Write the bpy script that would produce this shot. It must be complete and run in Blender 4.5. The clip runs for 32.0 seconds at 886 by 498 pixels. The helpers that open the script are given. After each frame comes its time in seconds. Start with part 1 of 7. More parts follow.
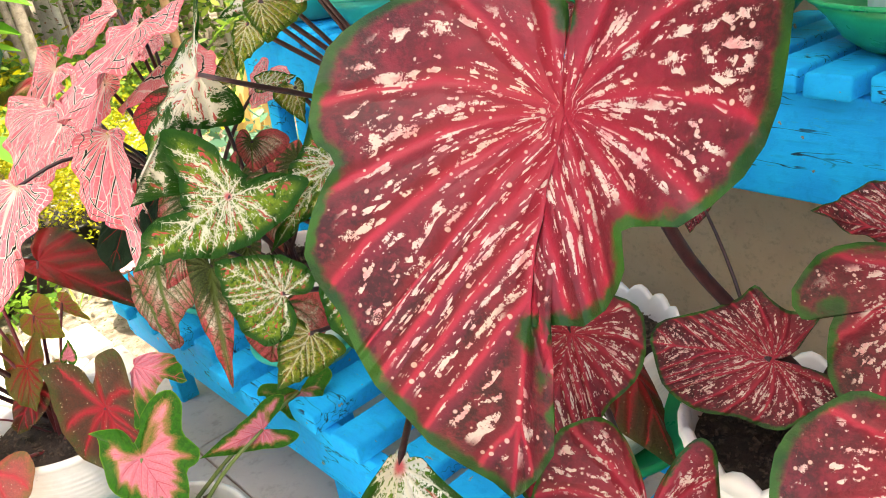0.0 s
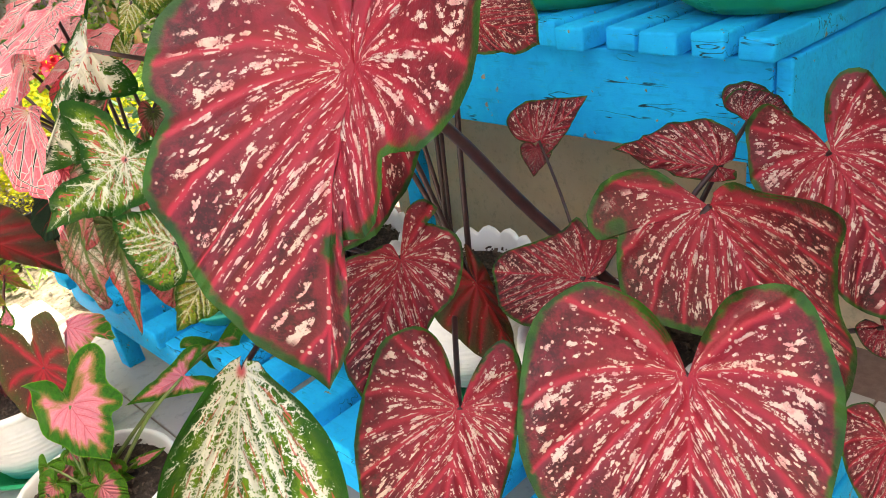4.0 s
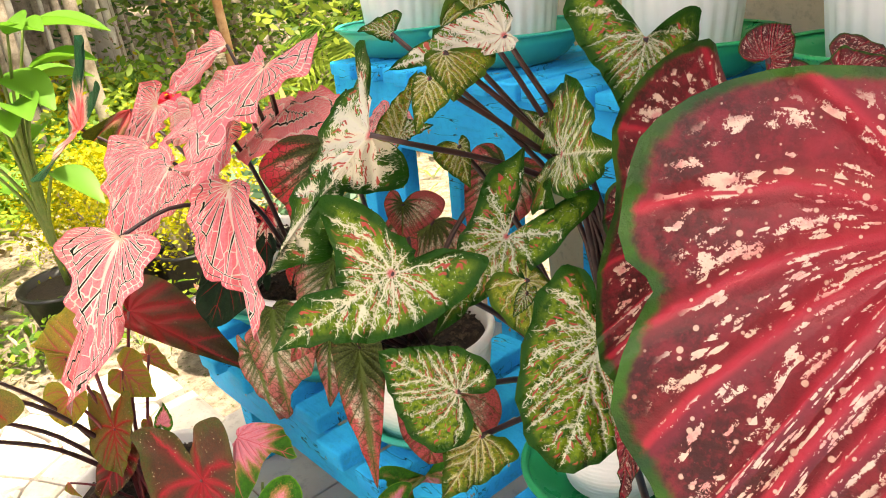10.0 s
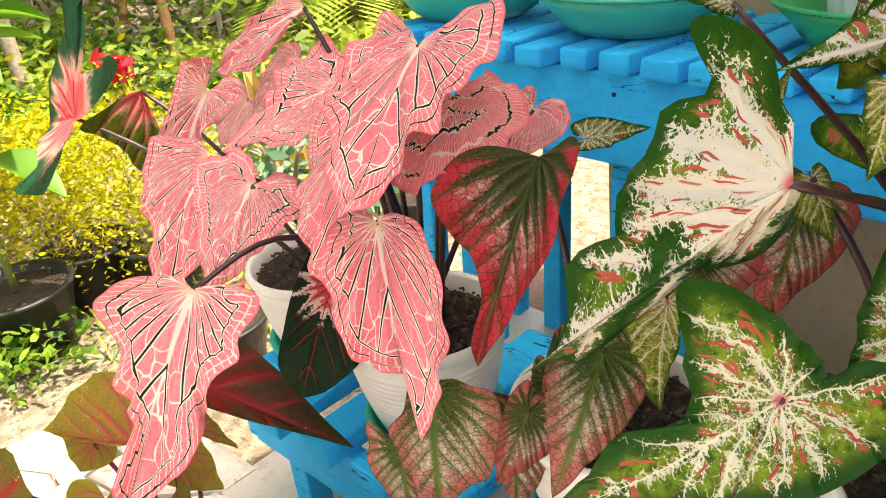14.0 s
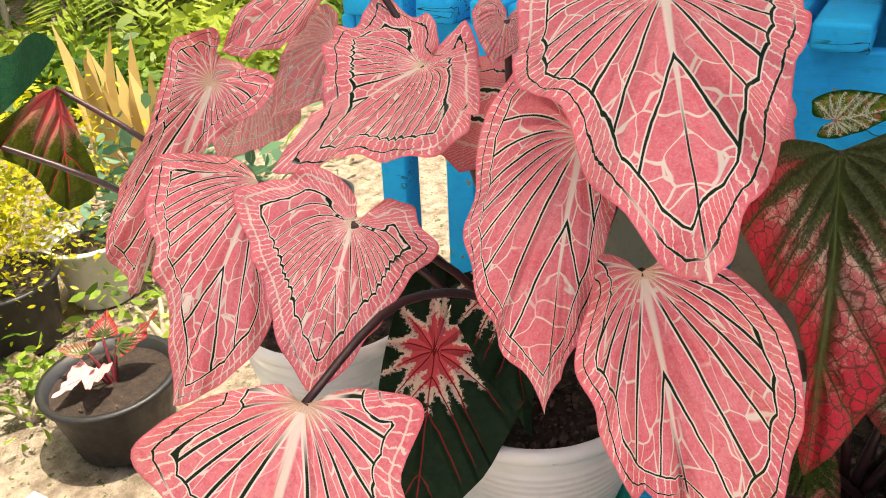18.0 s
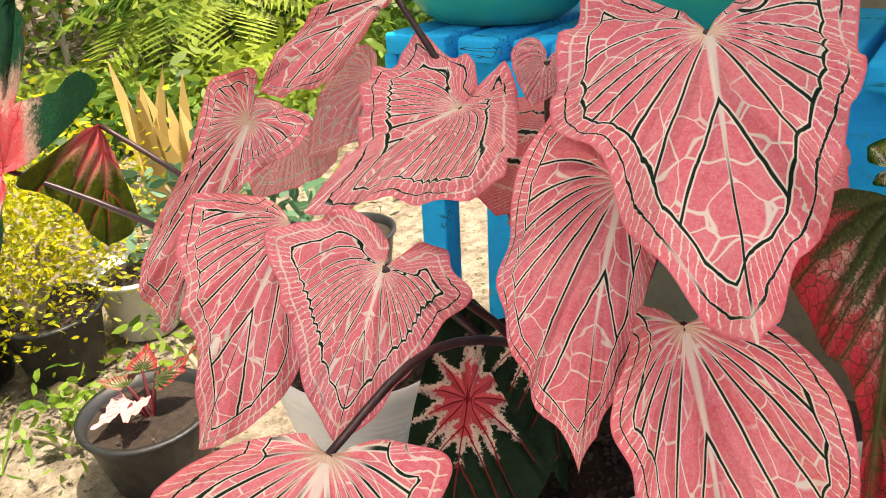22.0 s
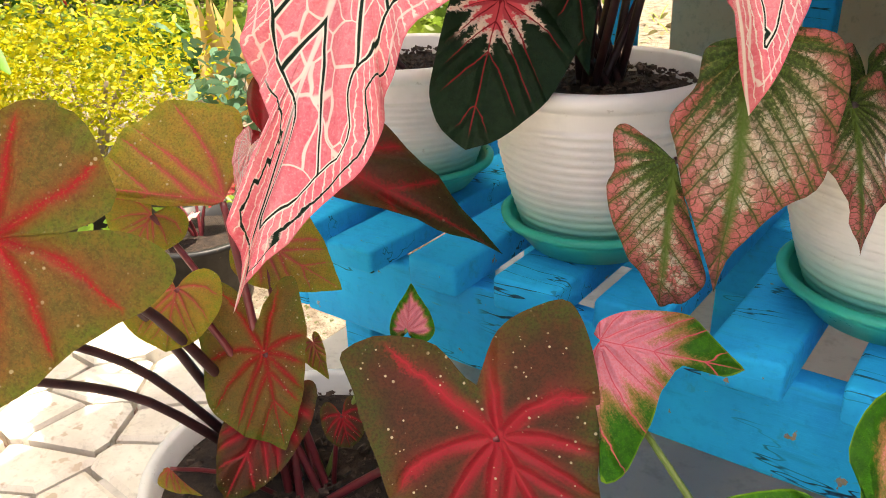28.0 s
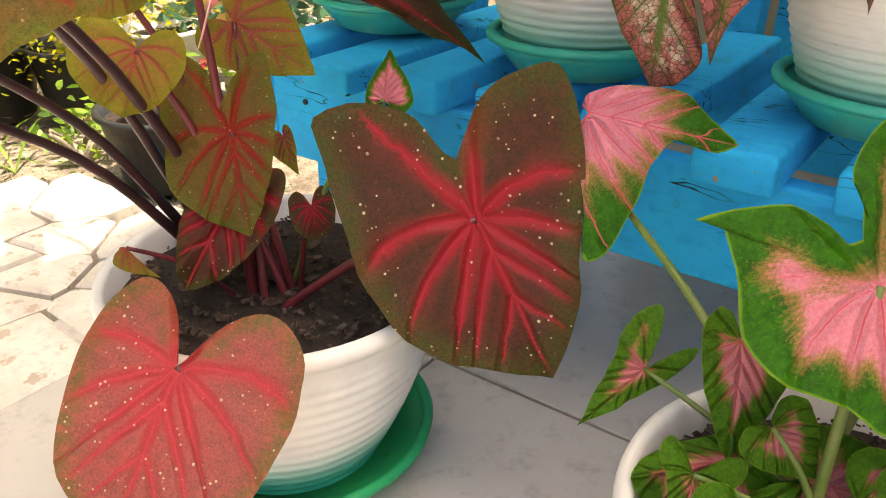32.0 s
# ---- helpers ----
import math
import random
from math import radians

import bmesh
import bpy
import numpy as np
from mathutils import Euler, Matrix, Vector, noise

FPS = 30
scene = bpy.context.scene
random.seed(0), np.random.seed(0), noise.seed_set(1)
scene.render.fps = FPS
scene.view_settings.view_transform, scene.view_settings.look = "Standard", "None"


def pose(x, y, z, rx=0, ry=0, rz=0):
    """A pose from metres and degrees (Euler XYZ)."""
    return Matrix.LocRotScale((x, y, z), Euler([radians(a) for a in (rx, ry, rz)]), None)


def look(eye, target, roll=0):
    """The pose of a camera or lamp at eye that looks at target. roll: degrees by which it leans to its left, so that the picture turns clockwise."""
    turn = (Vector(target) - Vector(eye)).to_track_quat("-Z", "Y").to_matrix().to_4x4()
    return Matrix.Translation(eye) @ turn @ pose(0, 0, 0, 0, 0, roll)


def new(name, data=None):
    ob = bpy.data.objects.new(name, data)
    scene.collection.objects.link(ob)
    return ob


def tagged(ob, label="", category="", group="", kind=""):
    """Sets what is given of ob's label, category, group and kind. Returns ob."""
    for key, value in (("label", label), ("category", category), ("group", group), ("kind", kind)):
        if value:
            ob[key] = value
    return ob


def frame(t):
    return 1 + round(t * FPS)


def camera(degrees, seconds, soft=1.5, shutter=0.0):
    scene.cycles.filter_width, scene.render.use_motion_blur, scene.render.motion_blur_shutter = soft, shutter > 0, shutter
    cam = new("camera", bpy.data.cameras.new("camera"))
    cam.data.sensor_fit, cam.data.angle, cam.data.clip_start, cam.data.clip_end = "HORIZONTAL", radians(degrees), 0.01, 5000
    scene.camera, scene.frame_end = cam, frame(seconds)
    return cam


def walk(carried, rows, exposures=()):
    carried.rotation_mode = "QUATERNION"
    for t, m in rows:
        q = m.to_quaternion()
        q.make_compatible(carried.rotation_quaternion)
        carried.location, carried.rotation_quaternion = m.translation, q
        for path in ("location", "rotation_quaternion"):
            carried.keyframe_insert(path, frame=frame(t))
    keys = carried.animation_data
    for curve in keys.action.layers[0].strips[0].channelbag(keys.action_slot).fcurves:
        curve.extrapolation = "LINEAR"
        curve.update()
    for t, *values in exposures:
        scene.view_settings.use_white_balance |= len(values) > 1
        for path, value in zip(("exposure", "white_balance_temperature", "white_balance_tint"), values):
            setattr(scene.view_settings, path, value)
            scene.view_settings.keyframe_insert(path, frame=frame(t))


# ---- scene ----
cam = camera(56.5, 32.0, soft=1.0)
PATH = [
    (0, (1.077, -0.693, 0.919), (-0.334, 0.435, 0.06), -9.7),
    (0.5, (1.073, -0.661, 0.913), (-0.3, 0.496, 0.032), -10.3),
    (1, (1.09, -0.638, 0.887), (-0.274, 0.523, -0.003), -10.7),
    (1.5, (1.118, -0.618, 0.876), (-0.226, 0.55, -0.034), -11.0),
    (2, (1.149, -0.62, 0.887), (-0.188, 0.552, -0.029), -11.6),
    (2.5, (1.161, -0.633, 0.933), (-0.17, 0.54, 0.009), -11.8),
    (3, (1.194, -0.653, 0.947), (-0.142, 0.509, 0.016), -12.1),
    (3.5, (1.214, -0.664, 0.928), (-0.142, 0.485, 0.012), -12.3),
    (4, (1.257, -0.678, 0.91), (-0.118, 0.457, 0.004), -11.4),
    (4.5, (1.308, -0.693, 0.912), (-0.092, 0.419, 0.015), -10.6),
    (6.5, (1.357, -0.753, 0.909), (-0.093, 0.292, 0.013), -8.8),
    (7, (1.312, -0.765, 0.924), (-0.149, 0.302, 0.071), -8.8),
    (7.5, (1.23, -0.78, 0.937), (-0.249, 0.332, 0.177), -8.9),
    (8, (1.118, -0.792, 0.948), (-0.36, 0.325, 0.193), -9.1),
    (8.5, (1.006, -0.778, 0.949), (-0.474, 0.337, 0.197), -9.2),
    (9, (0.909, -0.756, 0.957), (-0.567, 0.36, 0.199), -9.3),
    (9.5, (0.864, -0.732, 0.952), (-0.608, 0.381, 0.18), -8.9),
    (10, (0.864, -0.719, 0.947), (-0.599, 0.384, 0.146), -8.5),
    (10.5, (0.764, -0.709, 0.928), (-0.675, 0.408, 0.102), -8.2),
    (11, (0.672, -0.697, 0.907), (-0.624, 0.566, 0.055), -5.8),
    (11.5, (0.628, -0.678, 0.906), (-0.537, 0.69, 0.029), -4.5),
    (12, (0.588, -0.676, 0.914), (-0.557, 0.7, 0.021), -4.8),
    (12.5, (0.547, -0.669, 0.917), (-0.592, 0.708, 0.017), -5.0),
    (13, (0.486, -0.677, 0.923), (-0.654, 0.688, 0.009), -5.7),
    (13.5, (0.441, -0.713, 0.945), (-0.709, 0.635, 0.017), -6.0),
    (14, (0.401, -0.726, 0.941), (-0.886, 0.494, 0.017), -6.9),
    (14.5, (0.352, -0.673, 0.941), (-1.14, 0.311, 0.045), -9.1),
    (16.5, (-0.017, -0.746, 0.822), (-0.683, 0.857, -0.171), -0.3),
    (17, (-0.003, -0.739, 0.828), (-0.729, 0.84, -0.161), -1.1),
    (17.5, (0.014, -0.736, 0.843), (-0.83, 0.784, -0.146), -3.1),
    (18, (-0.013, -0.698, 0.877), (-0.912, 0.786, -0.117), -4.7),
    (18.5, (-0.032, -0.698, 0.898), (-0.969, 0.775, -0.077), -5.4),
    (19, (-0.039, -0.695, 0.914), (-1.016, 0.775, -0.026), -5.7),
    (19.5, (-0.036, -0.688, 0.928), (-1.03, 0.782, 0.004), -5.7),
    (20, (-0.028, -0.689, 0.937), (-1.038, 0.776, 0.023), -5.8),
    (20.5, (-0.019, -0.686, 0.918), (-1.038, 0.777, 0.01), -5.8),
    (21, (-0.014, -0.675, 0.906), (-1.032, 0.786, -0.006), -5.4),
    (21.5, (-0.02, -0.678, 0.889), (-1.035, 0.788, -0.017), -5.2),
    (22, (-0.016, -0.679, 0.874), (-1.023, 0.79, -0.036), -5.2),
    (22.5, (0.005, -0.697, 0.866), (-1.001, 0.775, -0.04), -5.2),
    (23, (0.025, -0.715, 0.849), (-0.988, 0.749, -0.063), -6.0),
    (23.5, (0.042, -0.746, 0.837), (-0.97, 0.723, -0.068), -6.1),
    (24, (0.05, -0.766, 0.818), (-0.977, 0.701, -0.073), -6.3),
    (24.5, (0.049, -0.784, 0.787), (-0.986, 0.678, -0.102), -6.3),
    (25, (0.042, -0.801, 0.746), (-0.995, 0.621, -0.202), -6.0),
    (25.5, (0.025, -0.824, 0.72), (-0.983, 0.595, -0.265), -4.4),
    (27.5, (0.052, -0.86, 0.632), (-1.022, 0.582, -0.243), -2.8),
    (28, (0.09, -0.844, 0.575), (-1.026, 0.587, -0.265), -2.7),
    (28.5, (0.151, -0.857, 0.513), (-0.993, 0.57, -0.295), -2.4),
    (29, (0.146, -0.865, 0.459), (-0.992, 0.561, -0.361), -2.4),
    (29.5, (0.177, -0.849, 0.432), (-0.969, 0.553, -0.417), -3.0),
    (30, (0.189, -0.84, 0.418), (-0.947, 0.563, -0.444), -3.9),
    (30.5, (0.197, -0.821, 0.414), (-0.906, 0.585, -0.484), -4.6),
    (31, (0.166, -0.832, 0.426), (-0.905, 0.58, -0.499), -4.5),
    (31.5, (0.132, -0.852, 0.434), (-0.918, 0.576, -0.493), -1.0),
    (32, (0.101, -0.869, 0.442), (-0.939, 0.563, -0.49), 0.3),
]
walk(cam, [(t, look(eye, target, roll)) for t, eye, target, roll in PATH], exposures=((0, 2.2, 7350, 7), (4, 2.13, 7350, 6), (7, 2.0, 7850, 7), (9, 2.0, 8200, 9), (12, 2.15, 8200, 9), (14, 1.9, 8000, 9), (17, 1.57, 7600, 10), (22, 1.44, 7600, 9), (25, 1.77, 7600, 7), (28, 1.72, 7700, 10), (32, 1.72, 7900, 11)))

# ---- light ----
FLOOR = -0.08
LOW_TOP, UP_TOP = 0.225, 0.632
world = bpy.data.worlds.new("garden_sky")
scene.world = world
world.use_nodes = True
sky = world.node_tree.nodes.new("ShaderNodeTexSky")
sky.sky_type, sky.sun_disc = "NISHITA", False
sky.sun_elevation, sky.sun_rotation = radians(74), radians(71)
sky.air_density, sky.dust_density, sky.ozone_density = 0.75, 5.0, 0.4
back = world.node_tree.nodes["Background"]
back.inputs["Strength"].default_value = 0.15
world.node_tree.links.new(sky.outputs["Color"], back.inputs["Color"])
sun = new("sun", bpy.data.lights.new("sun", "SUN"))
sun.data.energy, sun.data.angle, sun.data.color = 3.5, radians(0.6), (1.0, 0.95, 0.86)
sun.matrix_world = look((1.45, 0.5, 5.4), (0, 0, 0))


# ---- material tools ----
class Mat:
    """A node material under construction; sockets go in and out of its methods."""

    def __init__(self, name):
        self.begin(name)

    def begin(self, name):
        self.m = bpy.data.materials.new(name)
        self.m.use_nodes = True
        self.t = self.m.node_tree
        self.b = self.t.nodes["Principled BSDF"]
        self.out = self.t.nodes["Material Output"]

    def put(self, socket, v):
        if isinstance(v, bpy.types.NodeSocket):
            self.t.links.new(v, socket)
        elif isinstance(v, (tuple, list)) and len(v) == 3 and socket.type == "RGBA":
            socket.default_value = (*v, 1)
        else:
            socket.default_value = v

    def math(self, op, a, b=0.0, c=0.0):
        n = self.t.nodes.new("ShaderNodeMath")
        n.operation = op
        for s, v in zip(n.inputs, (a, b, c)):
            self.put(s, v)
        return n.outputs[0]

    def step(self, x, lo, hi, a=0.0, b=1.0):
        n = self.t.nodes.new("ShaderNodeMapRange")
        n.interpolation_type = "SMOOTHSTEP"
        for s, v in zip(n.inputs, (x, lo, hi, a, b)):
            self.put(s, v)
        return n.outputs[0]

    def mix(self, f, a, b):
        n = self.t.nodes.new("ShaderNodeMix")
        n.data_type = "RGBA"
        self.put(n.inputs[0], f)
        self.put(n.inputs[6], a)
        self.put(n.inputs[7], b)
        return n.outputs[2]

    def attr(self, name):
        n = self.t.nodes.new("ShaderNodeAttribute")
        n.attribute_name = name
        return n.outputs["Fac"]

    def vec(self, x, y, z=0.0):
        n = self.t.nodes.new("ShaderNodeCombineXYZ")
        for s, v in zip(n.inputs, (x, y, z)):
            self.put(s, v)
        return n.outputs[0]

    def coords(self, kind="Object"):
        return self.t.nodes.new("ShaderNodeTexCoord").outputs[kind]

    def place(self):
        return self.t.nodes.new("ShaderNodeNewGeometry").outputs["Position"]

    def rand(self):
        return self.t.nodes.new("ShaderNodeObjectInfo").outputs["Random"]

    def island(self):
        return self.t.nodes.new("ShaderNodeNewGeometry").outputs["Random Per Island"]

    def noise(self, vec, scale, detail=3.0, rough=0.55, warp=0.0):
        n = self.t.nodes.new("ShaderNodeTexNoise")
        self.put(n.inputs["Vector"], vec)
        n.inputs["Scale"].default_value = scale
        n.inputs["Detail"].default_value = detail
        n.inputs["Roughness"].default_value = rough
        n.inputs["Distortion"].default_value = warp
        return n.outputs["Fac"]

    def cells(self, vec, scale, feature="F1", jitter=1.0):
        n = self.t.nodes.new("ShaderNodeTexVoronoi")
        n.feature = feature
        self.put(n.inputs["Vector"], vec)
        n.inputs["Scale"].default_value = scale
        n.inputs["Randomness"].default_value = jitter
        return n.outputs["Distance"], n.outputs.get("Color")

    def red(self, colour):
        n = self.t.nodes.new("ShaderNodeSeparateColor")
        self.put(n.inputs[0], colour)
        return n.outputs[0], n.outputs[1]

    def bump(self, h, strength=0.3, dist=0.002):
        n = self.t.nodes.new("ShaderNodeBump")
        n.inputs["Strength"].default_value = strength
        n.inputs["Distance"].default_value = dist
        self.put(n.inputs["Height"], h)
        self.put(self.b.inputs["Normal"], n.outputs[0])
        return n.outputs[0]

    def done(self, colour, rough=0.6, metal=0.0, spec=0.5):
        self.put(self.b.inputs["Base Color"], colour)
        self.put(self.b.inputs["Roughness"], rough)
        self.b.inputs["Metallic"].default_value = metal
        self.b.inputs["Specular IOR Level"].default_value = spec
        return self.m

    def thin(self, colour, amount=0.3):
        """Lets light through, as a leaf does."""
        tr = self.t.nodes.new("ShaderNodeBsdfTranslucent")
        self.put(tr.inputs["Color"], colour)
        mx = self.t.nodes.new("ShaderNodeMixShader")
        mx.inputs[0].default_value = amount
        self.t.links.new(self.b.outputs[0], mx.inputs[1])
        self.t.links.new(tr.outputs[0], mx.inputs[2])
        self.t.links.new(mx.outputs[0], self.out.inputs["Surface"])
        return self.m


# ---- caladium leaf materials ----
class LeafMat(Mat):
    """Leaf fields: phi counts the side veins, rho runs out from the stalk, sp is the space between veins in leaf lengths,
    lx and ly lie on the blade, edge is 0 at the margin and 1 at the stalk."""

    def __init__(self, name, sway=0.22):
        self.begin(name)
        r = self.math("MULTIPLY", self.rand(), 37.0)
        self.lx, self.ly = self.attr("lx"), self.attr("ly")
        self.phi, self.rho, self.sp, self.edge = self.attr("phi"), self.attr("rho"), self.attr("sp"), self.attr("edge")
        self.xy = self.vec(self.lx, self.ly, r)
        w = self.noise(self.xy, 7.0, 2.0)
        wig = self.math("MULTIPLY", self.math("SUBTRACT", w, 0.5), sway)
        ph = self.math("ADD", self.phi, wig)
        d = self.math("ABSOLUTE", self.math("SUBTRACT", self.math("FRACT", self.math("ADD", ph, 0.5)), 0.5))
        self.d = d
        side = self.math("MULTIPLY", d, self.sp)
        mid = self.math("ABSOLUTE", self.math("ADD", self.lx, self.math("MULTIPLY", self.math("SUBTRACT", self.noise(self.xy, 3.0, 1.0), 0.5), 0.02)))
        ahead = self.step(self.ly, -0.02, 0.02)
        mid = self.math("ADD", mid, self.math("MULTIPLY", self.math("SUBTRACT", 1.0, ahead), 1.0))
        self.mid = mid
        self.vein = self.math("MINIMUM", side, mid)
        self.side = side
        s = self.math("MULTIPLY", self.math("SIGN", self.lx), 9.0)
        self.along = self.vec(self.math("ADD", self.math("MULTIPLY", ph, 1.0), s), self.math("MULTIPLY", self.rho, 2.2), r)
        self.fine = self.noise(self.xy, 60.0, 3.0, 0.7)
        self.soft = self.noise(self.xy, 5.0, 3.0)
        self.mass = self.noise(self.xy, 16.0, 4.0, 0.65)

    def finish(self, colour, rough=0.42, thin=0.25, relief=0.5, gloss=0.28, depth=0.86):
        n = self.t.nodes.new("ShaderNodeMix")
        n.data_type, n.blend_type = "RGBA", "MULTIPLY"
        n.inputs[0].default_value = 1.0
        self.put(n.inputs[6], colour)
        self.put(n.inputs[7], (depth, depth, depth))
        colour = n.outputs[2]
        h = self.math("ADD", self.math("MULTIPLY", self.step(self.vein, 0.0, 0.045), 1.0), self.math("MULTIPLY", self.fine, 0.25))
        h = self.math("ADD", h, self.math("MULTIPLY", self.mass, 0.5))
        self.bump(h, relief, 0.0035)
        ro = self.step(self.soft, 0.2, 0.8, rough - 0.07, rough + 0.12)
        self.done(colour, ro, 0.0, gloss)
        return self.thin(colour, thin)


def pink_leaf(name, dark=1.0, pale=0.0, w=1.0, ink=1.0):
    """Pink blade: black rays with white sides, a pale net between them, a black collecting vein and a ladder of cells along the margin."""
    m = LeafMat(name, 0.16)
    r37 = m.math("MULTIPLY", m.rand(), 37.0)
    c = m.mix(m.step(m.soft, 0.3, 0.75), (0.88, 0.185, 0.235), (0.92, 0.29, 0.33))
    grain = m.noise(m.vec(m.math("MULTIPLY", m.phi, 7.0), m.math("MULTIPLY", m.rho, 7.0), r37), 2.2, 4.0, 0.75)
    c = m.mix(m.step(grain, 0.42, 0.72, 0.0, 0.36), c, (0.95, 0.46, 0.44))
    c = m.mix(m.step(m.fine, 0.46, 0.66, 0.0, 0.42), c, (0.80, 0.09, 0.15))
    c = m.mix(m.step(m.noise(m.xy, 130.0, 3.0, 0.7), 0.48, 0.68, 0.0, 0.40), c, (0.95, 0.50, 0.52))
    if pale:
        c = m.mix(pale, c, (0.90, 0.44, 0.42))
    white = (0.95, 0.84, 0.74)
    bend = m.math("MULTIPLY", m.math("SUBTRACT", m.mass, 0.5), 0.5)
    calm = m.math("SUBTRACT", m.soft, 0.5)
    # ring: over 0 inside the collecting vein, which bows outwards between the rays
    arc = m.math("MULTIPLY", m.math("MULTIPLY", m.d, m.d), 0.10)
    ring = m.math("SUBTRACT", m.edge, m.math("SUBTRACT", m.math("ADD", 0.25, m.math("MULTIPLY", calm, 0.10)), arc))
    far = m.math("MULTIPLY", m.math("ABSOLUTE", ring), 0.36)
    outside = m.step(ring, 0.0, -0.02)
    inside = m.math("SUBTRACT", 1.0, outside)
    # pale net between the rays
    flow = m.math("MULTIPLY", m.math("SUBTRACT", m.noise(m.xy, 8.0, 1.0), 0.5), 0.9)
    net, _ = m.cells(m.vec(m.math("ADD", m.math("MULTIPLY", m.phi, 1.35), flow), m.math("ADD", m.math("MULTIPLY", m.rho, 7.5), flow), r37), 1.0, "DISTANCE_TO_EDGE")
    c = m.mix(m.math("MULTIPLY", m.math("MULTIPLY", m.step(net, 0.032, 0.013), inside), m.step(m.edge, 0.95, 0.6, 0.0, 0.95)), c, white)
    # ladder of cells outside the ring: rungs and a second, finer line
    rung = m.math("ABSOLUTE", m.math("SUBTRACT", m.math("FRACT", m.math("ADD", m.math("MULTIPLY", m.attr("arc"), 19.0 / w), m.math("MULTIPLY", bend, 3.4))), 0.5))
    second = m.math("ABSOLUTE", m.math("SUBTRACT", m.edge, m.math("ADD", 0.105, m.math("ADD", m.math("MULTIPLY", calm, 0.10), m.math("MULTIPLY", bend, 0.10)))))
    c = m.mix(m.math("MULTIPLY", m.step(m.math("ADD", rung, m.math("MULTIPLY", m.math("SUBTRACT", m.fine, 0.5), 0.20)), 0.11, 0.05, 0.0, 0.9), m.math("MULTIPLY", outside, m.step(m.edge, 0.012, 0.04))), c, white)
    c = m.mix(m.math("MULTIPLY", m.step(second, 0.014, 0.006), 0.8), c, white)
    c = m.mix(m.step(m.edge, 0.016, 0.005, 0.0, 0.5), c, (0.74, 0.12, 0.18))
    # white sides of the rays and of the ring, wider towards the stalk
    patchy = m.noise(m.xy, 2.6, 1.0)
    wide = m.math("MULTIPLY", m.step(patchy, 0.28, 0.66, 0.0034, 0.0064), ink)
    wide = m.math("MINIMUM", wide, m.math("MULTIPLY", m.sp, 0.10))
    flank = m.math("MINIMUM", m.math("ADD", m.math("MULTIPLY", wide, 0.9), m.step(m.rho, 0.0, 0.42, 0.0064, 0.0044)), m.math("MULTIPLY", m.sp, 0.155))
    c = m.mix(m.math("MULTIPLY", m.step(m.side, flank, m.math("MULTIPLY", flank, 0.72)), inside), c, white)
    c = m.mix(m.step(far, m.math("ADD", wide, 0.0040), m.math("ADD", wide, 0.0018)), c, white)
    c = m.mix(m.math("MULTIPLY", m.step(m.rho, 0.07, 0.01), 0.7), c, (0.86, 0.74, 0.50))
    beam = m.step(m.mid, m.step(m.ly, 0.0, 0.6, 0.017, 0.005), m.step(m.ly, 0.0, 0.6, 0.008, 0.002))
    c = m.mix(m.math("MULTIPLY", beam, 0.92), c, white)
    # black cores
    start = m.math("ADD", 0.03, m.math("MULTIPLY", m.step(patchy, 0.4, 0.6), 0.05))
    line = m.math("MULTIPLY", m.step(m.side, wide, m.math("MULTIPLY", wide, 0.55)), m.math("MULTIPLY", m.step(m.math("SUBTRACT", m.rho, start), 0.0, 0.06), inside))
    rim = m.step(far, m.math("MULTIPLY", wide, 1.0), m.math("MULTIPLY", wide, 0.6))
    rim = m.math("MULTIPLY", rim, m.step(patchy, 0.14, 0.22))
    tipline = m.math("MULTIPLY", m.step(m.mid, 0.0034, 0.0018), m.math("MULTIPLY", m.step(m.ly, 0.40, 0.60), m.step(m.edge, 0.10, 0.16)))
    thin = m.math("MULTIPLY", m.step(second, 0.010, 0.005), m.step(m.noise(m.xy, 2.1, 1.0), 0.46, 0.52))
    ink_all = m.math("MAXIMUM", m.math("MAXIMUM", line, rim), m.math("MAXIMUM", tipline, thin))
    heavy = m.math("MULTIPLY", m.math("MULTIPLY", m.step(ring, 0.02, -0.01), m.step(m.edge, 0.10, 0.13)), m.math("MULTIPLY", m.step(patchy, 0.66, 0.72), m.step(rung, 0.10, 0.18)))
    ink_all = m.math("MAXIMUM", ink_all, heavy)
    c = m.mix(m.math("MULTIPLY", ink_all, dark), c, m.mix(m.step(m.fine, 0.5, 0.75), (0.005, 0.018, 0.010), (0.02, 0.05, 0.02)))
    return m.finish(c, 0.5, 0.2, 0.6, 0.14)


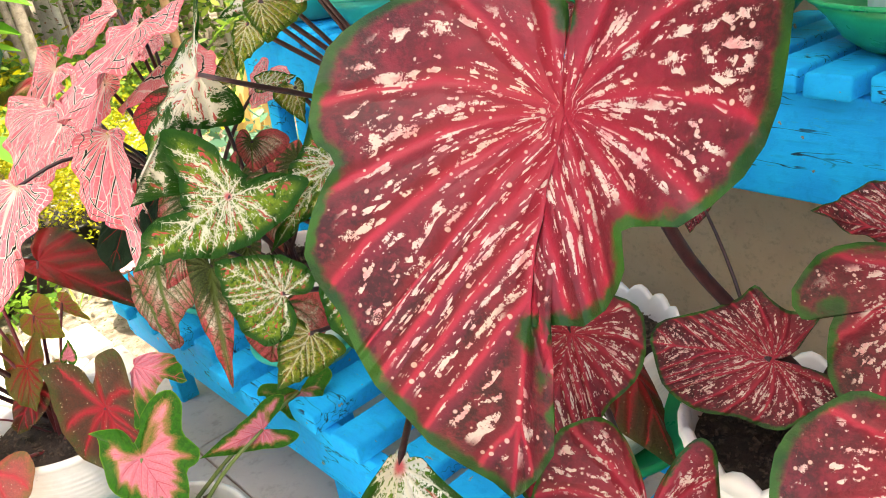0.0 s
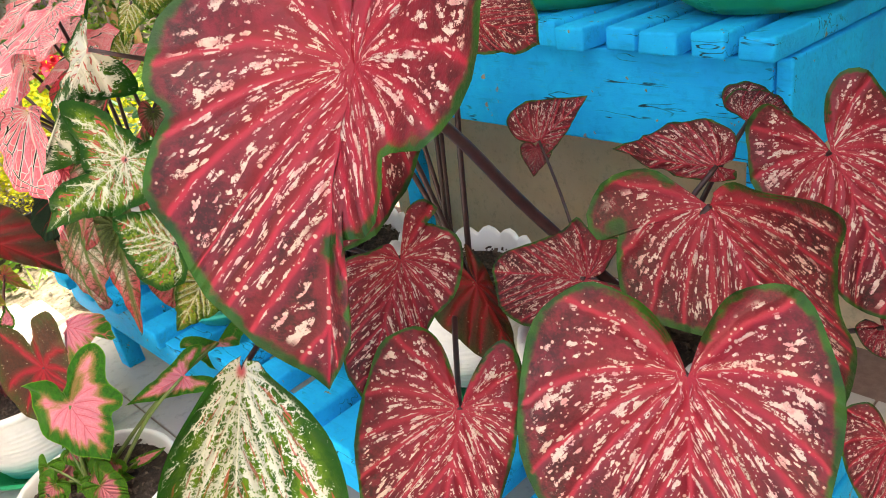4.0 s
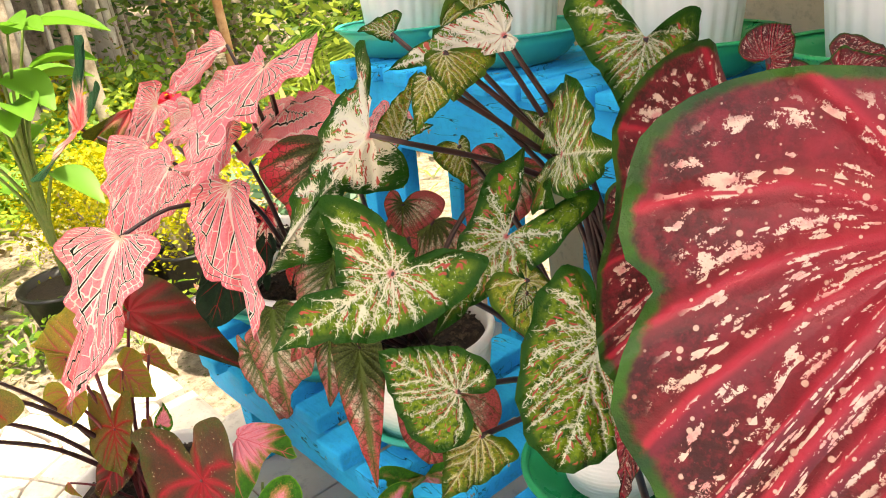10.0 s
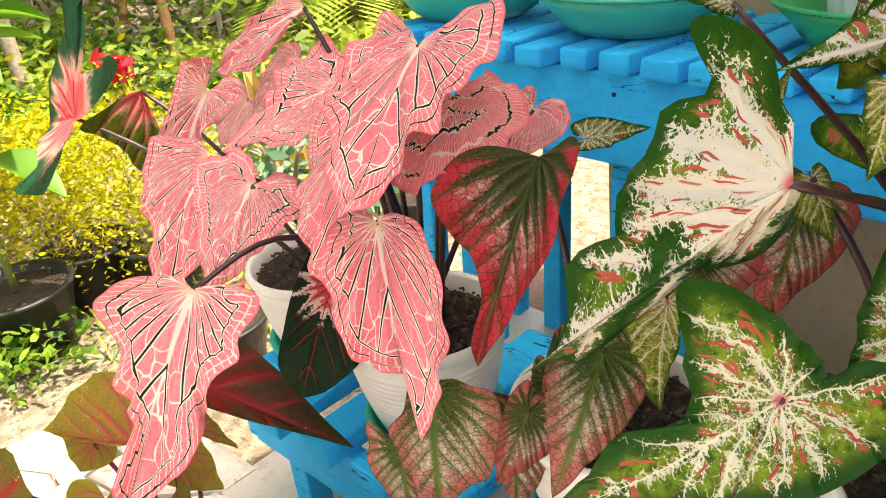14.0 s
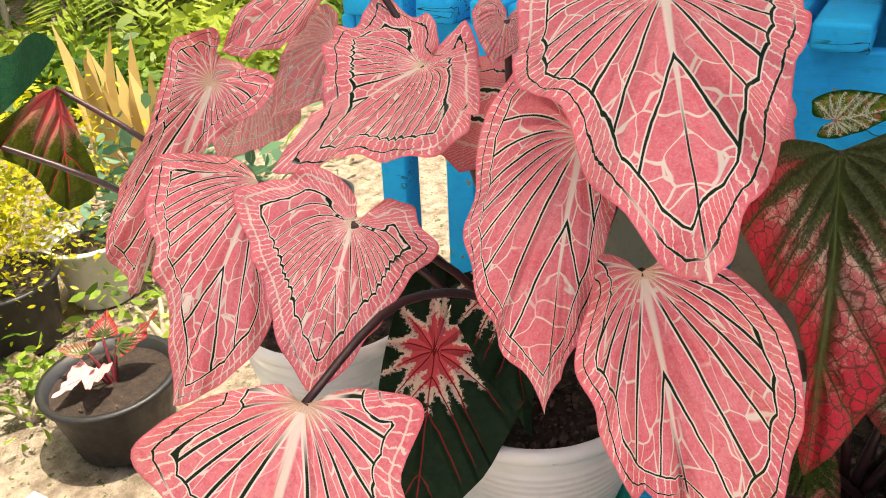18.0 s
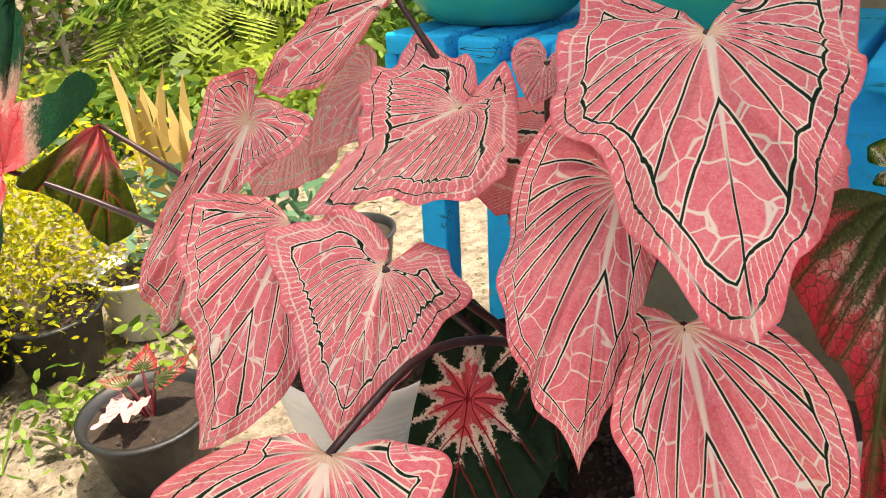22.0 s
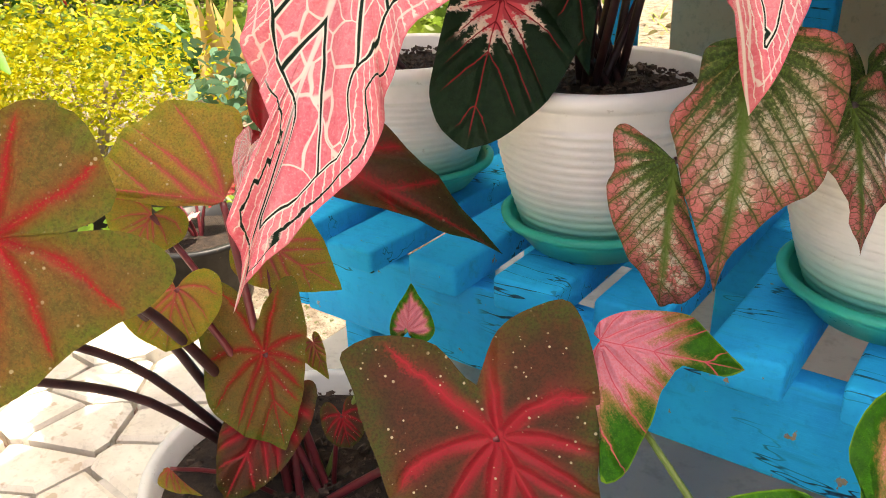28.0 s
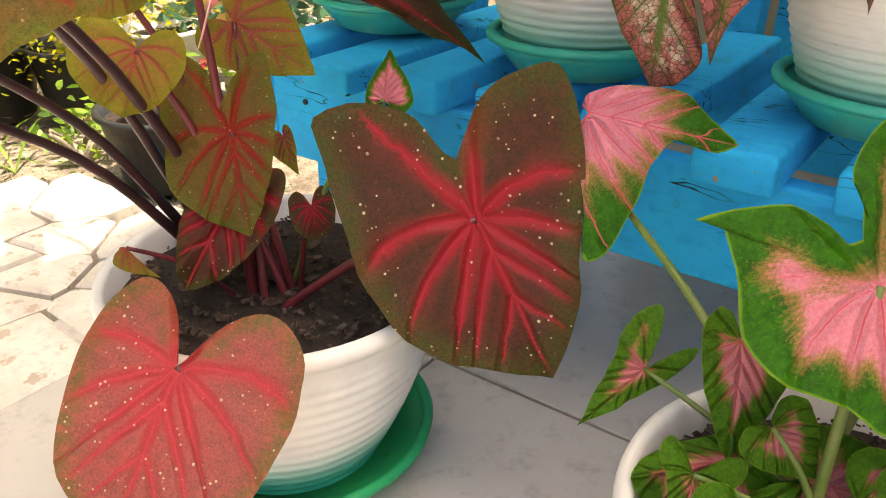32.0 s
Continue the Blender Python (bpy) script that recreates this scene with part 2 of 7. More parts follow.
def spotted_leaf(name):
    m = LeafMat(name)
    between = m.math("MULTIPLY", m.step(m.vein, 0.008, 0.05), m.step(m.edge, 0.95, 0.25))
    c = m.mix(m.math("MULTIPLY", between, m.step(m.mass, 0.34, 0.60)), (0.23, 0.018, 0.034), (0.060, 0.012, 0.014))
    c = m.mix(m.math("MULTIPLY", m.step(m.fine, 0.5, 0.66), 0.5), c, (0.24, 0.020, 0.036))
    c = m.mix(m.step(m.vein, m.step(m.rho, 0.0, 0.8, 0.030, 0.014), 0.002, 0.0, 0.9), c, (0.54, 0.028, 0.062))
    c = m.mix(m.math("MULTIPLY", m.step(m.rho, 0.62, 0.0), 0.8), c, (0.44, 0.026, 0.052))
    pale = m.mix(m.step(m.mass, 0.46, 0.66), (0.86, 0.68, 0.58), (0.80, 0.36, 0.35))
    rag = m.step(m.noise(m.xy, 24.0, 5.0, 0.85), 0.32, 0.66, 0.0, 1.55)
    for size, most, least, sx in ((4.6, 0.50, 0.46, 1.25), (7.5, 0.52, 0.44, 1.1), (12.0, 0.50, 0.50, 0.9)):
        n = m.t.nodes.new("ShaderNodeMapping")
        m.put(n.inputs[0], m.along)
        n.inputs["Scale"].default_value = (sx, 0.85 / sx, 1)
        big, col = m.cells(n.outputs[0], size)
        r, g = m.red(col)
        lim = m.math("MULTIPLY", m.step(r, least, 0.98, 0.0, most), rag)
        spot = m.math("MULTIPLY", m.step(m.math("SUBTRACT", big, lim), 0.02, -0.02), m.math("MULTIPLY", m.step(m.edge, 0.10, 0.17), m.step(m.vein, 0.003, 0.008)))
        c = m.mix(spot, c, pale)
    small, col2 = m.cells(m.xy, 46.0)
    r2, g2 = m.red(col2)
    dot = m.math("MULTIPLY", m.step(small, m.math("MULTIPLY", g2, 0.42), m.math("MULTIPLY", g2, 0.28)), m.step(r2, 0.60, 0.64))
    c = m.mix(m.math("MULTIPLY", dot, m.step(m.edge, 0.05, 0.10)), c, (0.78, 0.50, 0.42))
    wavy = m.math("ADD", m.edge, m.math("MULTIPLY", m.math("SUBTRACT", m.mass, 0.5), 0.12))
    c = m.mix(m.step(wavy, 0.078, 0.028), c, m.mix(m.step(m.soft, 0.35, 0.65), (0.012, 0.060, 0.008), (0.035, 0.14, 0.010)))
    return m.finish(c, 0.42, 0.14, 0.9, 0.36, 0.80)


def green_white_leaf(name, white=0.0, tint=(0.80, 0.80, 0.60), red=1.0, ground=(0.014, 0.080, 0.006), bright=(0.17, 0.30, 0.018)):
    """Green blade with fuzzy, branching cream veins and red flecks; white shifts how much of it is cream."""
    m = LeafMat(name, 0.75)
    inner = m.step(m.edge, 0.06, 0.30)
    c = m.mix(m.math("MULTIPLY", m.step(m.mass, 0.30, 0.65), inner), ground, bright)
    wx = m.math("ADD", m.lx, m.math("MULTIPLY", m.math("SUBTRACT", m.mass, 0.5), 0.16))
    wy = m.math("ADD", m.ly, m.math("MULTIPLY", m.math("SUBTRACT", m.soft, 0.5), 0.10))
    branch, _ = m.cells(m.vec(wx, wy, m.math("MULTIPLY", m.rand(), 37.0)), 13.0, "DISTANCE_TO_EDGE")
    twig, _ = m.cells(m.vec(wx, wy, 3.3), 27.0, "DISTANCE_TO_EDGE")
    near = m.step(m.vein, 0.0, m.step(m.rho, 0.0, 0.8, 0.085, 0.045), 1.0, 0.0)
    grit = m.noise(m.xy, 85.0, 3.0, 0.75)
    sum1 = m.math("ADD", m.math("MULTIPLY", near, 0.40), m.math("MULTIPLY", grit, 0.95))
    sum1 = m.math("ADD", sum1, m.math("MULTIPLY", m.step(branch, 0.07, 0.0), 0.30))
    sum1 = m.math("ADD", sum1, m.math("MULTIPLY", m.step(twig, 0.09, 0.0), 0.24))
    sum1 = m.math("ADD", sum1, m.math("MULTIPLY", m.step(m.edge, 0.03, 0.26), 0.30))
    cut = 1.31 - white
    c = m.mix(m.math("MULTIPLY", m.step(sum1, cut - 0.035, cut + 0.05), m.step(m.edge, 0.035, 0.10)), c, tint)
    taper = m.step(m.rho, 0.0, 0.9, 0.0055, 0.0020)
    c = m.mix(m.math("MULTIPLY", m.step(m.vein, taper, m.math("MULTIPLY", taper, 0.4)), m.step(m.edge, 0.05, 0.14)), c, (0.82, 0.80, 0.64))
    n = m.t.nodes.new("ShaderNodeMapping")
    m.put(n.inputs[0], m.along)
    n.inputs["Scale"].default_value = (1.7, 1.0, 1)
    blot, col = m.cells(n.outputs[0], 5.0)
    r, g = m.red(col)
    hit = m.math("MULTIPLY", m.step(blot, 0.46, 0.36), m.math("MULTIPLY", m.step(r, 0.60, 0.64), m.math("MULTIPLY", m.step(m.edge, 0.12, 0.18), m.step(m.vein, 0.006, 0.012))))
    c = m.mix(m.math("MULTIPLY", hit, red), c, m.mix(m.soft, (0.52, 0.03, 0.035), (0.64, 0.18, 0.13)))
    c = m.mix(m.step(m.rho, 0.04, 0.01), c, (0.70, 0.16, 0.17))
    return m.finish(c, 0.40, 0.25, 0.9, 0.16)


def net_leaf(name, ground=(0.62, 0.24, 0.20), ground2=(0.60, 0.06, 0.085), vein=(0.03, 0.055, 0.015), heart=0.14, fleck=0.4, leafy=0.5):
    """Pale or red blade with a fine net of dark veins; green spreads from the stalk and along the veins."""
    m = LeafMat(name)
    r37 = m.math("MULTIPLY", m.rand(), 37.0)
    blend = m.math("ADD", m.math("SUBTRACT", 1.0, m.edge), m.math("MULTIPLY", m.math("SUBTRACT", m.soft, 0.5), 0.6))
    c = m.mix(m.step(m.math("MAXIMUM", m.math("MULTIPLY", m.ly, 1.1), blend), 0.35, 0.85), ground, ground2)
    wx = m.math("ADD", m.lx, m.math("MULTIPLY", m.math("SUBTRACT", m.mass, 0.5), 0.06))
    net, col = m.cells(m.vec(wx, m.ly, r37), 24.0, "DISTANCE_TO_EDGE")
    tiny, _ = m.cells(m.vec(wx, m.ly, 5.1), 60.0, "DISTANCE_TO_EDGE")
    grit = m.noise(m.xy, 70.0, 4.0, 0.8)
    patch = m.math("MULTIPLY", m.step(m.mass, 0.36, 0.62), m.step(m.edge, 0.10, 0.45))
    c = m.mix(m.math("MULTIPLY", m.step(m.math("ADD", grit, m.math("MULTIPLY", patch, 0.25)), 0.58, 0.70), m.math("MULTIPLY", patch, fleck)), c, (0.78, 0.66, 0.50))
    c = m.mix(m.math("MULTIPLY", m.step(tiny, 0.10, 0.02), 0.30), c, vein)
    c = m.mix(m.math("MULTIPLY", m.step(net, 0.085, 0.015), 0.75), c, vein)
    wash = (vein[0] * 2.2, vein[1] * 2.4, vein[2] * 1.6)
    near = m.math("ADD", m.vein, m.math("MULTIPLY", m.math("SUBTRACT", grit, 0.5), 0.10))
    c = m.mix(m.math("MULTIPLY", m.step(near, m.step(m.rho, 0.0, 0.9, 0.045, 0.012), 0.002), leafy), c, wash)
    c = m.mix(m.math("MULTIPLY", m.step(m.vein, m.step(m.rho, 0.0, 0.9, 0.008, 0.004), 0.001), 0.85), c, vein)
    streak = m.math("SUBTRACT", m.noise(m.vec(m.math("MULTIPLY", m.phi, 4.0), m.math("MULTIPLY", m.rho, 5.0), m.math("SIGN", m.lx)), 1.5, 4.0, 0.75), 0.5)
    core = m.math("ADD", m.rho, m.math("ADD", m.math("MULTIPLY", streak, 0.60), m.step(m.vein, 0.0, 0.06, -0.22, 0.05)))
    core = m.math("ADD", core, m.math("MULTIPLY", m.math("SUBTRACT", grit, 0.5), 0.45))
    green = m.mix(m.step(grit, 0.40, 0.66), vein, wash)
    c = m.mix(m.step(core, heart + 0.14, heart - 0.06), c, green)
    c = m.mix(m.math("MULTIPLY", m.step(m.math("ADD", m.mid, m.math("MULTIPLY", m.math("SUBTRACT", m.fine, 0.5), 0.03)), 0.040, 0.012), m.step(m.ly, 1.0, 0.6, 0.0, 0.85)), c, wash)
    hem = m.math("ADD", m.edge, m.math("MULTIPLY", m.math("SUBTRACT", m.mass, 0.5), 0.12))
    c = m.mix(m.math("MULTIPLY", m.step(hem, 0.07, 0.02), 0.45), c, (0.08, 0.06, 0.02))
    return m.finish(c, 0.45, 0.22, 0.9, 0.16)


def bronze_leaf(name, ground=(0.050, 0.030, 0.012), rim=(0.07, 0.10, 0.012), glow=0.5, specks=1.0, red=(0.50, 0.016, 0.026), thin=0.2):
    m = LeafMat(name)
    hem = m.math("ADD", m.edge, m.math("MULTIPLY", m.math("SUBTRACT", m.soft, 0.5), 0.35))
    c = m.mix(m.step(hem, 0.32, 0.02), ground, rim)
    c = m.mix(m.math("MULTIPLY", m.step(m.mass, 0.35, 0.7), 0.5), c, (ground[0] * 2.0, ground[1] * 1.2, ground[2] * 1.2))
    reach = m.step(m.rho, 0.0, 0.8, 0.035 + 0.05 * glow, 0.010 + 0.010 * glow)
    c = m.mix(m.step(m.fine, 0.42, 0.68, 0.0, 0.55), c, (ground[0] * 0.45, ground[1] * 0.5, ground[2] * 0.6))
    near = m.step(m.math("ADD", m.vein, m.math("MULTIPLY", m.math("SUBTRACT", m.fine, 0.5), 0.05)), reach, 0.0, 0.0, 0.85)
    c = m.mix(m.math("MULTIPLY", near, m.step(m.edge, 0.02, 0.22)), c, tuple(v * 0.8 for v in red))
    line = m.step(m.rho, 0.0, 0.9, 0.009, 0.003)
    c = m.mix(m.math("MULTIPLY", m.step(m.vein, line, m.math("MULTIPLY", line, 0.1), 0.0, 0.75), m.step(m.edge, 0.04, 0.2)), c, red)
    haze = m.math("MULTIPLY", m.step(m.vein, 0.10, 0.0), m.step(m.math("ADD", m.rho, m.math("MULTIPLY", m.math("SUBTRACT", m.mass, 0.5), 0.35)), 0.90, 0.0))
    c = m.mix(m.math("MULTIPLY", haze, 0.75 * min(1.0, 0.4 + glow)), c, tuple(v * 0.85 for v in red))
    grit = m.noise(m.xy, 75.0, 4.0, 0.8)
    c = m.mix(m.step(grit, 0.52, 0.68, 0.0, 0.5), c, (ground[0] * 1.5, ground[1] * 1.9, ground[2] * 1.4))
    small, col = m.cells(m.xy, 40.0)
    r, g = m.red(col)
    dot = m.math("MULTIPLY", m.step(small, m.math("MULTIPLY", g, 0.46), m.math("MULTIPLY", g, 0.30)), m.math("MULTIPLY", m.step(r, 0.78, 0.82), m.step(m.noise(m.xy, 4.5, 2.0), 0.46, 0.58)))
    c = m.mix(m.math("MULTIPLY", dot, specks), c, (0.66, 0.56, 0.36))
    return m.finish(c, 0.40, thin, 0.7, 0.20)


def heart_leaf(name, ground=(0.036, 0.180, 0.006), star=(0.86, 0.22, 0.27), size=0.66, fringe=(0.50, 0.24, 0.09), rim=(0.16, 0.32, 0.02), radial=False):
    """Green blade with a ragged pink star in its middle."""
    m = LeafMat(name)
    c = m.mix(m.step(m.mass, 0.3, 0.7), ground, (ground[0] * 0.55, ground[1] * 0.6, ground[2]))
    c = m.mix(m.step(m.edge, 0.03, 0.008), c, rim)
    ray = m.math("MULTIPLY", m.math("SUBTRACT", m.noise(m.vec(m.math("MULTIPLY", m.phi, 12.0), m.math("MULTIPLY", m.rho, 4.0), m.math("SIGN", m.lx)), 2.0, 6.0, 0.85), 0.5), 0.34)
    soft = m.math("MULTIPLY", m.math("SUBTRACT", m.soft, 0.5), 0.25)
    pull = m.step(m.vein, 0.0, 0.09, 0.10, -0.04)
    grit = m.math("MULTIPLY", m.math("SUBTRACT", m.noise(m.xy, 55.0, 4.0, 0.8), 0.5), 0.30)
    v = m.math("ADD", m.math("ADD", m.math("SUBTRACT", 1.0, m.math("MULTIPLY", m.rho, 0.72)) if radial else m.edge, m.math("ADD", grit, m.math("ADD", ray, soft))), pull)
    c = m.mix(m.step(m.noise(m.xy, 55.0, 4.0, 0.8), 0.50, 0.68, 0.0, 0.5), c, (ground[0] * 2.6, ground[1] * 1.5, ground[2]))
    c = m.mix(m.step(v, 1.0 - size - 0.16, 1.0 - size + 0.02, 0.0, 0.85), c, fringe)
    inner = m.mix(m.step(m.fine, 0.3, 0.7), star, (min(1, star[0] * 1.03), star[1] * 1.5, star[2] * 1.5))
    c = m.mix(m.step(v, 1.0 - size - 0.03, 1.0 - size + 0.10), c, inner)
    c = m.mix(m.math("MULTIPLY", m.step(m.vein, 0.006, 0.002), m.step(v, 0.3, 0.6)), c, (star[0] * 0.85, star[1] * 0.45, star[2] * 0.5))
    return m.finish(c, 0.38, 0.25, 0.9, 0.16)


def dark_star_leaf(name):
    m = LeafMat(name)
    c = m.mix(m.step(m.mass, 0.3, 0.7), (0.005, 0.017, 0.006), (0.009, 0.028, 0.010))
    rag = m.math("MULTIPLY", m.math("SUBTRACT", m.noise(m.xy, 26.0, 4.0, 0.75), 0.5), 0.13)
    wide = m.step(m.rho, 0.0, 0.36, 0.085, 0.0)
    v = m.math("SUBTRACT", m.math("ADD", m.vein, rag), wide)
    inside = m.step(m.rho, 0.40, 0.33)
    c = m.mix(m.math("MULTIPLY", m.step(v, 0.016, 0.004), inside), c, (0.80, 0.64, 0.52))
    c = m.mix(m.math("MULTIPLY", m.step(v, -0.012, -0.028), inside), c, (0.70, 0.09, 0.11))
    c = m.mix(m.math("MULTIPLY", m.step(m.vein, 0.006, 0.002), m.step(m.edge, 0.15, 0.4)), c, (0.22, 0.010, 0.016))
    return m.finish(c, 0.55, 0.03, 0.7, 0.14)


LEAF = {
    "pink": pink_leaf("pink_leaf_black_veins", 1.0, 0.0, 0.8, 0.85),
    "pinkbig": pink_leaf("large_pink_leaf_black_veins", 1.0, 0.0, 0.62, 0.85),
    "pale": pink_leaf("pale_pink_leaf", 0.45, 0.45),
    "spot": spotted_leaf("crimson_spotted_leaf"),
    "green": green_white_leaf("green_cream_veined_leaf", 0.10, bright=(0.24, 0.36, 0.025)),
    "white": green_white_leaf("white_green_rimmed_leaf", 0.29, (0.82, 0.78, 0.66)),
    "veil": green_white_leaf("white_netted_green_leaf", 0.15, (0.80, 0.80, 0.68), 0.8),
    "lime": green_white_leaf("lime_cream_leaf", 0.12, (0.72, 0.68, 0.32), 0.5, (0.06, 0.13, 0.010), (0.34, 0.38, 0.03)),
    "net": net_leaf("rose_dark_veined_leaf", (0.60, 0.30, 0.24), (0.58, 0.085, 0.10), (0.05, 0.062, 0.020), 0.12, 1.0, 0.42),
    "netpale": net_leaf("cream_rose_veined_leaf", (0.62, 0.44, 0.33), (0.60, 0.17, 0.16), (0.05, 0.075, 0.020), 0.05, 1.0, 0.55),
    "netred": net_leaf("red_green_hearted_leaf", (0.62, 0.20, 0.19), (0.66, 0.035, 0.065), (0.042, 0.050, 0.022), 0.17, 0.6, 0.4),
    "bronze": bronze_leaf("bronze_red_veined_leaf", (0.17, 0.125, 0.03), (0.14, 0.18, 0.02), 0.35, 0.6, thin=0.4),
    "bronzered": bronze_leaf("red_flushed_bronze_leaf", (0.075, 0.030, 0.015), (0.060, 0.080, 0.012), glow=1.0, red=(0.52, 0.022, 0.040)),
    "bronzepink": bronze_leaf("rose_flushed_bronze_leaf", (0.32, 0.09, 0.075), (0.15, 0.13, 0.03), glow=0.9, red=(0.62, 0.05, 0.07)),
    "olive": bronze_leaf("olive_pink_veined_leaf", (0.36, 0.29, 0.05), (0.32, 0.36, 0.035), 0.18, 0.8, (0.74, 0.12, 0.13), 0.55),
    "maroon": bronze_leaf("dark_maroon_leaf", (0.042, 0.034, 0.012), (0.035, 0.062, 0.008), 0.55, 0.3, (0.34, 0.016, 0.022)),
    "heart": heart_leaf("green_pink_hearted_leaf"),
    "heartfold": heart_leaf("green_leaf_flushed_pink", size=0.30, radial=True),
    "heartsmall": heart_leaf("young_green_pink_hearted_leaf", (0.09, 0.25, 0.012), (0.84, 0.22, 0.24), 0.44, (0.50, 0.30, 0.10)),
    "heartglow": heart_leaf("backlit_olive_pink_hearted_leaf", (0.10, 0.13, 0.010), (0.80, 0.12, 0.13), 0.16, (0.60, 0.30, 0.20), (0.05, 0.12, 0.02), True),
    "heartdark": heart_leaf("dark_green_pink_hearted_leaf", (0.012, 0.085, 0.034), (0.88, 0.10, 0.12), 0.34, (0.86, 0.50, 0.42), (0.012, 0.07, 0.025), True),
    "star": dark_star_leaf("black_green_starred_leaf"),
}
VEINS = {"pink": 7.6, "pinkbig": 5.6, "pale": 9.5, "green": 5.5, "white": 5.5, "lime": 5.5, "veil": 6.5, "net": 8, "netpale": 8, "netred": 7, "bronze": 4.2, "bronzered": 4.2, "olive": 4.2, "bronzepink": 4.2, "maroon": 4.2, "heart": 5, "heartsmall": 5, "heartfold": 5, "heartdark": 3.2, "heartglow": 4, "star": 5}
SWEEP = {"pink": 4.0, "pinkbig": 2.8, "pale": 4.0, "spot": 1.5}
PALMATE = {"pink": (2.0, 4.4), "pinkbig": (2.4, 3.3), "pale": (1.6, 4.6)}
QUILT = {"pink": 0.010, "pinkbig": 0.011, "pale": 0.010, "spot": 0.013, "green": 0.010, "white": 0.010, "veil": 0.010, "net": 0.010, "netpale": 0.012, "netred": 0.010, "bronze": 0.008, "bronzered": 0.009, "olive": 0.009, "heart": 0.009}


def painted_wood():
    m = Mat("blue_painted_wood")
    p = m.coords()
    r = m.math("MULTIPLY", m.rand(), 20.0)
    n = m.t.nodes.new("ShaderNodeVectorMath")
    n.operation = "ADD"
    m.put(n.inputs[0], p)
    m.put(n.inputs[1], m.vec(r, r, r))
    q = n.outputs[0]
    stretch = m.t.nodes.new("ShaderNodeMapping")
    m.put(stretch.inputs[0], q)
    stretch.inputs["Scale"].default_value = (14, 90, 90)
    grain = m.noise(stretch.outputs[0], 1.0, 4.0, 0.6)
    blotch = m.noise(q, 14.0, 4.0, 0.6)
    c = m.mix(m.step(blotch, 0.3, 0.7), (0.0, 0.44, 0.90), (0.0, 0.54, 0.96))
    c = m.mix(m.math("MULTIPLY", m.step(grain, 0.56, 0.74), 0.3), c, (0.01, 0.20, 0.42))
    worn = m.step(m.noise(q, 26.0, 5.0, 0.7), 0.60, 0.70)
    c = m.mix(m.math("MULTIPLY", worn, 0.5), c, (0.03, 0.34, 0.58))
    scuff = m.step(m.noise(stretch.outputs[0], 1.7, 5.0, 0.7), 0.64, 0.69)
    c = m.mix(m.math("MULTIPLY", scuff, 0.7), c, (0.05, 0.38, 0.56))
    chip = m.step(m.noise(q, 48.0, 3.0, 0.6), 0.69, 0.71)
    c = m.mix(chip, c, (0.34, 0.26, 0.18))
    split = m.math("MULTIPLY", m.step(m.math("ABSOLUTE", m.math("SUBTRACT", m.noise(stretch.outputs[0], 0.35, 3.0), 0.5)), 0.010, 0.003), m.step(m.noise(q, 7.0, 2.0), 0.50, 0.58))
    c = m.mix(split, c, (0.02, 0.05, 0.08))
    brush = m.noise(q, 75.0, 4.0, 0.7)
    c = m.mix(m.step(brush, 0.50, 0.68, 0.0, 0.30), c, (0.002, 0.30, 0.70))
    c = m.mix(m.step(m.noise(stretch.outputs[0], 2.6, 4.0, 0.7), 0.60, 0.70, 0.0, 0.6), c, (0.02, 0.50, 0.86))
    m.bump(m.math("ADD", m.math("ADD", m.math("MULTIPLY", grain, 0.6), m.math("MULTIPLY", blotch, 0.4)), m.math("MULTIPLY", brush, 0.5)), 0.7, 0.0035)
    return m.done(c, m.step(blotch, 0.3, 0.7, 0.55, 0.75), 0.0, 0.12)


def plastic(name, colour, low=None, z0=0.0, z1=0.05, rough=0.4, dirt=0.25):
    """Moulded plastic; low: the colour of the sprayed band at the foot, between the heights z0 and z1 of the thing."""
    m = Mat(name)
    p = m.coords()
    n = m.noise(p, 22.0, 4.0, 0.65)
    c = m.mix(m.math("MULTIPLY", m.step(n, 0.45, 0.75), dirt), colour, tuple(v * 0.62 for v in colour))
    if low:
        s = m.t.nodes.new("ShaderNodeSeparateXYZ")
        m.put(s.inputs[0], p)
        h = m.math("ADD", s.outputs[2], m.math("MULTIPLY", m.math("SUBTRACT", n, 0.5), 0.01))
        c = m.mix(m.step(h, z1, z0), c, low)
    stain = m.step(m.noise(p, 60.0, 4.0, 0.7), 0.66, 0.72)
    c = m.mix(m.math("MULTIPLY", stain, dirt), c, (0.20, 0.15, 0.10))
    m.bump(n, 0.12, 0.002)
    return m.done(c, m.step(n, 0.3, 0.7, rough - 0.08, rough + 0.12))


def grainy(name, a, b, scale, rough=0.85, relief=0.5, dist=0.004, spots=None):
    m = Mat(name)
    p = m.place()
    n = m.noise(p, scale, 5.0, 0.65)
    f = m.noise(p, scale * 7, 3.0, 0.7)
    c = m.mix(m.step(n, 0.3, 0.7), a, b)
    c = m.mix(m.math("MULTIPLY", m.step(f, 0.5, 0.75), 0.4), c, tuple(v * 0.5 for v in a))
    if spots:
        c = m.mix(m.step(m.noise(p, scale * 2.3, 3.0, 0.6), 0.60, 0.66), c, spots)
    m.bump(m.math("ADD", n, m.math("MULTIPLY", f, 0.6)), relief, dist)
    return m.done(c, rough)


def foliage(name, a, b, c2, thin=0.35):
    m = Mat(name)
    r = m.island()
    c = m.mix(m.step(r, 0.1, 0.9), a, b)
    c = m.mix(m.step(m.noise(m.place(), 0.9, 2.0), 0.45, 0.7), c, c2)
    m.done(c, 0.5)
    return m.thin(c, thin)


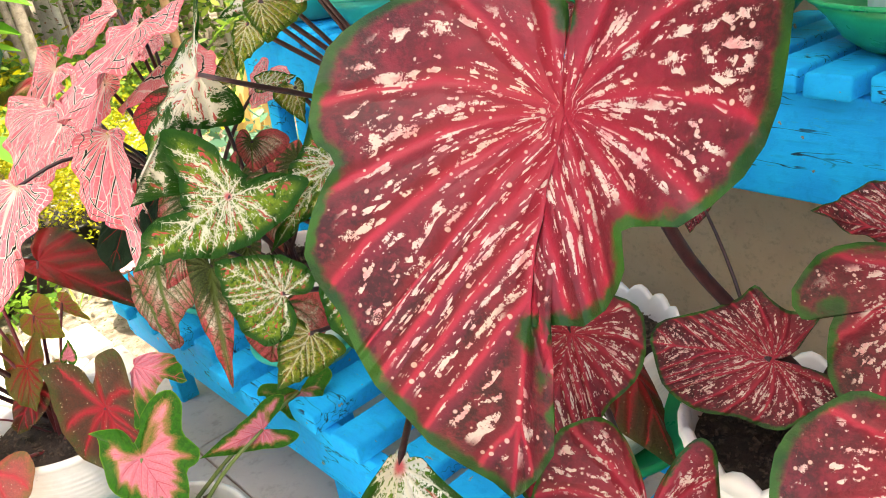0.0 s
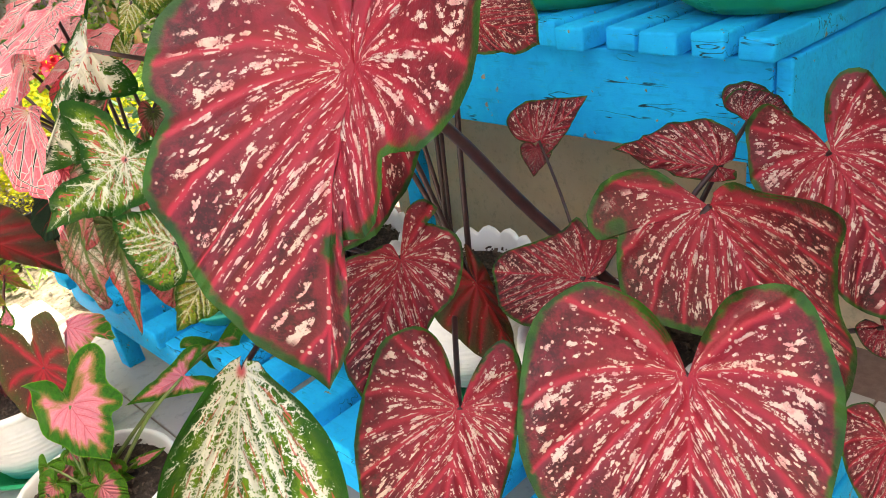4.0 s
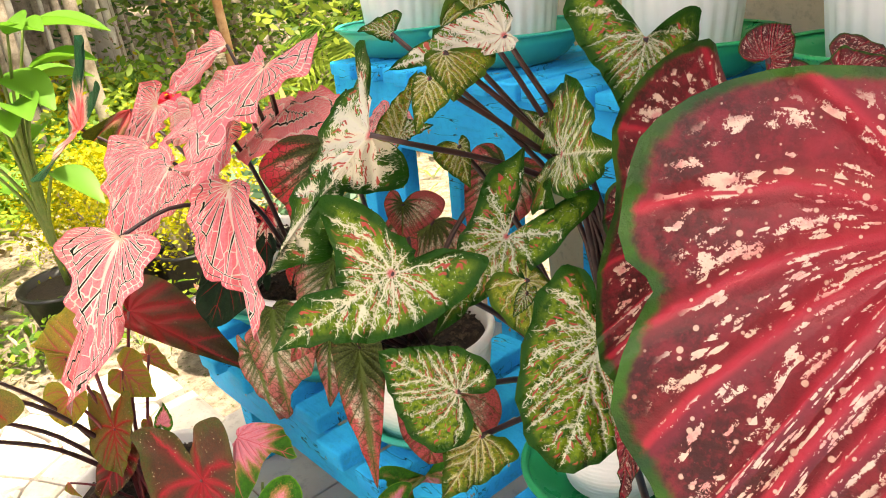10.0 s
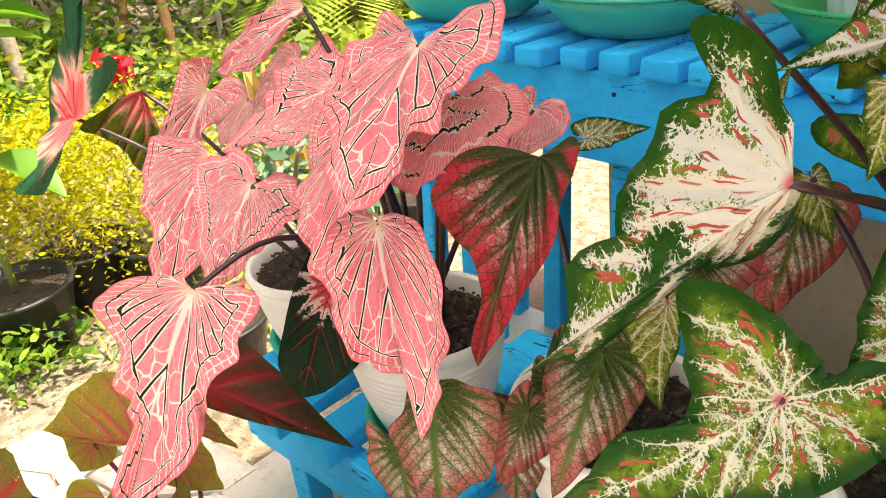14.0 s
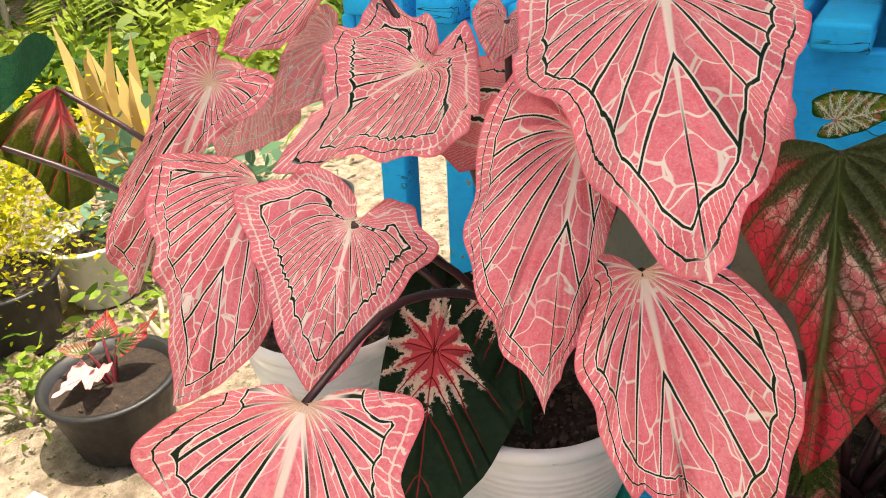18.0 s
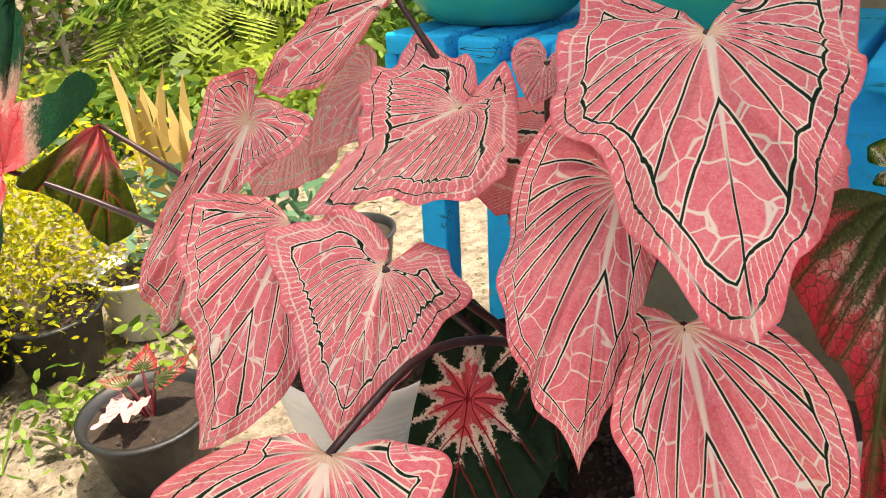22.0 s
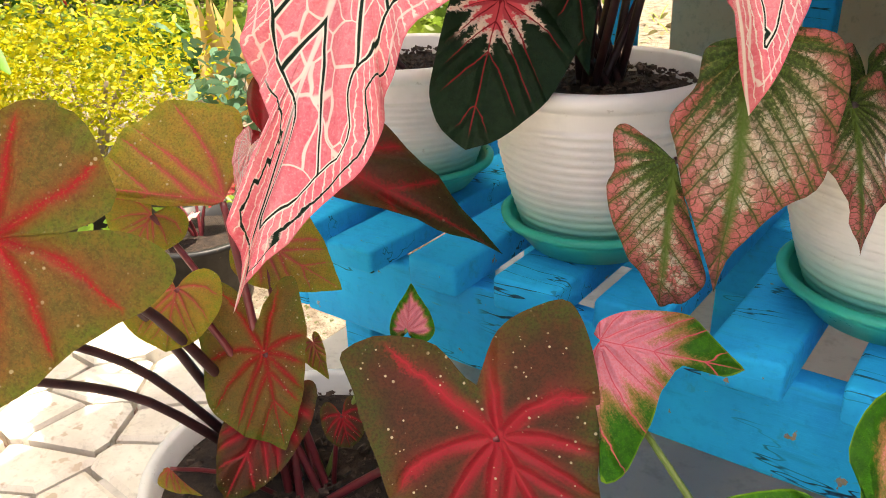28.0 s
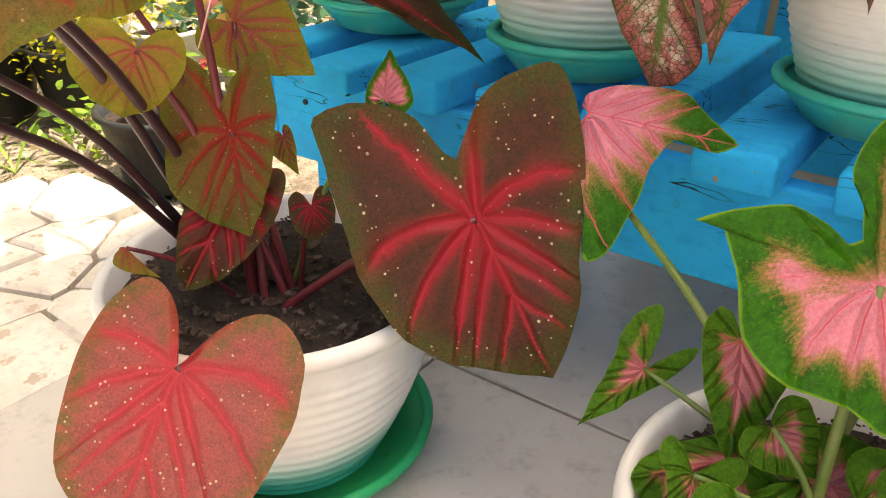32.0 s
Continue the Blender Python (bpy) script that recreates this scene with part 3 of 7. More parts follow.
BLUE = painted_wood()
WHITE_POT = plastic("white_plastic_teal_foot", (0.80, 0.79, 0.75), (0.02, 0.46, 0.36), 0.018, 0.090, 0.42, 0.3)
WHITE = plastic("white_plastic", (0.80, 0.80, 0.79), None, 0, 0, 0.4, 0.15)
OLD_WHITE = plastic("dirty_white_plastic", (0.72, 0.71, 0.67), None, 0, 0, 0.5, 0.55)
GREEN = plastic("green_plastic", (0.006, 0.36, 0.13), None, 0, 0, 0.33, 0.1)
TEAL = plastic("teal_plastic", (0.015, 0.46, 0.34), None, 0, 0, 0.35, 0.15)
BLACK = plastic("black_plastic", (0.018, 0.018, 0.02), None, 0, 0, 0.45, 0.4)
WALL = grainy("beige_plaster", (0.62, 0.46, 0.29), (0.68, 0.52, 0.34), 9.0, 0.8, 0.25, 0.002)
BROWN = grainy("red_brown_wood", (0.13, 0.028, 0.014), (0.20, 0.045, 0.02), 18.0, 0.4, 0.2, 0.001)
CEIL = grainy("grey_boards", (0.60, 0.59, 0.57), (0.68, 0.67, 0.65), 4.0, 0.8)
TILE = grainy("grey_glazed_tile", (0.50, 0.46, 0.42), (0.56, 0.52, 0.48), 5.0, 0.22, 0.05, 0.001)
GROUT = grainy("pink_grout", (0.20, 0.12, 0.10), (0.26, 0.17, 0.14), 60.0)
STONE = grainy("pale_paving_stone", (0.58, 0.52, 0.44), (0.72, 0.67, 0.59), 12.0, 0.7, 0.3, 0.003, (0.45, 0.36, 0.27))
SOIL = grainy("dark_potting_soil", (0.018, 0.012, 0.009), (0.05, 0.032, 0.022), 70.0, 0.95, 0.9, 0.006)
CHIP = grainy("bark_crumbs", (0.022, 0.013, 0.009), (0.11, 0.075, 0.055), 90.0, 0.9)
EARTH = grainy("gravelly_earth", (0.16, 0.12, 0.085), (0.42, 0.35, 0.27), 26.0, 0.95, 0.9, 0.02, (0.09, 0.10, 0.03))
BARK = grainy("grey_bark", (0.16, 0.12, 0.08), (0.42, 0.35, 0.27), 11.0, 0.9, 0.6, 0.01)
PALEBARK = grainy("pale_bark", (0.45, 0.40, 0.32), (0.62, 0.56, 0.46), 9.0, 0.9, 0.5, 0.01, (0.30, 0.16, 0.08))
STALK = grainy("dark_purple_stalk", (0.022, 0.008, 0.010), (0.05, 0.016, 0.018), 60.0, 0.4, 0.2, 0.001)
REDSTALK = grainy("maroon_stalk", (0.16, 0.018, 0.026), (0.09, 0.014, 0.018), 50.0, 0.4, 0.2, 0.001)
GREENSTALK = grainy("green_stalk", (0.10, 0.17, 0.03), (0.17, 0.20, 0.05), 50.0, 0.4, 0.2, 0.001)
BUSH = foliage("sunny_leaves", (0.07, 0.18, 0.02), (0.25, 0.42, 0.045), (0.38, 0.48, 0.07), 0.55)
DEEP = foliage("deep_green_leaves", (0.03, 0.10, 0.016), (0.17, 0.29, 0.035), (0.34, 0.42, 0.06), 0.55)
LIME = foliage("yellow_leaves", (0.26, 0.30, 0.008), (0.56, 0.48, 0.012), (0.44, 0.42, 0.012), 0.45)
GREYGREEN = foliage("blue_green_leaves", (0.06, 0.16, 0.09), (0.14, 0.26, 0.16), (0.10, 0.22, 0.10))
SWORD = foliage("striped_sword_leaves", (0.20, 0.14, 0.04), (0.50, 0.36, 0.13), (0.34, 0.20, 0.06))
BROADLEAF = foliage("broad_green_leaves", (0.05, 0.17, 0.015), (0.13, 0.32, 0.03), (0.22, 0.40, 0.03), 0.5)
STRAW = foliage("dry_leaf_litter", (0.16, 0.11, 0.05), (0.34, 0.27, 0.16), (0.12, 0.12, 0.04), 0.1)
PETAL = foliage("red_petals", (0.42, 0.01, 0.03), (0.60, 0.02, 0.05), (0.5, 0.02, 0.05))


# ---- mesh tools ----
def part(name, bm, material, parent=None, label="", smooth=True):
    me = bpy.data.meshes.new(name)
    if smooth:
        for f in bm.faces:
            f.smooth = True
    bm.to_mesh(me)
    bm.free()
    me.materials.append(material)
    ob = new(name, me)
    ob.parent = parent
    if label:
        ob["label"] = label
    return ob


def grid_mesh(name, verts, faces, material, parent=None, label="", smooth=True):
    me = bpy.data.meshes.new(name)
    me.from_pydata(verts, [], faces)
    if smooth:
        me.polygons.foreach_set("use_smooth", [True] * len(faces))
    me.materials.append(material)
    ob = new(name, me)
    ob.parent = parent
    if label:
        ob["label"] = label
    return ob


def thing(name, at, label, category, group="", kind=""):
    ob = new(name)
    ob.location = at
    ob.empty_display_size = 0.02
    return tagged(ob, label, category, group, kind)


def box(bm, lo, hi, bevel=0.004, segs=2, m=None):
    made = bmesh.ops.create_cube(bm, size=1.0)["verts"]
    for v in made:
        v.co = Vector([lo[i] + (v.co[i] + 0.5) * (hi[i] - lo[i]) for i in range(3)])
    if bevel:
        edges = list({e for v in made for e in v.link_edges})
        out = bmesh.ops.bevel(bm, geom=edges, offset=bevel, segments=segs, affect="EDGES", profile=0.5)
        made = list({v for f in out["faces"] for v in f.verts} | {v for v in made if v.is_valid})
    if m:
        for v in made:
            v.co = m @ v.co
    return made


def plank(name, lo, hi, material, parent=None, wear=0.002, seed=0, bevel=0.004, label=""):
    """A sawn piece with rounded, slightly uneven edges."""
    bm = bmesh.new()
    c = [(a + b) / 2 for a, b in zip(lo, hi)]
    box(bm, [a - d for a, d in zip(lo, c)], [a - d for a, d in zip(hi, c)], bevel, 3)
    for v in bm.verts:
        v.co += noise.noise_vector(v.co * 25 + Vector((seed, seed * 2, 0))) * wear
    ob = part(name, bm, material, parent, label)
    ob.location = Vector(c) - (parent.location if parent else Vector())
    return ob


def lathe(name, profile, material, parent=None, at=(0, 0, 0), segs=56, label="", wave=None):
    """Turns a profile of (radius, height) round the upright axis. wave(angle, i): an extra radius and height."""
    verts, faces = [], []
    for i, (r, z) in enumerate(profile):
        for k in range(segs):
            a = 2 * math.pi * k / segs
            dr, dz = wave(a, i) if wave else (0, 0)
            verts.append(((r + dr) * math.cos(a), (r + dr) * math.sin(a), z + dz))
    for i in range(len(profile) - 1):
        for k in range(segs):
            n = (k + 1) % segs
            faces.append((i * segs + k, i * segs + n, (i + 1) * segs + n, (i + 1) * segs + k))
    ob = grid_mesh(name, verts, faces, material, parent, label)
    ob.location = at
    return ob


def tube(name, pts, r0, r1, material, parent=None, sides=8, label=""):
    """A tapered round stalk through the points, which are smoothed."""
    pts = [Vector(p) for p in pts]
    line = []
    for i in range(len(pts) - 1):
        a, b = pts[max(i - 1, 0)], pts[i]
        c, d = pts[i + 1], pts[min(i + 2, len(pts) - 1)]
        for k in range(5):
            t = k / 5
            line.append(0.5 * ((2 * b) + (c - a) * t + (2 * a - 5 * b + 4 * c - d) * t * t + (3 * b - a - 3 * c + d) * t ** 3))
    line.append(pts[-1])
    verts, faces = [], []
    up = Vector((0.3, 0.9, 0.2)).normalized()
    for i, p in enumerate(line):
        way = (line[min(i + 1, len(line) - 1)] - line[max(i - 1, 0)]).normalized()
        x = way.cross(up).normalized()
        y = way.cross(x)
        r = r0 + (r1 - r0) * i / (len(line) - 1)
        for k in range(sides):
            a = 2 * math.pi * k / sides
            verts.append(p + x * (r * math.cos(a)) + y * (r * math.sin(a)))
    for i in range(len(line) - 1):
        for k in range(sides):
            n = (k + 1) % sides
            faces.append((i * sides + k, i * sides + n, (i + 1) * sides + n, (i + 1) * sides + k))
    faces += [tuple(range(sides))[::-1], tuple(range(len(verts) - sides, len(verts)))]
    return grid_mesh(name, verts, faces, material, parent, label)


# ---- caladium leaves ----
# Right half of the outline from the tip to the notch: across (1 = widest), along (tip 1, stalk 0).
SHAPES = {
    "heart": ((0, 1), (0.16, 0.90), (0.42, 0.72), (0.72, 0.48), (0.95, 0.20), (1.0, -0.04), (0.86, -0.26), (0.58, -0.38), (0.30, -0.34), (0.12, -0.20), (0.03, -0.06)),
    "broad": ((0, 1), (0.22, 0.93), (0.55, 0.78), (0.84, 0.52), (0.98, 0.22), (1.0, -0.06), (0.86, -0.28), (0.60, -0.38), (0.32, -0.32), (0.13, -0.18), (0.03, -0.05)),
    "arrow": ((0, 1), (0.10, 0.86), (0.28, 0.64), (0.50, 0.42), (0.72, 0.20), (0.90, -0.04), (1.0, -0.30), (0.92, -0.52), (0.66, -0.52), (0.32, -0.30), (0.05, -0.05)),
    "lance": ((0, 1), (0.10, 0.93), (0.32, 0.74), (0.66, 0.50), (0.92, 0.24), (1.0, 0.0), (0.84, -0.18), (0.55, -0.24), (0.28, -0.20), (0.10, -0.12), (0.03, -0.04)),
    "shield": ((0, 1), (0.20, 0.95), (0.58, 0.82), (0.86, 0.58), (0.98, 0.28), (1.0, 0.0), (0.94, -0.26), (0.76, -0.46), (0.48, -0.50), (0.22, -0.34), (0.03, -0.05)),
    "waist": ((0, 1), (0.14, 0.92), (0.24, 0.80), (0.14, 0.66), (0.0, 0.55), (0.06, 0.53), (0.30, 0.50), (0.46, 0.42), (0.50, 0.34), (0.44, 0.27), (0.52, 0.25), (0.70, 0.24), (0.88, 0.14), (0.97, 0.03), (1.0, -0.12), (0.95, -0.30), (0.68, -0.41), (0.35, -0.42), (0.06, -0.40), (-0.03, -0.30), (-0.02, -0.10)),
    "blade": ((0, 1), (0.30, 0.85), (0.70, 0.62), (1.0, 0.40), (0.90, 0.20), (0.60, 0.05), (0.25, -0.03), (0.05, -0.05)),
    "spade": ((0, 1), (0.12, 0.93), (0.35, 0.82), (0.68, 0.66), (0.92, 0.46), (1.0, 0.26), (0.97, 0.06), (0.80, -0.14), (0.50, -0.24), (0.20, -0.17), (0.03, -0.05)),
    "slab": ((0, 1), (0.22, 0.92), (0.45, 0.80), (0.67, 0.64), (0.88, 0.48), (0.90, 0.37), (0.87, 0.25), (0.85, 0.19), (0.98, 0.13), (1.0, -0.02), (0.97, -0.12), (0.80, -0.22), (0.55, -0.28), (0.28, -0.30), (0.10, -0.30), (0.04, -0.24), (0.03, -0.10)),
    "ear_l": ((0, 1), (0.40, 0.84), (0.76, 0.63), (1.0, 0.41), (0.98, 0.12), (0.97, -0.10), (0.92, -0.40), (0.90, -0.62), (0.83, -0.84), (0.40, -0.80), (0.12, -0.54), (0.0, -0.33)),
    "ear_r": ((0, 1), (0.20, 0.86), (0.43, 0.69), (0.68, 0.42), (0.83, 0.17), (0.95, -0.02), (1.0, -0.21), (1.0, -0.62), (0.85, -0.70), (0.60, -0.68), (0.26, -0.51), (0.06, -0.38), (0.0, -0.33)),
    "lobed_l": ((0, 1), (0.20, 0.75), (0.32, 0.56), (0.20, 0.34), (0.50, 0.22), (0.90, 0.12), (1.0, 0.05), (0.85, -0.06), (0.55, -0.14), (0.29, -0.18), (0.10, -0.2), (0.0, -0.18)),
    "lobed_r": ((0, 1), (0.33, 0.60), (0.60, 0.42), (0.83, 0.26), (1.0, -0.13), (0.90, -0.38), (0.68, -0.53), (0.40, -0.48), (0.10, -0.33), (0.0, -0.18)),
    "star": ((0, 1), (0.14, 0.82), (0.36, 0.60), (0.52, 0.38), (0.70, 0.14), (0.98, -0.12), (1.0, -0.32), (0.80, -0.44), (0.46, -0.34), (0.20, -0.16), (0.03, -0.04)),
}

# Outlines of single blades, named for their look.
SHAPES["shoulder_l"] = ((0, 1), (0.09, 0.86), (0.23, 0.69), (0.37, 0.56), (0.59, 0.49), (0.87, 0.35), (1, 0.21), (0.83, 0.01), (0.68, -0.1), (0.74, -0.11), (0.9, -0.08), (0.93, -0.21), (0.67, -0.31), (0.39, -0.31), (0.2, -0.24), (0.14, -0.14), (0.08, -0.06))
SHAPES["shoulder_r"] = ((0, 1), (0.23, 0.96), (0.45, 0.86), (0.51, 0.72), (0.71, 0.53), (1, 0.42), (0.88, 0.26), (0.46, 0.08), (0.25, -0.04), (0.09, -0.04))
SHAPES["cloak_l"] = ((0, 1), (0.15, 0.93), (0.32, 0.82), (0.5, 0.69), (0.61, 0.59), (0.66, 0.44), (0.85, 0.37), (0.97, 0.28), (1, 0.12), (0.97, -0.03), (0.86, -0.21), (0.82, -0.34), (0.65, -0.35), (0.46, -0.26), (0.21, -0.14), (0.05, -0.03))
SHAPES["cloak_r"] = ((0, 1), (0.12, 0.92), (0.25, 0.79), (0.48, 0.69), (0.57, 0.55), (0.75, 0.39), (0.87, 0.25), (0.94, 0.09), (1, -0.08), (0.93, -0.2), (0.76, -0.26), (0.51, -0.25), (0.23, -0.14), (0.08, -0.04))
SHAPES["train_l"] = ((0, 1), (0.42, 0.25), (0.95, -1.04), (1, -1.66), (0.54, -1.13), (0.19, -0.5), (0.02, -0.07))
SHAPES["train_r"] = ((0, 1), (0.38, 0.69), (0.76, 0.44), (1, 0.11), (0.97, -0.21), (0.65, -0.4), (0.2, -0.38), (0.01, -0.19), (0, -0.02))
SHAPES["apron_l"] = ((0, 1), (0.04, 0.83), (0.05, 0.67), (0.62, 0.55), (0.83, 0.44), (0.89, 0.35), (0.87, 0.28), (1, 0.18), (0.93, 0.11), (0.67, 0), (0.46, -0.07), (0.12, -0.03))
SHAPES["apron_r"] = ((0, 1), (0.44, 0.81), (0.66, 0.65), (0.87, 0.52), (0.95, 0.41), (1, 0.29), (0.93, 0.15), (0.67, 0.02), (0.3, -0.03), (0.07, -0.02))
SHAPES["pennant_l"] = ((0, 1), (0.05, 0.87), (0.2, 0.76), (0.11, 0.56), (0.32, 0.48), (0.5, 0.4), (0.61, 0.31), (0.82, 0.28), (1, 0.17), (0.89, 0.1), (0.64, 0.02), (0.38, -0.01), (0.14, -0.03), (0.05, -0.01))
SHAPES["pennant_r"] = ((0, 1), (0.34, 0.79), (0.61, 0.65), (0.78, 0.57), (0.79, 0.49), (0.67, 0.41), (0.73, 0.35), (0.75, 0.24), (1, 0.15), (0.9, 0.08), (0.93, -0.04), (0.78, -0.08), (0.41, -0.06), (0.15, -0.03), (0.05, -0.01))
SHAPES["fan_l"] = ((0, 1), (0.29, 0.79), (0.46, 0.56), (0.67, 0.32), (0.84, 0.14), (1, -0.06), (0.89, -0.14), (0.63, -0.23), (0.47, -0.32), (0.2, -0.28), (0.02, -0.17), (-0.03, -0.06))
SHAPES["fan_r"] = ((0, 1), (0.26, 0.86), (0.46, 0.64), (0.65, 0.41), (0.8, 0.19), (1, -0.01), (0.75, -0.12), (0.6, -0.23), (0.34, -0.23), (0.15, -0.11), (0.07, -0.04))
SHAPES["drape_l"] = ((0, 1), (0.19, 0.79), (0.44, 0.58), (0.69, 0.43), (0.92, 0.27), (1, 0.11), (0.98, 0.04), (0.61, -0.02), (0.33, -0.05), (0.08, -0.02))
SHAPES["drape_r"] = ((0, 1), (0.59, 0.85), (0.99, 0.62), (1, 0.42), (0.64, 0.24), (0.36, 0.1), (0.18, 0.02))
SHAPES["sail_l"] = ((0, 1), (0.13, 0.65), (0.32, 0.49), (0.69, 0.32), (0.92, 0.14), (0.86, 0.01), (1, -0.14), (0.92, -0.22), (0.62, -0.23), (0.43, -0.3), (0.16, -0.22), (0.02, -0.07))
SHAPES["sail_r"] = ((0, 1), (0.41, 0.84), (0.54, 0.72), (0.8, 0.63), (0.99, 0.49), (1, 0.37), (0.71, 0.09), (0.4, -0.14), (0.04, -0.36), (-0.19, -0.4), (-0.11, -0.23), (0.01, -0.06))
SHAPES["sleeve_l"] = ((0, 1), (0.71, 0.82), (1, 0.67), (0.88, 0.46), (0.76, 0.25), (0.83, 0.07), (0.96, -0.08), (0.66, -0.15), (0.3, -0.19), (0.03, -0.08))
SHAPES["sleeve_r"] = ((0, 1), (0.04, 0.67), (0.09, 0.45), (0.39, 0.2), (0.67, 0.09), (1, -0.04), (0.99, -0.13), (0.5, -0.11), (0.15, -0.04))
SHAPES["furled_l"] = ((0, 1), (0.4, 0.72), (0.47, 0.54), (0.65, 0.29), (1, 0.09), (0.69, 0.01), (0.28, -0.01))
SHAPES["furled_r"] = ((0, 1), (0.75, 0.86), (1, 0.59), (0.66, 0.33), (0.2, 0.14), (0.11, 0.03))
SHAPES["bib_l"] = ((0, 1), (0.13, 0.91), (0.15, 0.7), (0.36, 0.55), (0.68, 0.47), (0.95, 0.38), (1, 0.28), (0.85, 0.13), (0.56, 0.03), (0.19, 0.01))
SHAPES["bib_r"] = ((0, 1), (0.32, 0.86), (0.6, 0.68), (0.93, 0.5), (0.99, 0.37), (0.9, 0.24), (1, 0.11), (0.92, -0.03), (0.67, -0.07), (0.34, -0.04), (0.11, -0.01))
SHAPES["elephant_l"] = ((0, 1), (0.33, 0.83), (0.7, 0.64), (0.91, 0.4), (1, 0.08), (0.96, -0.19), (0.89, -0.56), (0.85, -0.75), (0.77, -0.87), (0.4, -0.83), (0.13, -0.67), (0.03, -0.44), (-0.05, -0.34))
SHAPES["elephant_r"] = ((0, 1), (0.19, 0.86), (0.42, 0.65), (0.56, 0.41), (0.84, 0), (0.97, -0.28), (1, -0.46), (0.93, -0.59), (0.64, -0.63), (0.4, -0.58), (0.18, -0.44), (0.05, -0.34))
SHAPES["mitten_l"] = ((0, 1), (0.27, 0.82), (0.63, 0.59), (0.72, 0.38), (0.98, 0.1), (1, -0.15), (0.84, -0.34), (0.71, -0.52), (0.61, -0.67), (0.75, -0.75), (0.44, -0.67), (0.13, -0.54), (0.01, -0.39), (-0.01, -0.25))
SHAPES["mitten_r"] = ((0, 1), (0.18, 0.87), (0.4, 0.69), (0.52, 0.51), (0.7, 0.51), (0.82, 0.37), (0.75, 0.11), (0.87, -0.1), (1, -0.28), (1, -0.48), (0.8, -0.56), (0.57, -0.56), (0.32, -0.47), (0.26, -0.36), (0.08, -0.23), (0, -0.25))
SHAPES["tongue_l"] = ((0, 1), (0.3, 0.8), (0.7, 0.55), (0.88, 0.39), (1, 0.26), (0.68, 0.15), (0.58, 0.02), (0.24, -0.03))
SHAPES["tongue_r"] = ((0, 1), (0.14, 0.8), (0.49, 0.63), (0.85, 0.51), (0.98, 0.3), (1, 0.09), (0.81, -0.05), (0.36, -0.07), (0.07, -0.04))
SHAPES["flame_l"] = ((0, 1), (0.38, 0.78), (0.71, 0.56), (1, 0.23), (0.89, 0.08), (0.97, -0.12), (0.75, -0.17), (0.41, -0.1), (0.09, -0.03))
SHAPES["flame_r"] = ((0, 1), (0.56, 0.96), (1, 0.79), (0.6, 0.51), (0.29, 0.24), (0.08, 0.05))
SHAPES["ragged_l"] = ((0, 1), (0.02, 0.78), (0.29, 0.67), (0.42, 0.58), (0.36, 0.47), (0.53, 0.4), (0.62, 0.36), (0.61, 0.25), (0.78, 0.18), (0.71, 0.06), (0.96, 0.04), (1, 0), (0.83, -0.09), (0.64, -0.13), (0.43, -0.09), (0.26, -0.08), (0.13, -0.04))
SHAPES["ragged_r"] = ((0, 1), (0.44, 0.88), (0.73, 0.79), (0.2, 0.56), (0.03, 0.42), (-0.15, 0.33), (0.45, 0.32), (1, 0.27), (0.75, 0.14), (0.28, 0.03))
SHAPES["spoon_l"] = ((0, 1), (0.6, 0.89), (0.92, 0.74), (1, 0.49), (0.96, 0.06), (0.85, -0.28), (0.74, -0.51), (0.26, -0.59), (-0.17, -0.49), (-0.11, -0.34), (-0.04, -0.15))
SHAPES["spoon_r"] = ((0, 1), (0.43, 0.86), (0.8, 0.58), (0.97, 0.29), (1, 0.04), (0.82, -0.24), (0.66, -0.48), (0.42, -0.5), (0.19, -0.38), (0.06, -0.13))

SHAPES["paddle_l"] = ((0, 1), (0.41, 0.72), (0.7, 0.37), (0.94, 0.07), (1, -0.23), (0.85, -0.48), (0.48, -0.61), (0.06, -0.63), (-0.27, -0.56), (-0.48, -0.38), (-0.32, -0.18), (-0.22, -0.1))
SHAPES["paddle_r"] = ((0, 1), (0.39, 0.83), (0.59, 0.6), (0.68, 0.43), (0.84, 0.06), (0.99, -0.13), (1, -0.31), (0.84, -0.38), (0.57, -0.33), (0.3, -0.18), (0.09, -0.1))
SHAPES["awning_l"] = ((0, 1), (0.26, 0.85), (0.64, 0.7), (0.92, 0.51), (1, 0.25), (0.99, 0.02), (0.59, -0.07), (0.14, -0.04))
SHAPES["awning_r"] = ((0, 1), (0.81, 0.74), (1, 0.36), (0.76, 0.13), (0.26, 0.03))

SHAPES["collar_l"] = ((0, 1), (0.37, 0.72), (0.63, 0.21), (0.91, -0.51), (1, -0.03), (0.82, -0.42), (0.67, -0.6), (0.55, -0.57), (0.47, -0.32), (0.33, -0.09), (0.33, -0.66), (0.39, -1.07), (0.34, -1.25), (0.26, -1.24), (0.09, -0.72), (-0.03, -0.24), (-0.06, -0.06))
SHAPES["collar_r"] = ((-0, 1), (0.57, 0.08), (0.98, -0.9), (0.97, -0.12), (1, -0.91), (0.84, -1), (0.58, -0.81), (0.23, -0.36), (0.11, -0.17))
SHAPES["curtain_l"] = ((-0, 1), (0.26, 0.8), (0.36, 0.63), (0.69, 0.4), (0.98, 0.29), (1, 0.21), (0.79, 0.14), (0.53, 0.07), (0.23, -0.01), (0.02, -0.01))
SHAPES["curtain_r"] = ((0, 1), (1, 0.85), (0.66, 0.61), (0.25, 0.39), (0.09, 0.18), (0.04, 0.04))


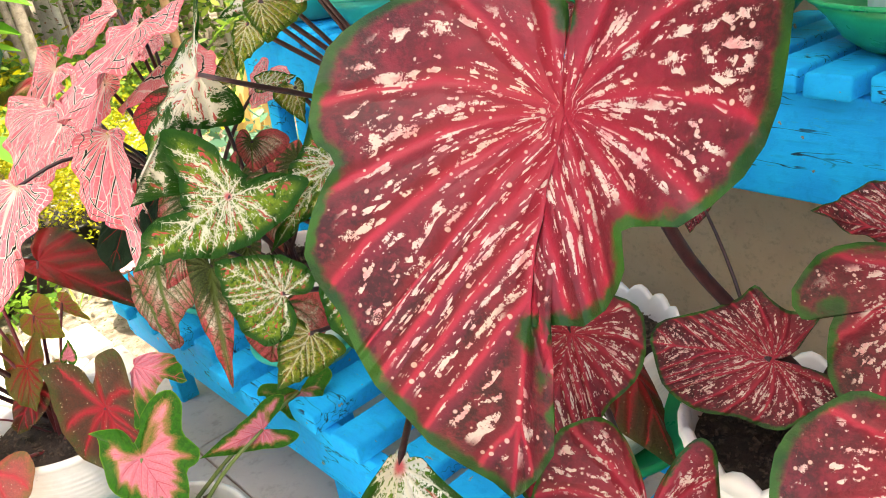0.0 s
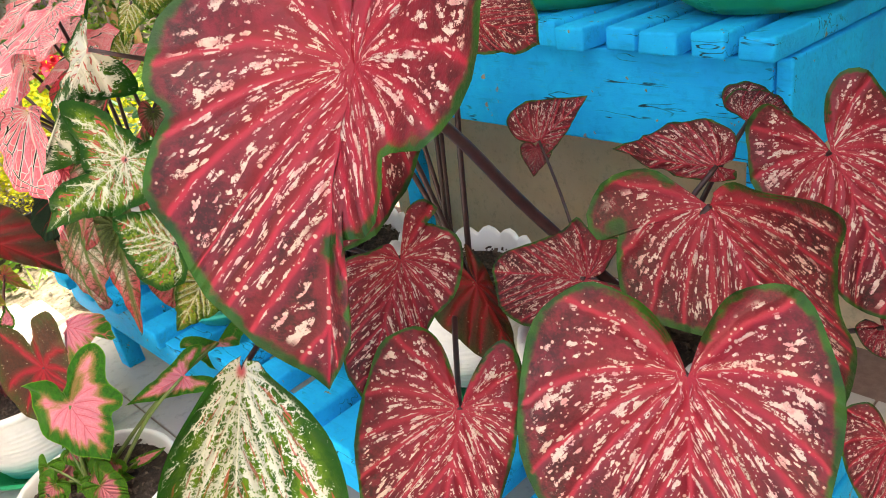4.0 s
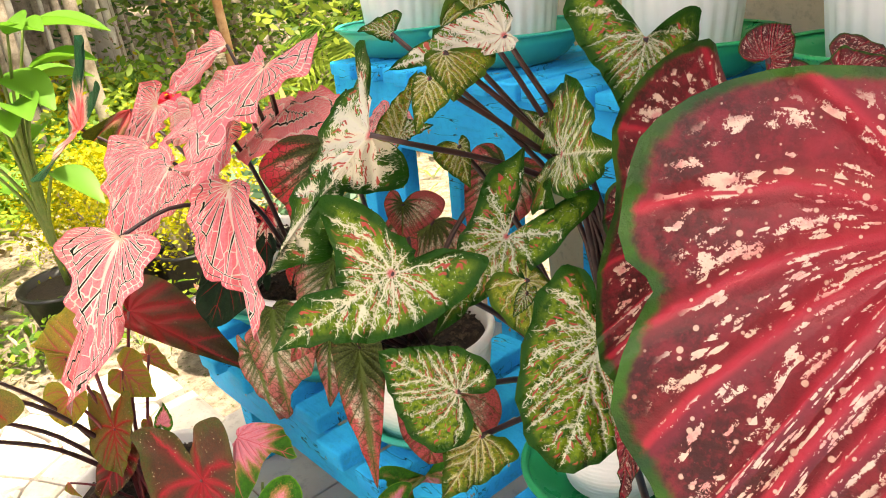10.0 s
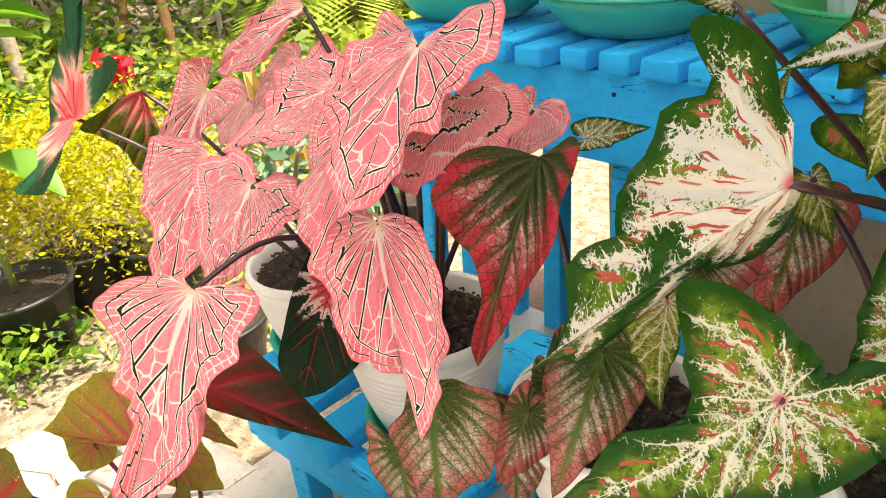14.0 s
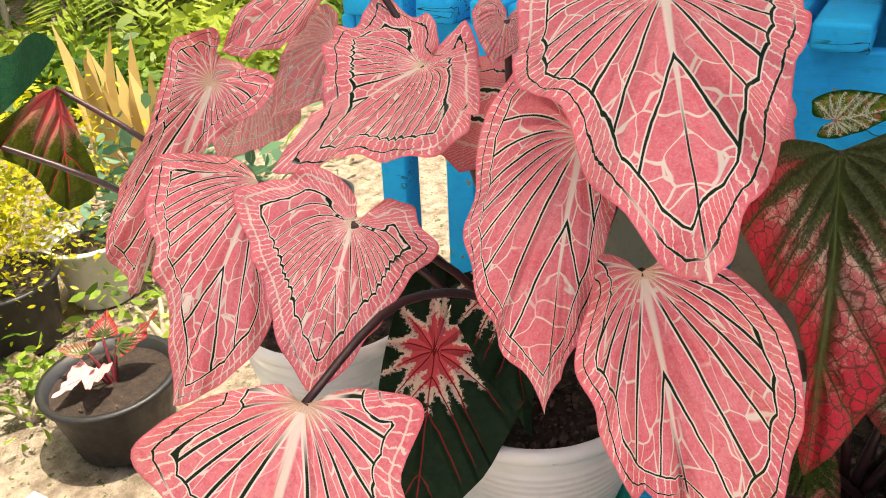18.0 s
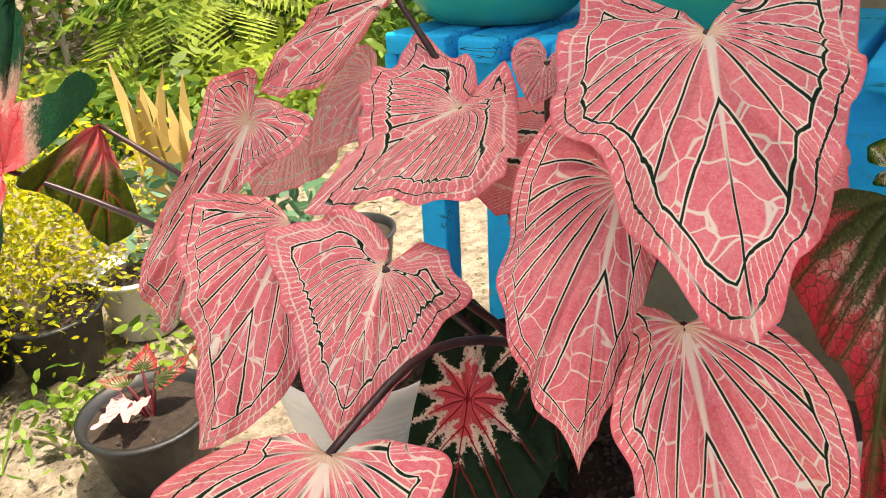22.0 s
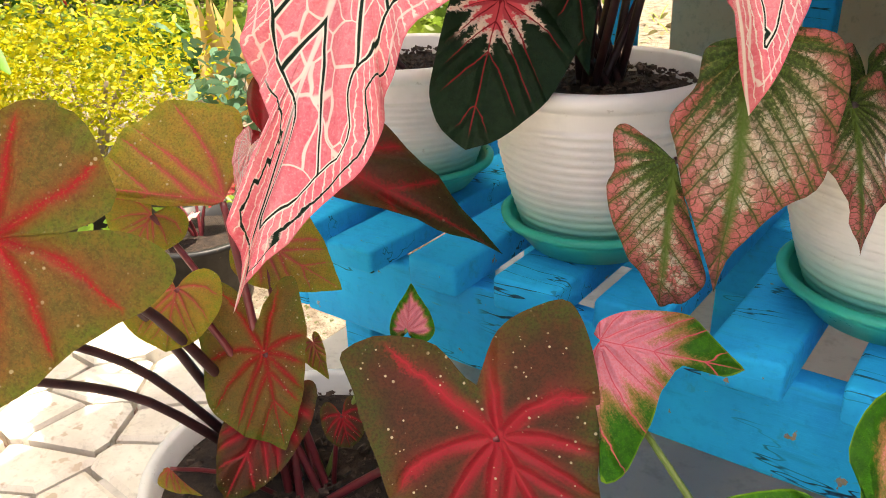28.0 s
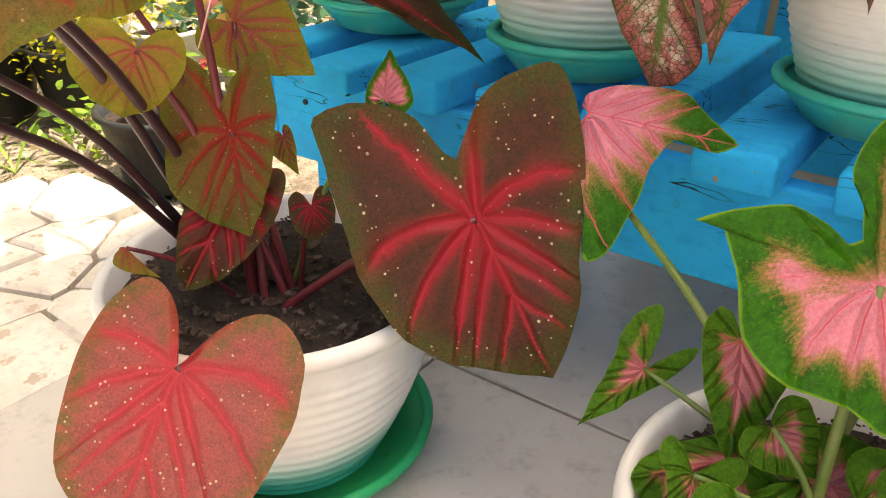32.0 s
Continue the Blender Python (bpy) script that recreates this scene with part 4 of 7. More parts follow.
SHAPES["glove_l"] = ((-0, 1), (0.47, 0.83), (0.77, 0.54), (0.95, 0.23), (1, 0.09), (0.59, 0), (0.27, -0.09), (0.07, -0.03))
SHAPES["glove_r"] = ((-0, 1), (0.35, 0.84), (0.76, 0.64), (0.68, 0.4), (0.97, 0.18), (1, -0.05), (0.84, -0.23), (0.43, -0.29), (0.23, -0.29), (0.39, -0.4), (0.13, -0.44), (-0.08, -0.34), (-0.03, -0.06))
SHAPES["turtle_l"] = ((-0, 1), (0.33, 0.99), (0.45, 0.76), (0.6, 0.54), (0.78, 0.38), (1, 0.25), (0.85, 0.12), (0.71, -0.03), (0.73, -0.2), (0.59, -0.28), (0.2, -0.18), (0.01, -0.02))
SHAPES["turtle_r"] = ((0, 1), (0.61, 0.81), (0.96, 0.5), (0.98, 0.14), (1, -0.19), (0.7, -0.4), (0.55, -0.66), (0.26, -0.54), (0.04, -0.29), (0.02, -0.04))


SHAPES["shawl_l"] = ((-0, 1), (0.08, 0.87), (0.05, 0.61), (0.21, 0.5), (0.37, 0.47), (0.64, 0.42), (0.91, 0.33), (1, 0.19), (0.68, 0.13), (0.35, 0.01), (0.13, -0.06))
SHAPES["shawl_r"] = ((-0, 1), (0.41, 0.85), (0.99, 0.62), (1, 0.37), (0.83, 0.15), (0.46, -0.02), (0.12, -0.05))


SHAPES["kite_l"] = ((0, 1), (0.17, 0.94), (0.35, 0.76), (0.55, 0.53), (0.68, 0.26), (0.57, -0.07), (0.45, -0.18), (0.78, -0.09), (0.89, -0.14), (1, -0.52), (0.72, -0.64), (0.34, -0.63), (0.12, -0.37), (0.02, -0.09))
SHAPES["kite_r"] = ((-0, 1), (0.16, 0.85), (0.23, 0.68), (0.46, 0.59), (0.78, 0.37), (1, 0.05), (0.95, -0.28), (0.84, -0.66), (0.64, -0.49), (0.72, -0.96), (0.81, -1.41), (0.7, -1.66), (0.43, -1.52), (0.16, -1.03), (0.05, -0.56), (0, -0.15))


def curve(points, n):
    """n points along a smooth line through the given ones."""
    out = []
    for k in range(n):
        f = k / (n - 1) * (len(points) - 1)
        i = min(int(f), len(points) - 2)
        t = f - i
        a, b = Vector(points[max(i - 1, 0)]), Vector(points[i])
        c, d = Vector(points[i + 1]), Vector(points[min(i + 2, len(points) - 1)])
        out.append(0.5 * ((2 * b) + (c - a) * t + (2 * a - 5 * b + 4 * c - d) * t * t + (3 * b - a - 3 * c + d) * t ** 3))
    return out


LEAF_COUNT = [0]


def vein_count(x, y, mid, fan, sweep=1.25, bend=0.8):
    """Counts the side veins: mid of them leave the midrib ahead of the stalk, curving to the tip, and fan for each radian spread out from the stalk's end."""
    y0 = y - sweep * x - bend * x * x
    if y0 > 0:
        return mid * (1 - math.exp(-1.9 * y0))
    ang = math.atan2(x, max(y, -9) - bend * x * x) - math.atan(1 / sweep)
    return -ang * fan


def leaf(plant, kind, base, tip, left, right, shape="heart", lobe=1.0, bow=0.06, ripple=0.022, waves=9, curl=0.0, rows=16, veins=None, scallop=0.012, seed=None, label=""):
    """A blade from the stalk's end (base) to its tip; left and right are the widest points of its margins, as one looks at
    its upper side with the tip down. bow: how far the midrib arches up, curl: how far the margins turn back."""
    LEAF_COUNT[0] += 1
    rng = random.Random(seed or LEAF_COUNT[0] * 7 + 3)
    veins = veins or VEINS.get(kind, 6.5)
    sweep = SWEEP.get(kind, 1.25)
    bend = 2.0 if kind in ("pink", "pinkbig", "pale") else 0.8
    mid, fan = PALMATE.get(kind, (0.8 * veins, 0.34 * veins))
    quilt = QUILT.get(kind, 0.006)
    frill, half = 0.0, 34
    if kind == "spot" and ripple > 0.015:
        ripple, scallop = 0.03, 0.022
    if kind in ("green", "white", "lime"):
        ripple, waves, scallop = max(ripple, 0.03), 11, 0.055 if kind == "white" else 0.032
    if kind in ("pink", "pinkbig", "pale"):
        ripple, waves, scallop, frill, half, rows = max(ripple, 0.030), 11, 0.020, 0.016, 60, max(rows, 24)
    base, tip, left, right = (Vector(v) for v in (base, tip, left, right))
    ay = tip - base
    length = ay.length
    yn = ay / length
    el, er = left - base, right - base
    el -= yn * el.dot(yn)
    er -= yn * er.dot(yn)
    across = er - el
    normal = yn.cross(across).normalized()
    if normal.length < 0.5:
        normal = Vector((0, -1, 0))
    one, two = shape if isinstance(shape, tuple) else (shape, shape)
    out, other = curve(SHAPES[two], half), curve(SHAPES[one], half)
    rim = [(-p.x, p.y) for p in other][::-1] + [(p.x, p.y) for p in out[1:]]
    ph = [rng.uniform(0, 6.28) for _ in range(4)]
    off = Vector((rng.uniform(0, 50), rng.uniform(0, 50), 0))
    verts, data, faces = [], [], []
    n = len(rim)
    wl = el.length / length
    wr = er.length / length
    flat = [(ox * (wl if ox < 0 else wr), oy if oy > 0 else oy * lobe) for ox, oy in rim]
    hem = np.array([q for q in flat if math.hypot(*q) > 0.17])
    arc = [0.0]
    for a, b in zip(flat, flat[1:]):
        arc.append(arc[-1] + math.hypot(b[0] - a[0], b[1] - a[1]))
    for j in range(rows + 1):
        s = (j / rows) ** 0.9
        for i, (ox, oy) in enumerate(rim):
            x, y = ox * s, (oy if oy > 0 else oy * lobe) * s
            ang = math.atan2(ox, oy)
            e = el if x < 0 else er
            nib = noise.noise(Vector((ox * 4.5, oy * 4.5, 7)) + off) + 0.7 * math.sin(waves * 1.5 * ang + ph[2])
            grow = 1 + scallop * nib * s ** 4 * (1 - max(0.0, oy) ** 5)
            x, y = x * grow, y * grow
            p = base + ay * y + e * abs(x)
            lift = bow * 4 * max(y, -0.3) * (1 - y) if y > 0 else bow * 1.5 * y
            wob = (math.sin(waves * ang + ph[0]) + 0.6 * math.sin(waves * 1.7 * ang + ph[1])) * ripple * s ** 3
            wob += math.sin(arc[i] * 27 + ph[3]) * frill * (1 + 0.6 * math.sin(arc[i] * 8)) * s ** 9 * min(1.0, 4 * (1 - abs(oy)) + 0.2)
            sway = noise.noise(Vector((x * 2.2, y * 2.2, 0)) + off) * 0.055 * s
            w = wl if x < 0 else wr
            rx, ry = abs(x) * w, y
            phi = vein_count(rx, ry, mid, fan, sweep, bend)
            puff = quilt * math.sin(math.pi * phi) ** 2 * min(1.0, 3 * s) * (1 - s ** 6) + 0.5 * quilt * min(1.0, rx * 12)
            p = p + normal * length * (lift + wob + sway + puff - curl * (abs(x) ** 2.2))
            gx = (vein_count(rx + 0.004, ry, mid, fan, sweep, bend) - phi) / 0.004
            gy = (vein_count(rx, ry + 0.004, mid, fan, sweep, bend) - phi) / 0.004
            sp = min(0.3, 1 / (math.hypot(gx, gy) + 1e-3))
            r = math.hypot(rx, ry)
            verts.append(p)
            data.append((phi, r, sp, x * w, ry, 1 - s, arc[i]))
    spots = np.array([(d[3], d[4]) for d in data])
    gap = np.sqrt(((spots[:, None, :] - hem[None, :, :]) ** 2).sum(axis=2)).min(axis=1) / max(0.16, 0.9 * (wl + wr) / 2)
    data = [d[:5] + (float(min(1.0, e)) if d[5] > 1e-6 else 0.0, d[6]) for d, e in zip(data, gap)]
    for j in range(rows):
        for i in range(n - 1):
            a = j * n + i
            faces.append((a, a + n, a + n + 1, a + 1))
    ob = grid_mesh("leaf", verts, faces, LEAF[kind], plant, label)
    for c, nm in enumerate(("phi", "rho", "sp", "lx", "ly", "edge", "arc")):
        at = ob.data.attributes.new(nm, "FLOAT", "POINT")
        at.data.foreach_set("value", [d[c] for d in data])
    ob.matrix_parent_inverse = plant.matrix_world.inverted() if plant else Matrix()
    ob.matrix_parent_inverse = Matrix.Translation(-plant.location)
    return ob


def stalk(plant, base, root, material=None, r=0.0034, sag=0.25, label="", via=None):
    """The petiole from the soil to a leaf's stalk end."""
    base, root = Vector(base), Vector(root)
    mid = root.lerp(base, 0.55) + Vector((0, 0, (base.z - root.z) * sag * 0.5))
    ob = tube("leaf_stalk", (root, *via, base) if via else (root, mid, base), r * 1.25, r * 0.8, material or STALK, plant, 8, label)
    ob.matrix_parent_inverse = Matrix.Translation(-plant.location)
    return ob


# ---- setting ----
def slab(name, lo, hi, material, label, category="", bevel=0.0):
    bm = bmesh.new()
    box(bm, lo, hi, bevel)
    return tagged(part(name, bm, material, smooth=False), label, category, kind="structure")


def wall_block():
    slab("wall_back", (-0.52, 0.66, FLOOR - 0.2), (4.5, 0.80, 2.6), WALL, "beige painted plaster wall behind the plant benches", "wall")
    slab("wall_end", (4.5, -4.0, FLOOR - 0.2), (4.65, 0.80, 2.6), WALL, "beige painted plaster end wall of the terrace", "wall")
    # Added ceiling, never in view: its edges keep the sun off the plants.
    slab("ceiling", (-0.12, -0.48, 2.6), (4.65, 0.80, 2.72), CEIL, "unseen grey boarded ceiling, added to keep the sun off the terrace", "ceiling")
    trim = slab("door_frame", (0.33, 0.635, 0.64), (0.43, 0.658, 2.1), BROWN, "red-brown varnished wooden door frame on the wall", "door frame", 0.004)
    slab("door_panel", (0.80, 0.645, 0.42), (1.7, 0.658, 2.1), BROWN, "red-brown varnished wooden shutter on the wall", "shutter", 0.004)
    return trim


def ground():
    n = 60
    verts, faces = [], []
    for i in range(n + 1):
        for j in range(n + 1):
            u, v = (i / n) * 2 - 1, (j / n) * 2 - 1
            x, y = -2 + math.copysign(abs(u) ** 3, u) * 60, 1 + math.copysign(abs(v) ** 3, v) * 60
            z = FLOOR - 0.12 + noise.noise(Vector((x, y, 0)) * 1.3) * 0.03
            if x > -1.2 and y > -3.5:
                z = min(z, FLOOR - 0.14)
            verts.append((x, y, z))
    for i in range(n):
        for j in range(n):
            a = i * (n + 1) + j
            faces.append((a, a + n + 1, a + n + 2, a + 1))
    tagged(grid_mesh("ground", verts, faces, EARTH), "pale gravelly earth with dry leaf litter in the garden", "ground", kind="structure")


def terrace():
    base = slab("floor", (-0.74, -3.0, FLOOR - 0.2), (4.6, 0.70, FLOOR - 0.006), GROUT, "grey glazed tile floor of the terrace with thin pink joints", "floor")
    size = 0.4
    bm = bmesh.new()
    box(bm, (-size / 2 + 0.002, -size / 2 + 0.002, -0.008), (size / 2 - 0.002, size / 2 - 0.002, 0), 0.0015, 1)
    first = part("tile", bm, TILE, base, smooth=False)
    me = first.data
    first.location = (-0.54, -0.475, FLOOR)
    for i in range(13):
        for j in range(-6, 3):
            if (i, j) != (0, 0):
                ob = new("tile", me)
                ob.parent = base
                ob.location = (-0.54 + i * size, -0.475 + j * size, FLOOR)


def paving():
    """Irregular pale stones, cracked apart, beside the terrace."""
    rng = random.Random(5)
    base = slab("paving", (-1.12, -2.0, FLOOR - 0.2), (-0.745, -0.30, FLOOR - 0.02), GROUT, "crazy paving of pale irregular stones in the sun", "paving")
    pts = []
    for i in range(5):
        for j in range(18):
            pts.append((-1.09 + i * 0.085 + rng.uniform(-0.04, 0.04), -1.98 + j * 0.095 + (i % 2) * 0.045 + rng.uniform(-0.042, 0.042)))
    for k, (x, y) in enumerate(pts):
        near = sorted(pts, key=lambda q: (q[0] - x) ** 2 + (q[1] - y) ** 2)[1:9]
        poly = [(-1, -1), (1, -1), (1, 1), (-1, 1)]
        poly = [Vector((a * 0.09, b * 0.09)) for a, b in poly]
        for q in near:
            d = Vector((q[0] - x, q[1] - y))
            lim = d.length / 2 - 0.004
            d.normalize()
            nxt = []
            for a, b in zip(poly, poly[1:] + poly[:1]):
                da, db = a.dot(d) - lim, b.dot(d) - lim
                if da <= 0:
                    nxt.append(a)
                if da * db < 0:
                    nxt.append(a.lerp(b, da / (da - db)))
            poly = nxt
            if len(poly) < 3:
                break
        if len(poly) < 3:
            continue
        h = rng.uniform(0.004, 0.009)
        m = len(poly)
        verts = [(p.x, p.y, 0) for p in poly] + [(p.x, p.y, 0.016 + h) for p in poly] + [(p.x * 0.86, p.y * 0.86, 0.022 + h) for p in poly]
        faces = [(i, (i + 1) % m, m + (i + 1) % m, m + i) for i in range(m)]
        faces += [(m + i, m + (i + 1) % m, 2 * m + (i + 1) % m, 2 * m + i) for i in range(m)] + [tuple(range(2 * m, 3 * m))]
        ob = grid_mesh("stone", verts, faces, STONE, base, smooth=False)
        ob.location = (x, y, FLOOR - 0.022)


def bench(name, x0, x1, y0, y1, top, step, label, legs, thick=0.028, apron=0.11, width=0.062, seed=1):
    """A slatted bench: short slats laid across two long rails, with square legs."""
    rng = random.Random(seed)
    b = thing(name, (x0, y0, top), label, "bench")
    under = top - thick
    x, k = x0, 0
    while x < x1 - 0.02:
        w = width * rng.uniform(0.85, 1.15)
        jut = rng.uniform(-0.02, 0.012)
        plank("slat", (x, y0 - 0.024 + jut, under + 0.002), (min(x + w, x1 + 0.01), y1 + 0.01, top + rng.uniform(-0.003, 0.003)), BLUE, b, 0.0022, k, 0.005)
        x += w + (step - width) * rng.uniform(0.75, 1.25)
        k += 1
    plank("front_rail", (x0 + 0.01, y0, under - apron), (x1 - 0.01, y0 + 0.026, under), BLUE, b, 0.002, 41)
    plank("back_rail", (x0 + 0.01, y1 - 0.03, under - apron), (x1 - 0.01, y1 - 0.004, under), BLUE, b, 0.002, 42)
    plank("end_board", (x1 - 0.008, y0 + 0.002, under - apron), (x1 + 0.014, y1 - 0.002, under - 0.001), BLUE, b, 0.002, 43)
    plank("end_board", (x0 - 0.014, y0 + 0.002, under - apron), (x0 + 0.008, y1 - 0.002, under - 0.001), BLUE, b, 0.002, 44)
    for lx in legs:
        for ly in (y0 + 0.028, y1 - 0.075) if lx < 0.7 else (y0 + 0.028,):
            plank("leg", (lx, ly, FLOOR), (lx + 0.045, ly + 0.042, under - 0.003), BLUE, b, 0.0015, lx * 9)
    for lx in legs[::2]:
        bm = bmesh.new()
        bmesh.ops.create_uvsphere(bm, u_segments=8, v_segments=5, radius=0.0035)
        nail = part("nail_head", bm, BLACK, b)
        nail.location = (lx + 0.02 - x0, -0.001, -thick - 0.03)
    return b


def ribbed_pot(at, rim, foot, height, label, material=None, saucer=None, soil=True, wavy=0.0, seed=0, ribs=17, group=""):
    """A tapered plastic pot with shallow rings, its soil and a flared saucer under it."""
    p = thing("plant_pot", at, label, "plant pot", group)
    lift = 0.012 if saucer else 0.0
    prof = [(foot * 0.92, lift), (foot, lift + 0.004)]
    for k in range(ribs * 4 + 1):
        f = k / (ribs * 4)
        r = foot + (rim - foot) * (0.35 * f + 0.65 * math.sin(f * math.pi / 2) ** 0.8)
        ring = 0.0026 * abs(math.sin(math.pi * ribs * f)) if f < 0.88 else 0
        prof.append((r - 0.004 + ring, lift + 0.006 + (height - 0.024) * f))
    wall = 0.006
    prof += [(rim + 0.002, height + lift - 0.016), (rim + 0.005, height + lift - 0.008), (rim + 0.003, height + lift - 0.001), (rim - 0.002, height + lift)]
    prof += [(rim - wall, height + lift - 0.004), (rim - wall - 0.003, height + lift - 0.03), (foot, lift + 0.02)]
    top = len(prof) - 7
    wave = (lambda a, i: (0, wavy * abs(math.sin(9 * a)) if top + 1 <= i <= top + 5 else 0)) if wavy else None
    lathe("pot_body", prof, material or WHITE_POT, p, (0, 0, 0), 72, wave=wave)
    if soil:
        rng = random.Random(seed)
        sr = rim - wall - 0.004
        rings = 9
        prof2 = [(sr * (1 - i / rings) + 1e-4, height + lift - 0.024 + 0.006 * i / rings) for i in range(rings + 1)]
        soil = lathe("soil", prof2, SOIL, p, (0, 0, 0), 40, wave=lambda a, i: (0, 0.004 * noise.noise(Vector((3 * math.cos(a) * i, 3 * math.sin(a) * i, seed)))))
        chips(soil, sr * 0.96, height + lift - 0.019, rng)
    if saucer:
        s = thing("saucer", Vector(at) - Vector((0, 0, 0.0)), "round flared plastic saucer under a plant pot", "saucer", "saucers")
        rs = saucer[0]
        lathe("dish", [(0.001, 0.004), (rs * 0.62, 0.004), (rs * 0.72, 0.008), (rs * 0.90, 0.026), (rs, 0.034), (rs + 0.003, 0.033), (rs * 0.93, 0.022), (rs * 0.75, 0.003), (rs * 0.62, 0.0), (0.001, 0.0)], saucer[1], s, (0, 0, 0), 64)
        lathe("rim", [(rs - 0.004, 0.0335), (rs - 0.002, 0.0375), (rs + 0.003, 0.0380), (rs + 0.0065, 0.0350), (rs + 0.0055, 0.0305), (rs + 0.001, 0.0325)], saucer[1], s, (0, 0, 0), 64)
    return p


def chips(parent, radius, z, rng, count=560, material=None):
    """Loose bark and crumbs on the soil, joined."""
    bm = bmesh.new()
    for _ in range(count):
        a, r = rng.uniform(0, 6.283), radius * math.sqrt(rng.random())
        s = rng.uniform(0.0012, 0.0034) * (2.0 if rng.random() < 0.12 else 1.0)
        m = Matrix.Translation((r * math.cos(a), r * math.sin(a), z + 0.004)) @ Euler((rng.uniform(-0.5, 0.5), rng.uniform(-0.5, 0.5), rng.uniform(0, 6))).to_matrix().to_4x4()
        vs = bmesh.ops.create_cube(bm, size=1.0)["verts"]
        for v in vs:
            v.co = m @ Vector((v.co.x * s * 2.0 * rng.uniform(0.3, 1.2), v.co.y * s * rng.uniform(0.4, 1.2), v.co.z * s * rng.uniform(0.3, 1.1)))
    ob = part("bark_litter", bm, material or CHIP, parent, smooth=False)
    ob["kind"] = "stuff"
    return ob


ground()
terrace()
paving()
wall_block()
lower_bench = bench("lower_bench", -0.60, 0.98, -0.245, 0.09, LOW_TOP, 0.100, "low blue-painted slatted wooden bench carrying potted caladiums", (-0.56, 0.10, 0.90), 0.034, 0.10, 0.062, 3)
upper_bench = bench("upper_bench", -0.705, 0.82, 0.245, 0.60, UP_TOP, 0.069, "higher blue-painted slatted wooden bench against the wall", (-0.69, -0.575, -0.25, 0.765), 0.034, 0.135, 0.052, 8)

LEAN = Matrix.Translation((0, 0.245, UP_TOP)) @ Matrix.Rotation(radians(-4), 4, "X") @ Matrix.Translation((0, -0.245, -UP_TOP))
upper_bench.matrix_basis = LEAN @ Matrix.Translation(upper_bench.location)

# pots on the low bench
SOIL_Z = LOW_TOP + 0.155
ribbed_pot((-0.258, -0.150, LOW_TOP), 0.104, 0.070, 0.164, "white ribbed plastic pot with a teal foot on the low bench", WHITE_POT, (0.086, TEAL), True, 0, 1)
ribbed_pot((0.020, -0.150, LOW_TOP), 0.106, 0.072, 0.155, "white ribbed plastic pot with a teal foot on the low bench", WHITE_POT, (0.090, TEAL), True, 0, 2)
ribbed_pot((-0.520, -0.110, LOW_TOP), 0.104, 0.072, 0.150, "white ribbed plastic pot with a teal foot on the low bench", WHITE_POT, (0.090, TEAL), True, 0, 3)
ribbed_pot((0.300, -0.070, LOW_TOP), 0.095, 0.065, 0.150, "white plastic pot with a scalloped rim on the low bench", WHITE, (0.115, GREEN), True, 0.012, 4)
ribbed_pot((0.525, -0.050, LOW_TOP), 0.100, 0.068, 0.150, "white plastic pot with a scalloped rim on the low bench", WHITE, (0.115, GREEN), True, 0.012, 5)
ribbed_pot((0.790, -0.075, LOW_TOP), 0.105, 0.070, 0.150, "white plastic pot with a scalloped rim on the low bench", WHITE, (0.115, GREEN), True, 0.012, 6)
# pots on the floor
ribbed_pot((-0.365, -0.465, FLOOR), 0.140, 0.085, 0.18, "wide white plastic pot with a teal foot on the floor", WHITE_POT, (0.125, GREEN), True, 0, 7, 13)
ribbed_pot((0.094, -0.488, FLOOR), 0.122, 0.08, 0.186, "wide dirty white plastic pot on the floor", OLD_WHITE, (0.125, GREEN), True, 0, 8, 9)
# pots on the high bench
for k, (x, y, r) in enumerate(((-0.605, 0.375, 0.150), (-0.285, 0.375, 0.148), (0.085, 0.39, 0.15), (0.41, 0.39, 0.15), (0.73, 0.39, 0.15))):
    p = thing("plant_pot", (x, y, UP_TOP), "tall white fluted plastic pot on the high blue bench", "plant pot", "pots on the high bench")
    lathe("pot_body", [(0.075, 0.006), (0.08, 0.010), (0.088, 0.08), (0.096, 0.16), (0.104, 0.24), (0.108, 0.245), (0.104, 0.25), (0.098, 0.24), (0.09, 0.15)], WHITE, p, (0, 0, 0), 120, wave=lambda a, i: (0.0016 * math.cos(24 * a) if 1 <= i <= 4 else 0, 0))
    lathe("soil", [(0.1, 0.225), (0.06, 0.228), (0.001, 0.228)], SOIL, p, (0, 0, 0), 30)
    s = thing("saucer", (x, y, UP_TOP), "deep flared green plastic saucer under a pot", "saucer", "saucers")
    lathe("dish", [(0.001, 0.006), (r * 0.60, 0.006), (r * 0.72, 0.020), (r * 0.86, 0.046), (r, 0.062), (r + 0.003, 0.060), (r * 0.88, 0.040), (r * 0.74, 0.014), (r * 0.60, 0.0), (0.001, 0.0)], TEAL if k < 2 else GREEN, s, (0, 0, 0), 72)
    lathe("rim", [(r - 0.004, 0.0615), (r - 0.002, 0.0640), (r + 0.003, 0.0645), (r + 0.005, 0.0620), (r + 0.004, 0.0585), (r + 0.001, 0.0605)], TEAL if k < 2 else GREEN, s, (0, 0, 0), 72)
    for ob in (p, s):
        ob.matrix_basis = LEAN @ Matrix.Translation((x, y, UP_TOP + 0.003))


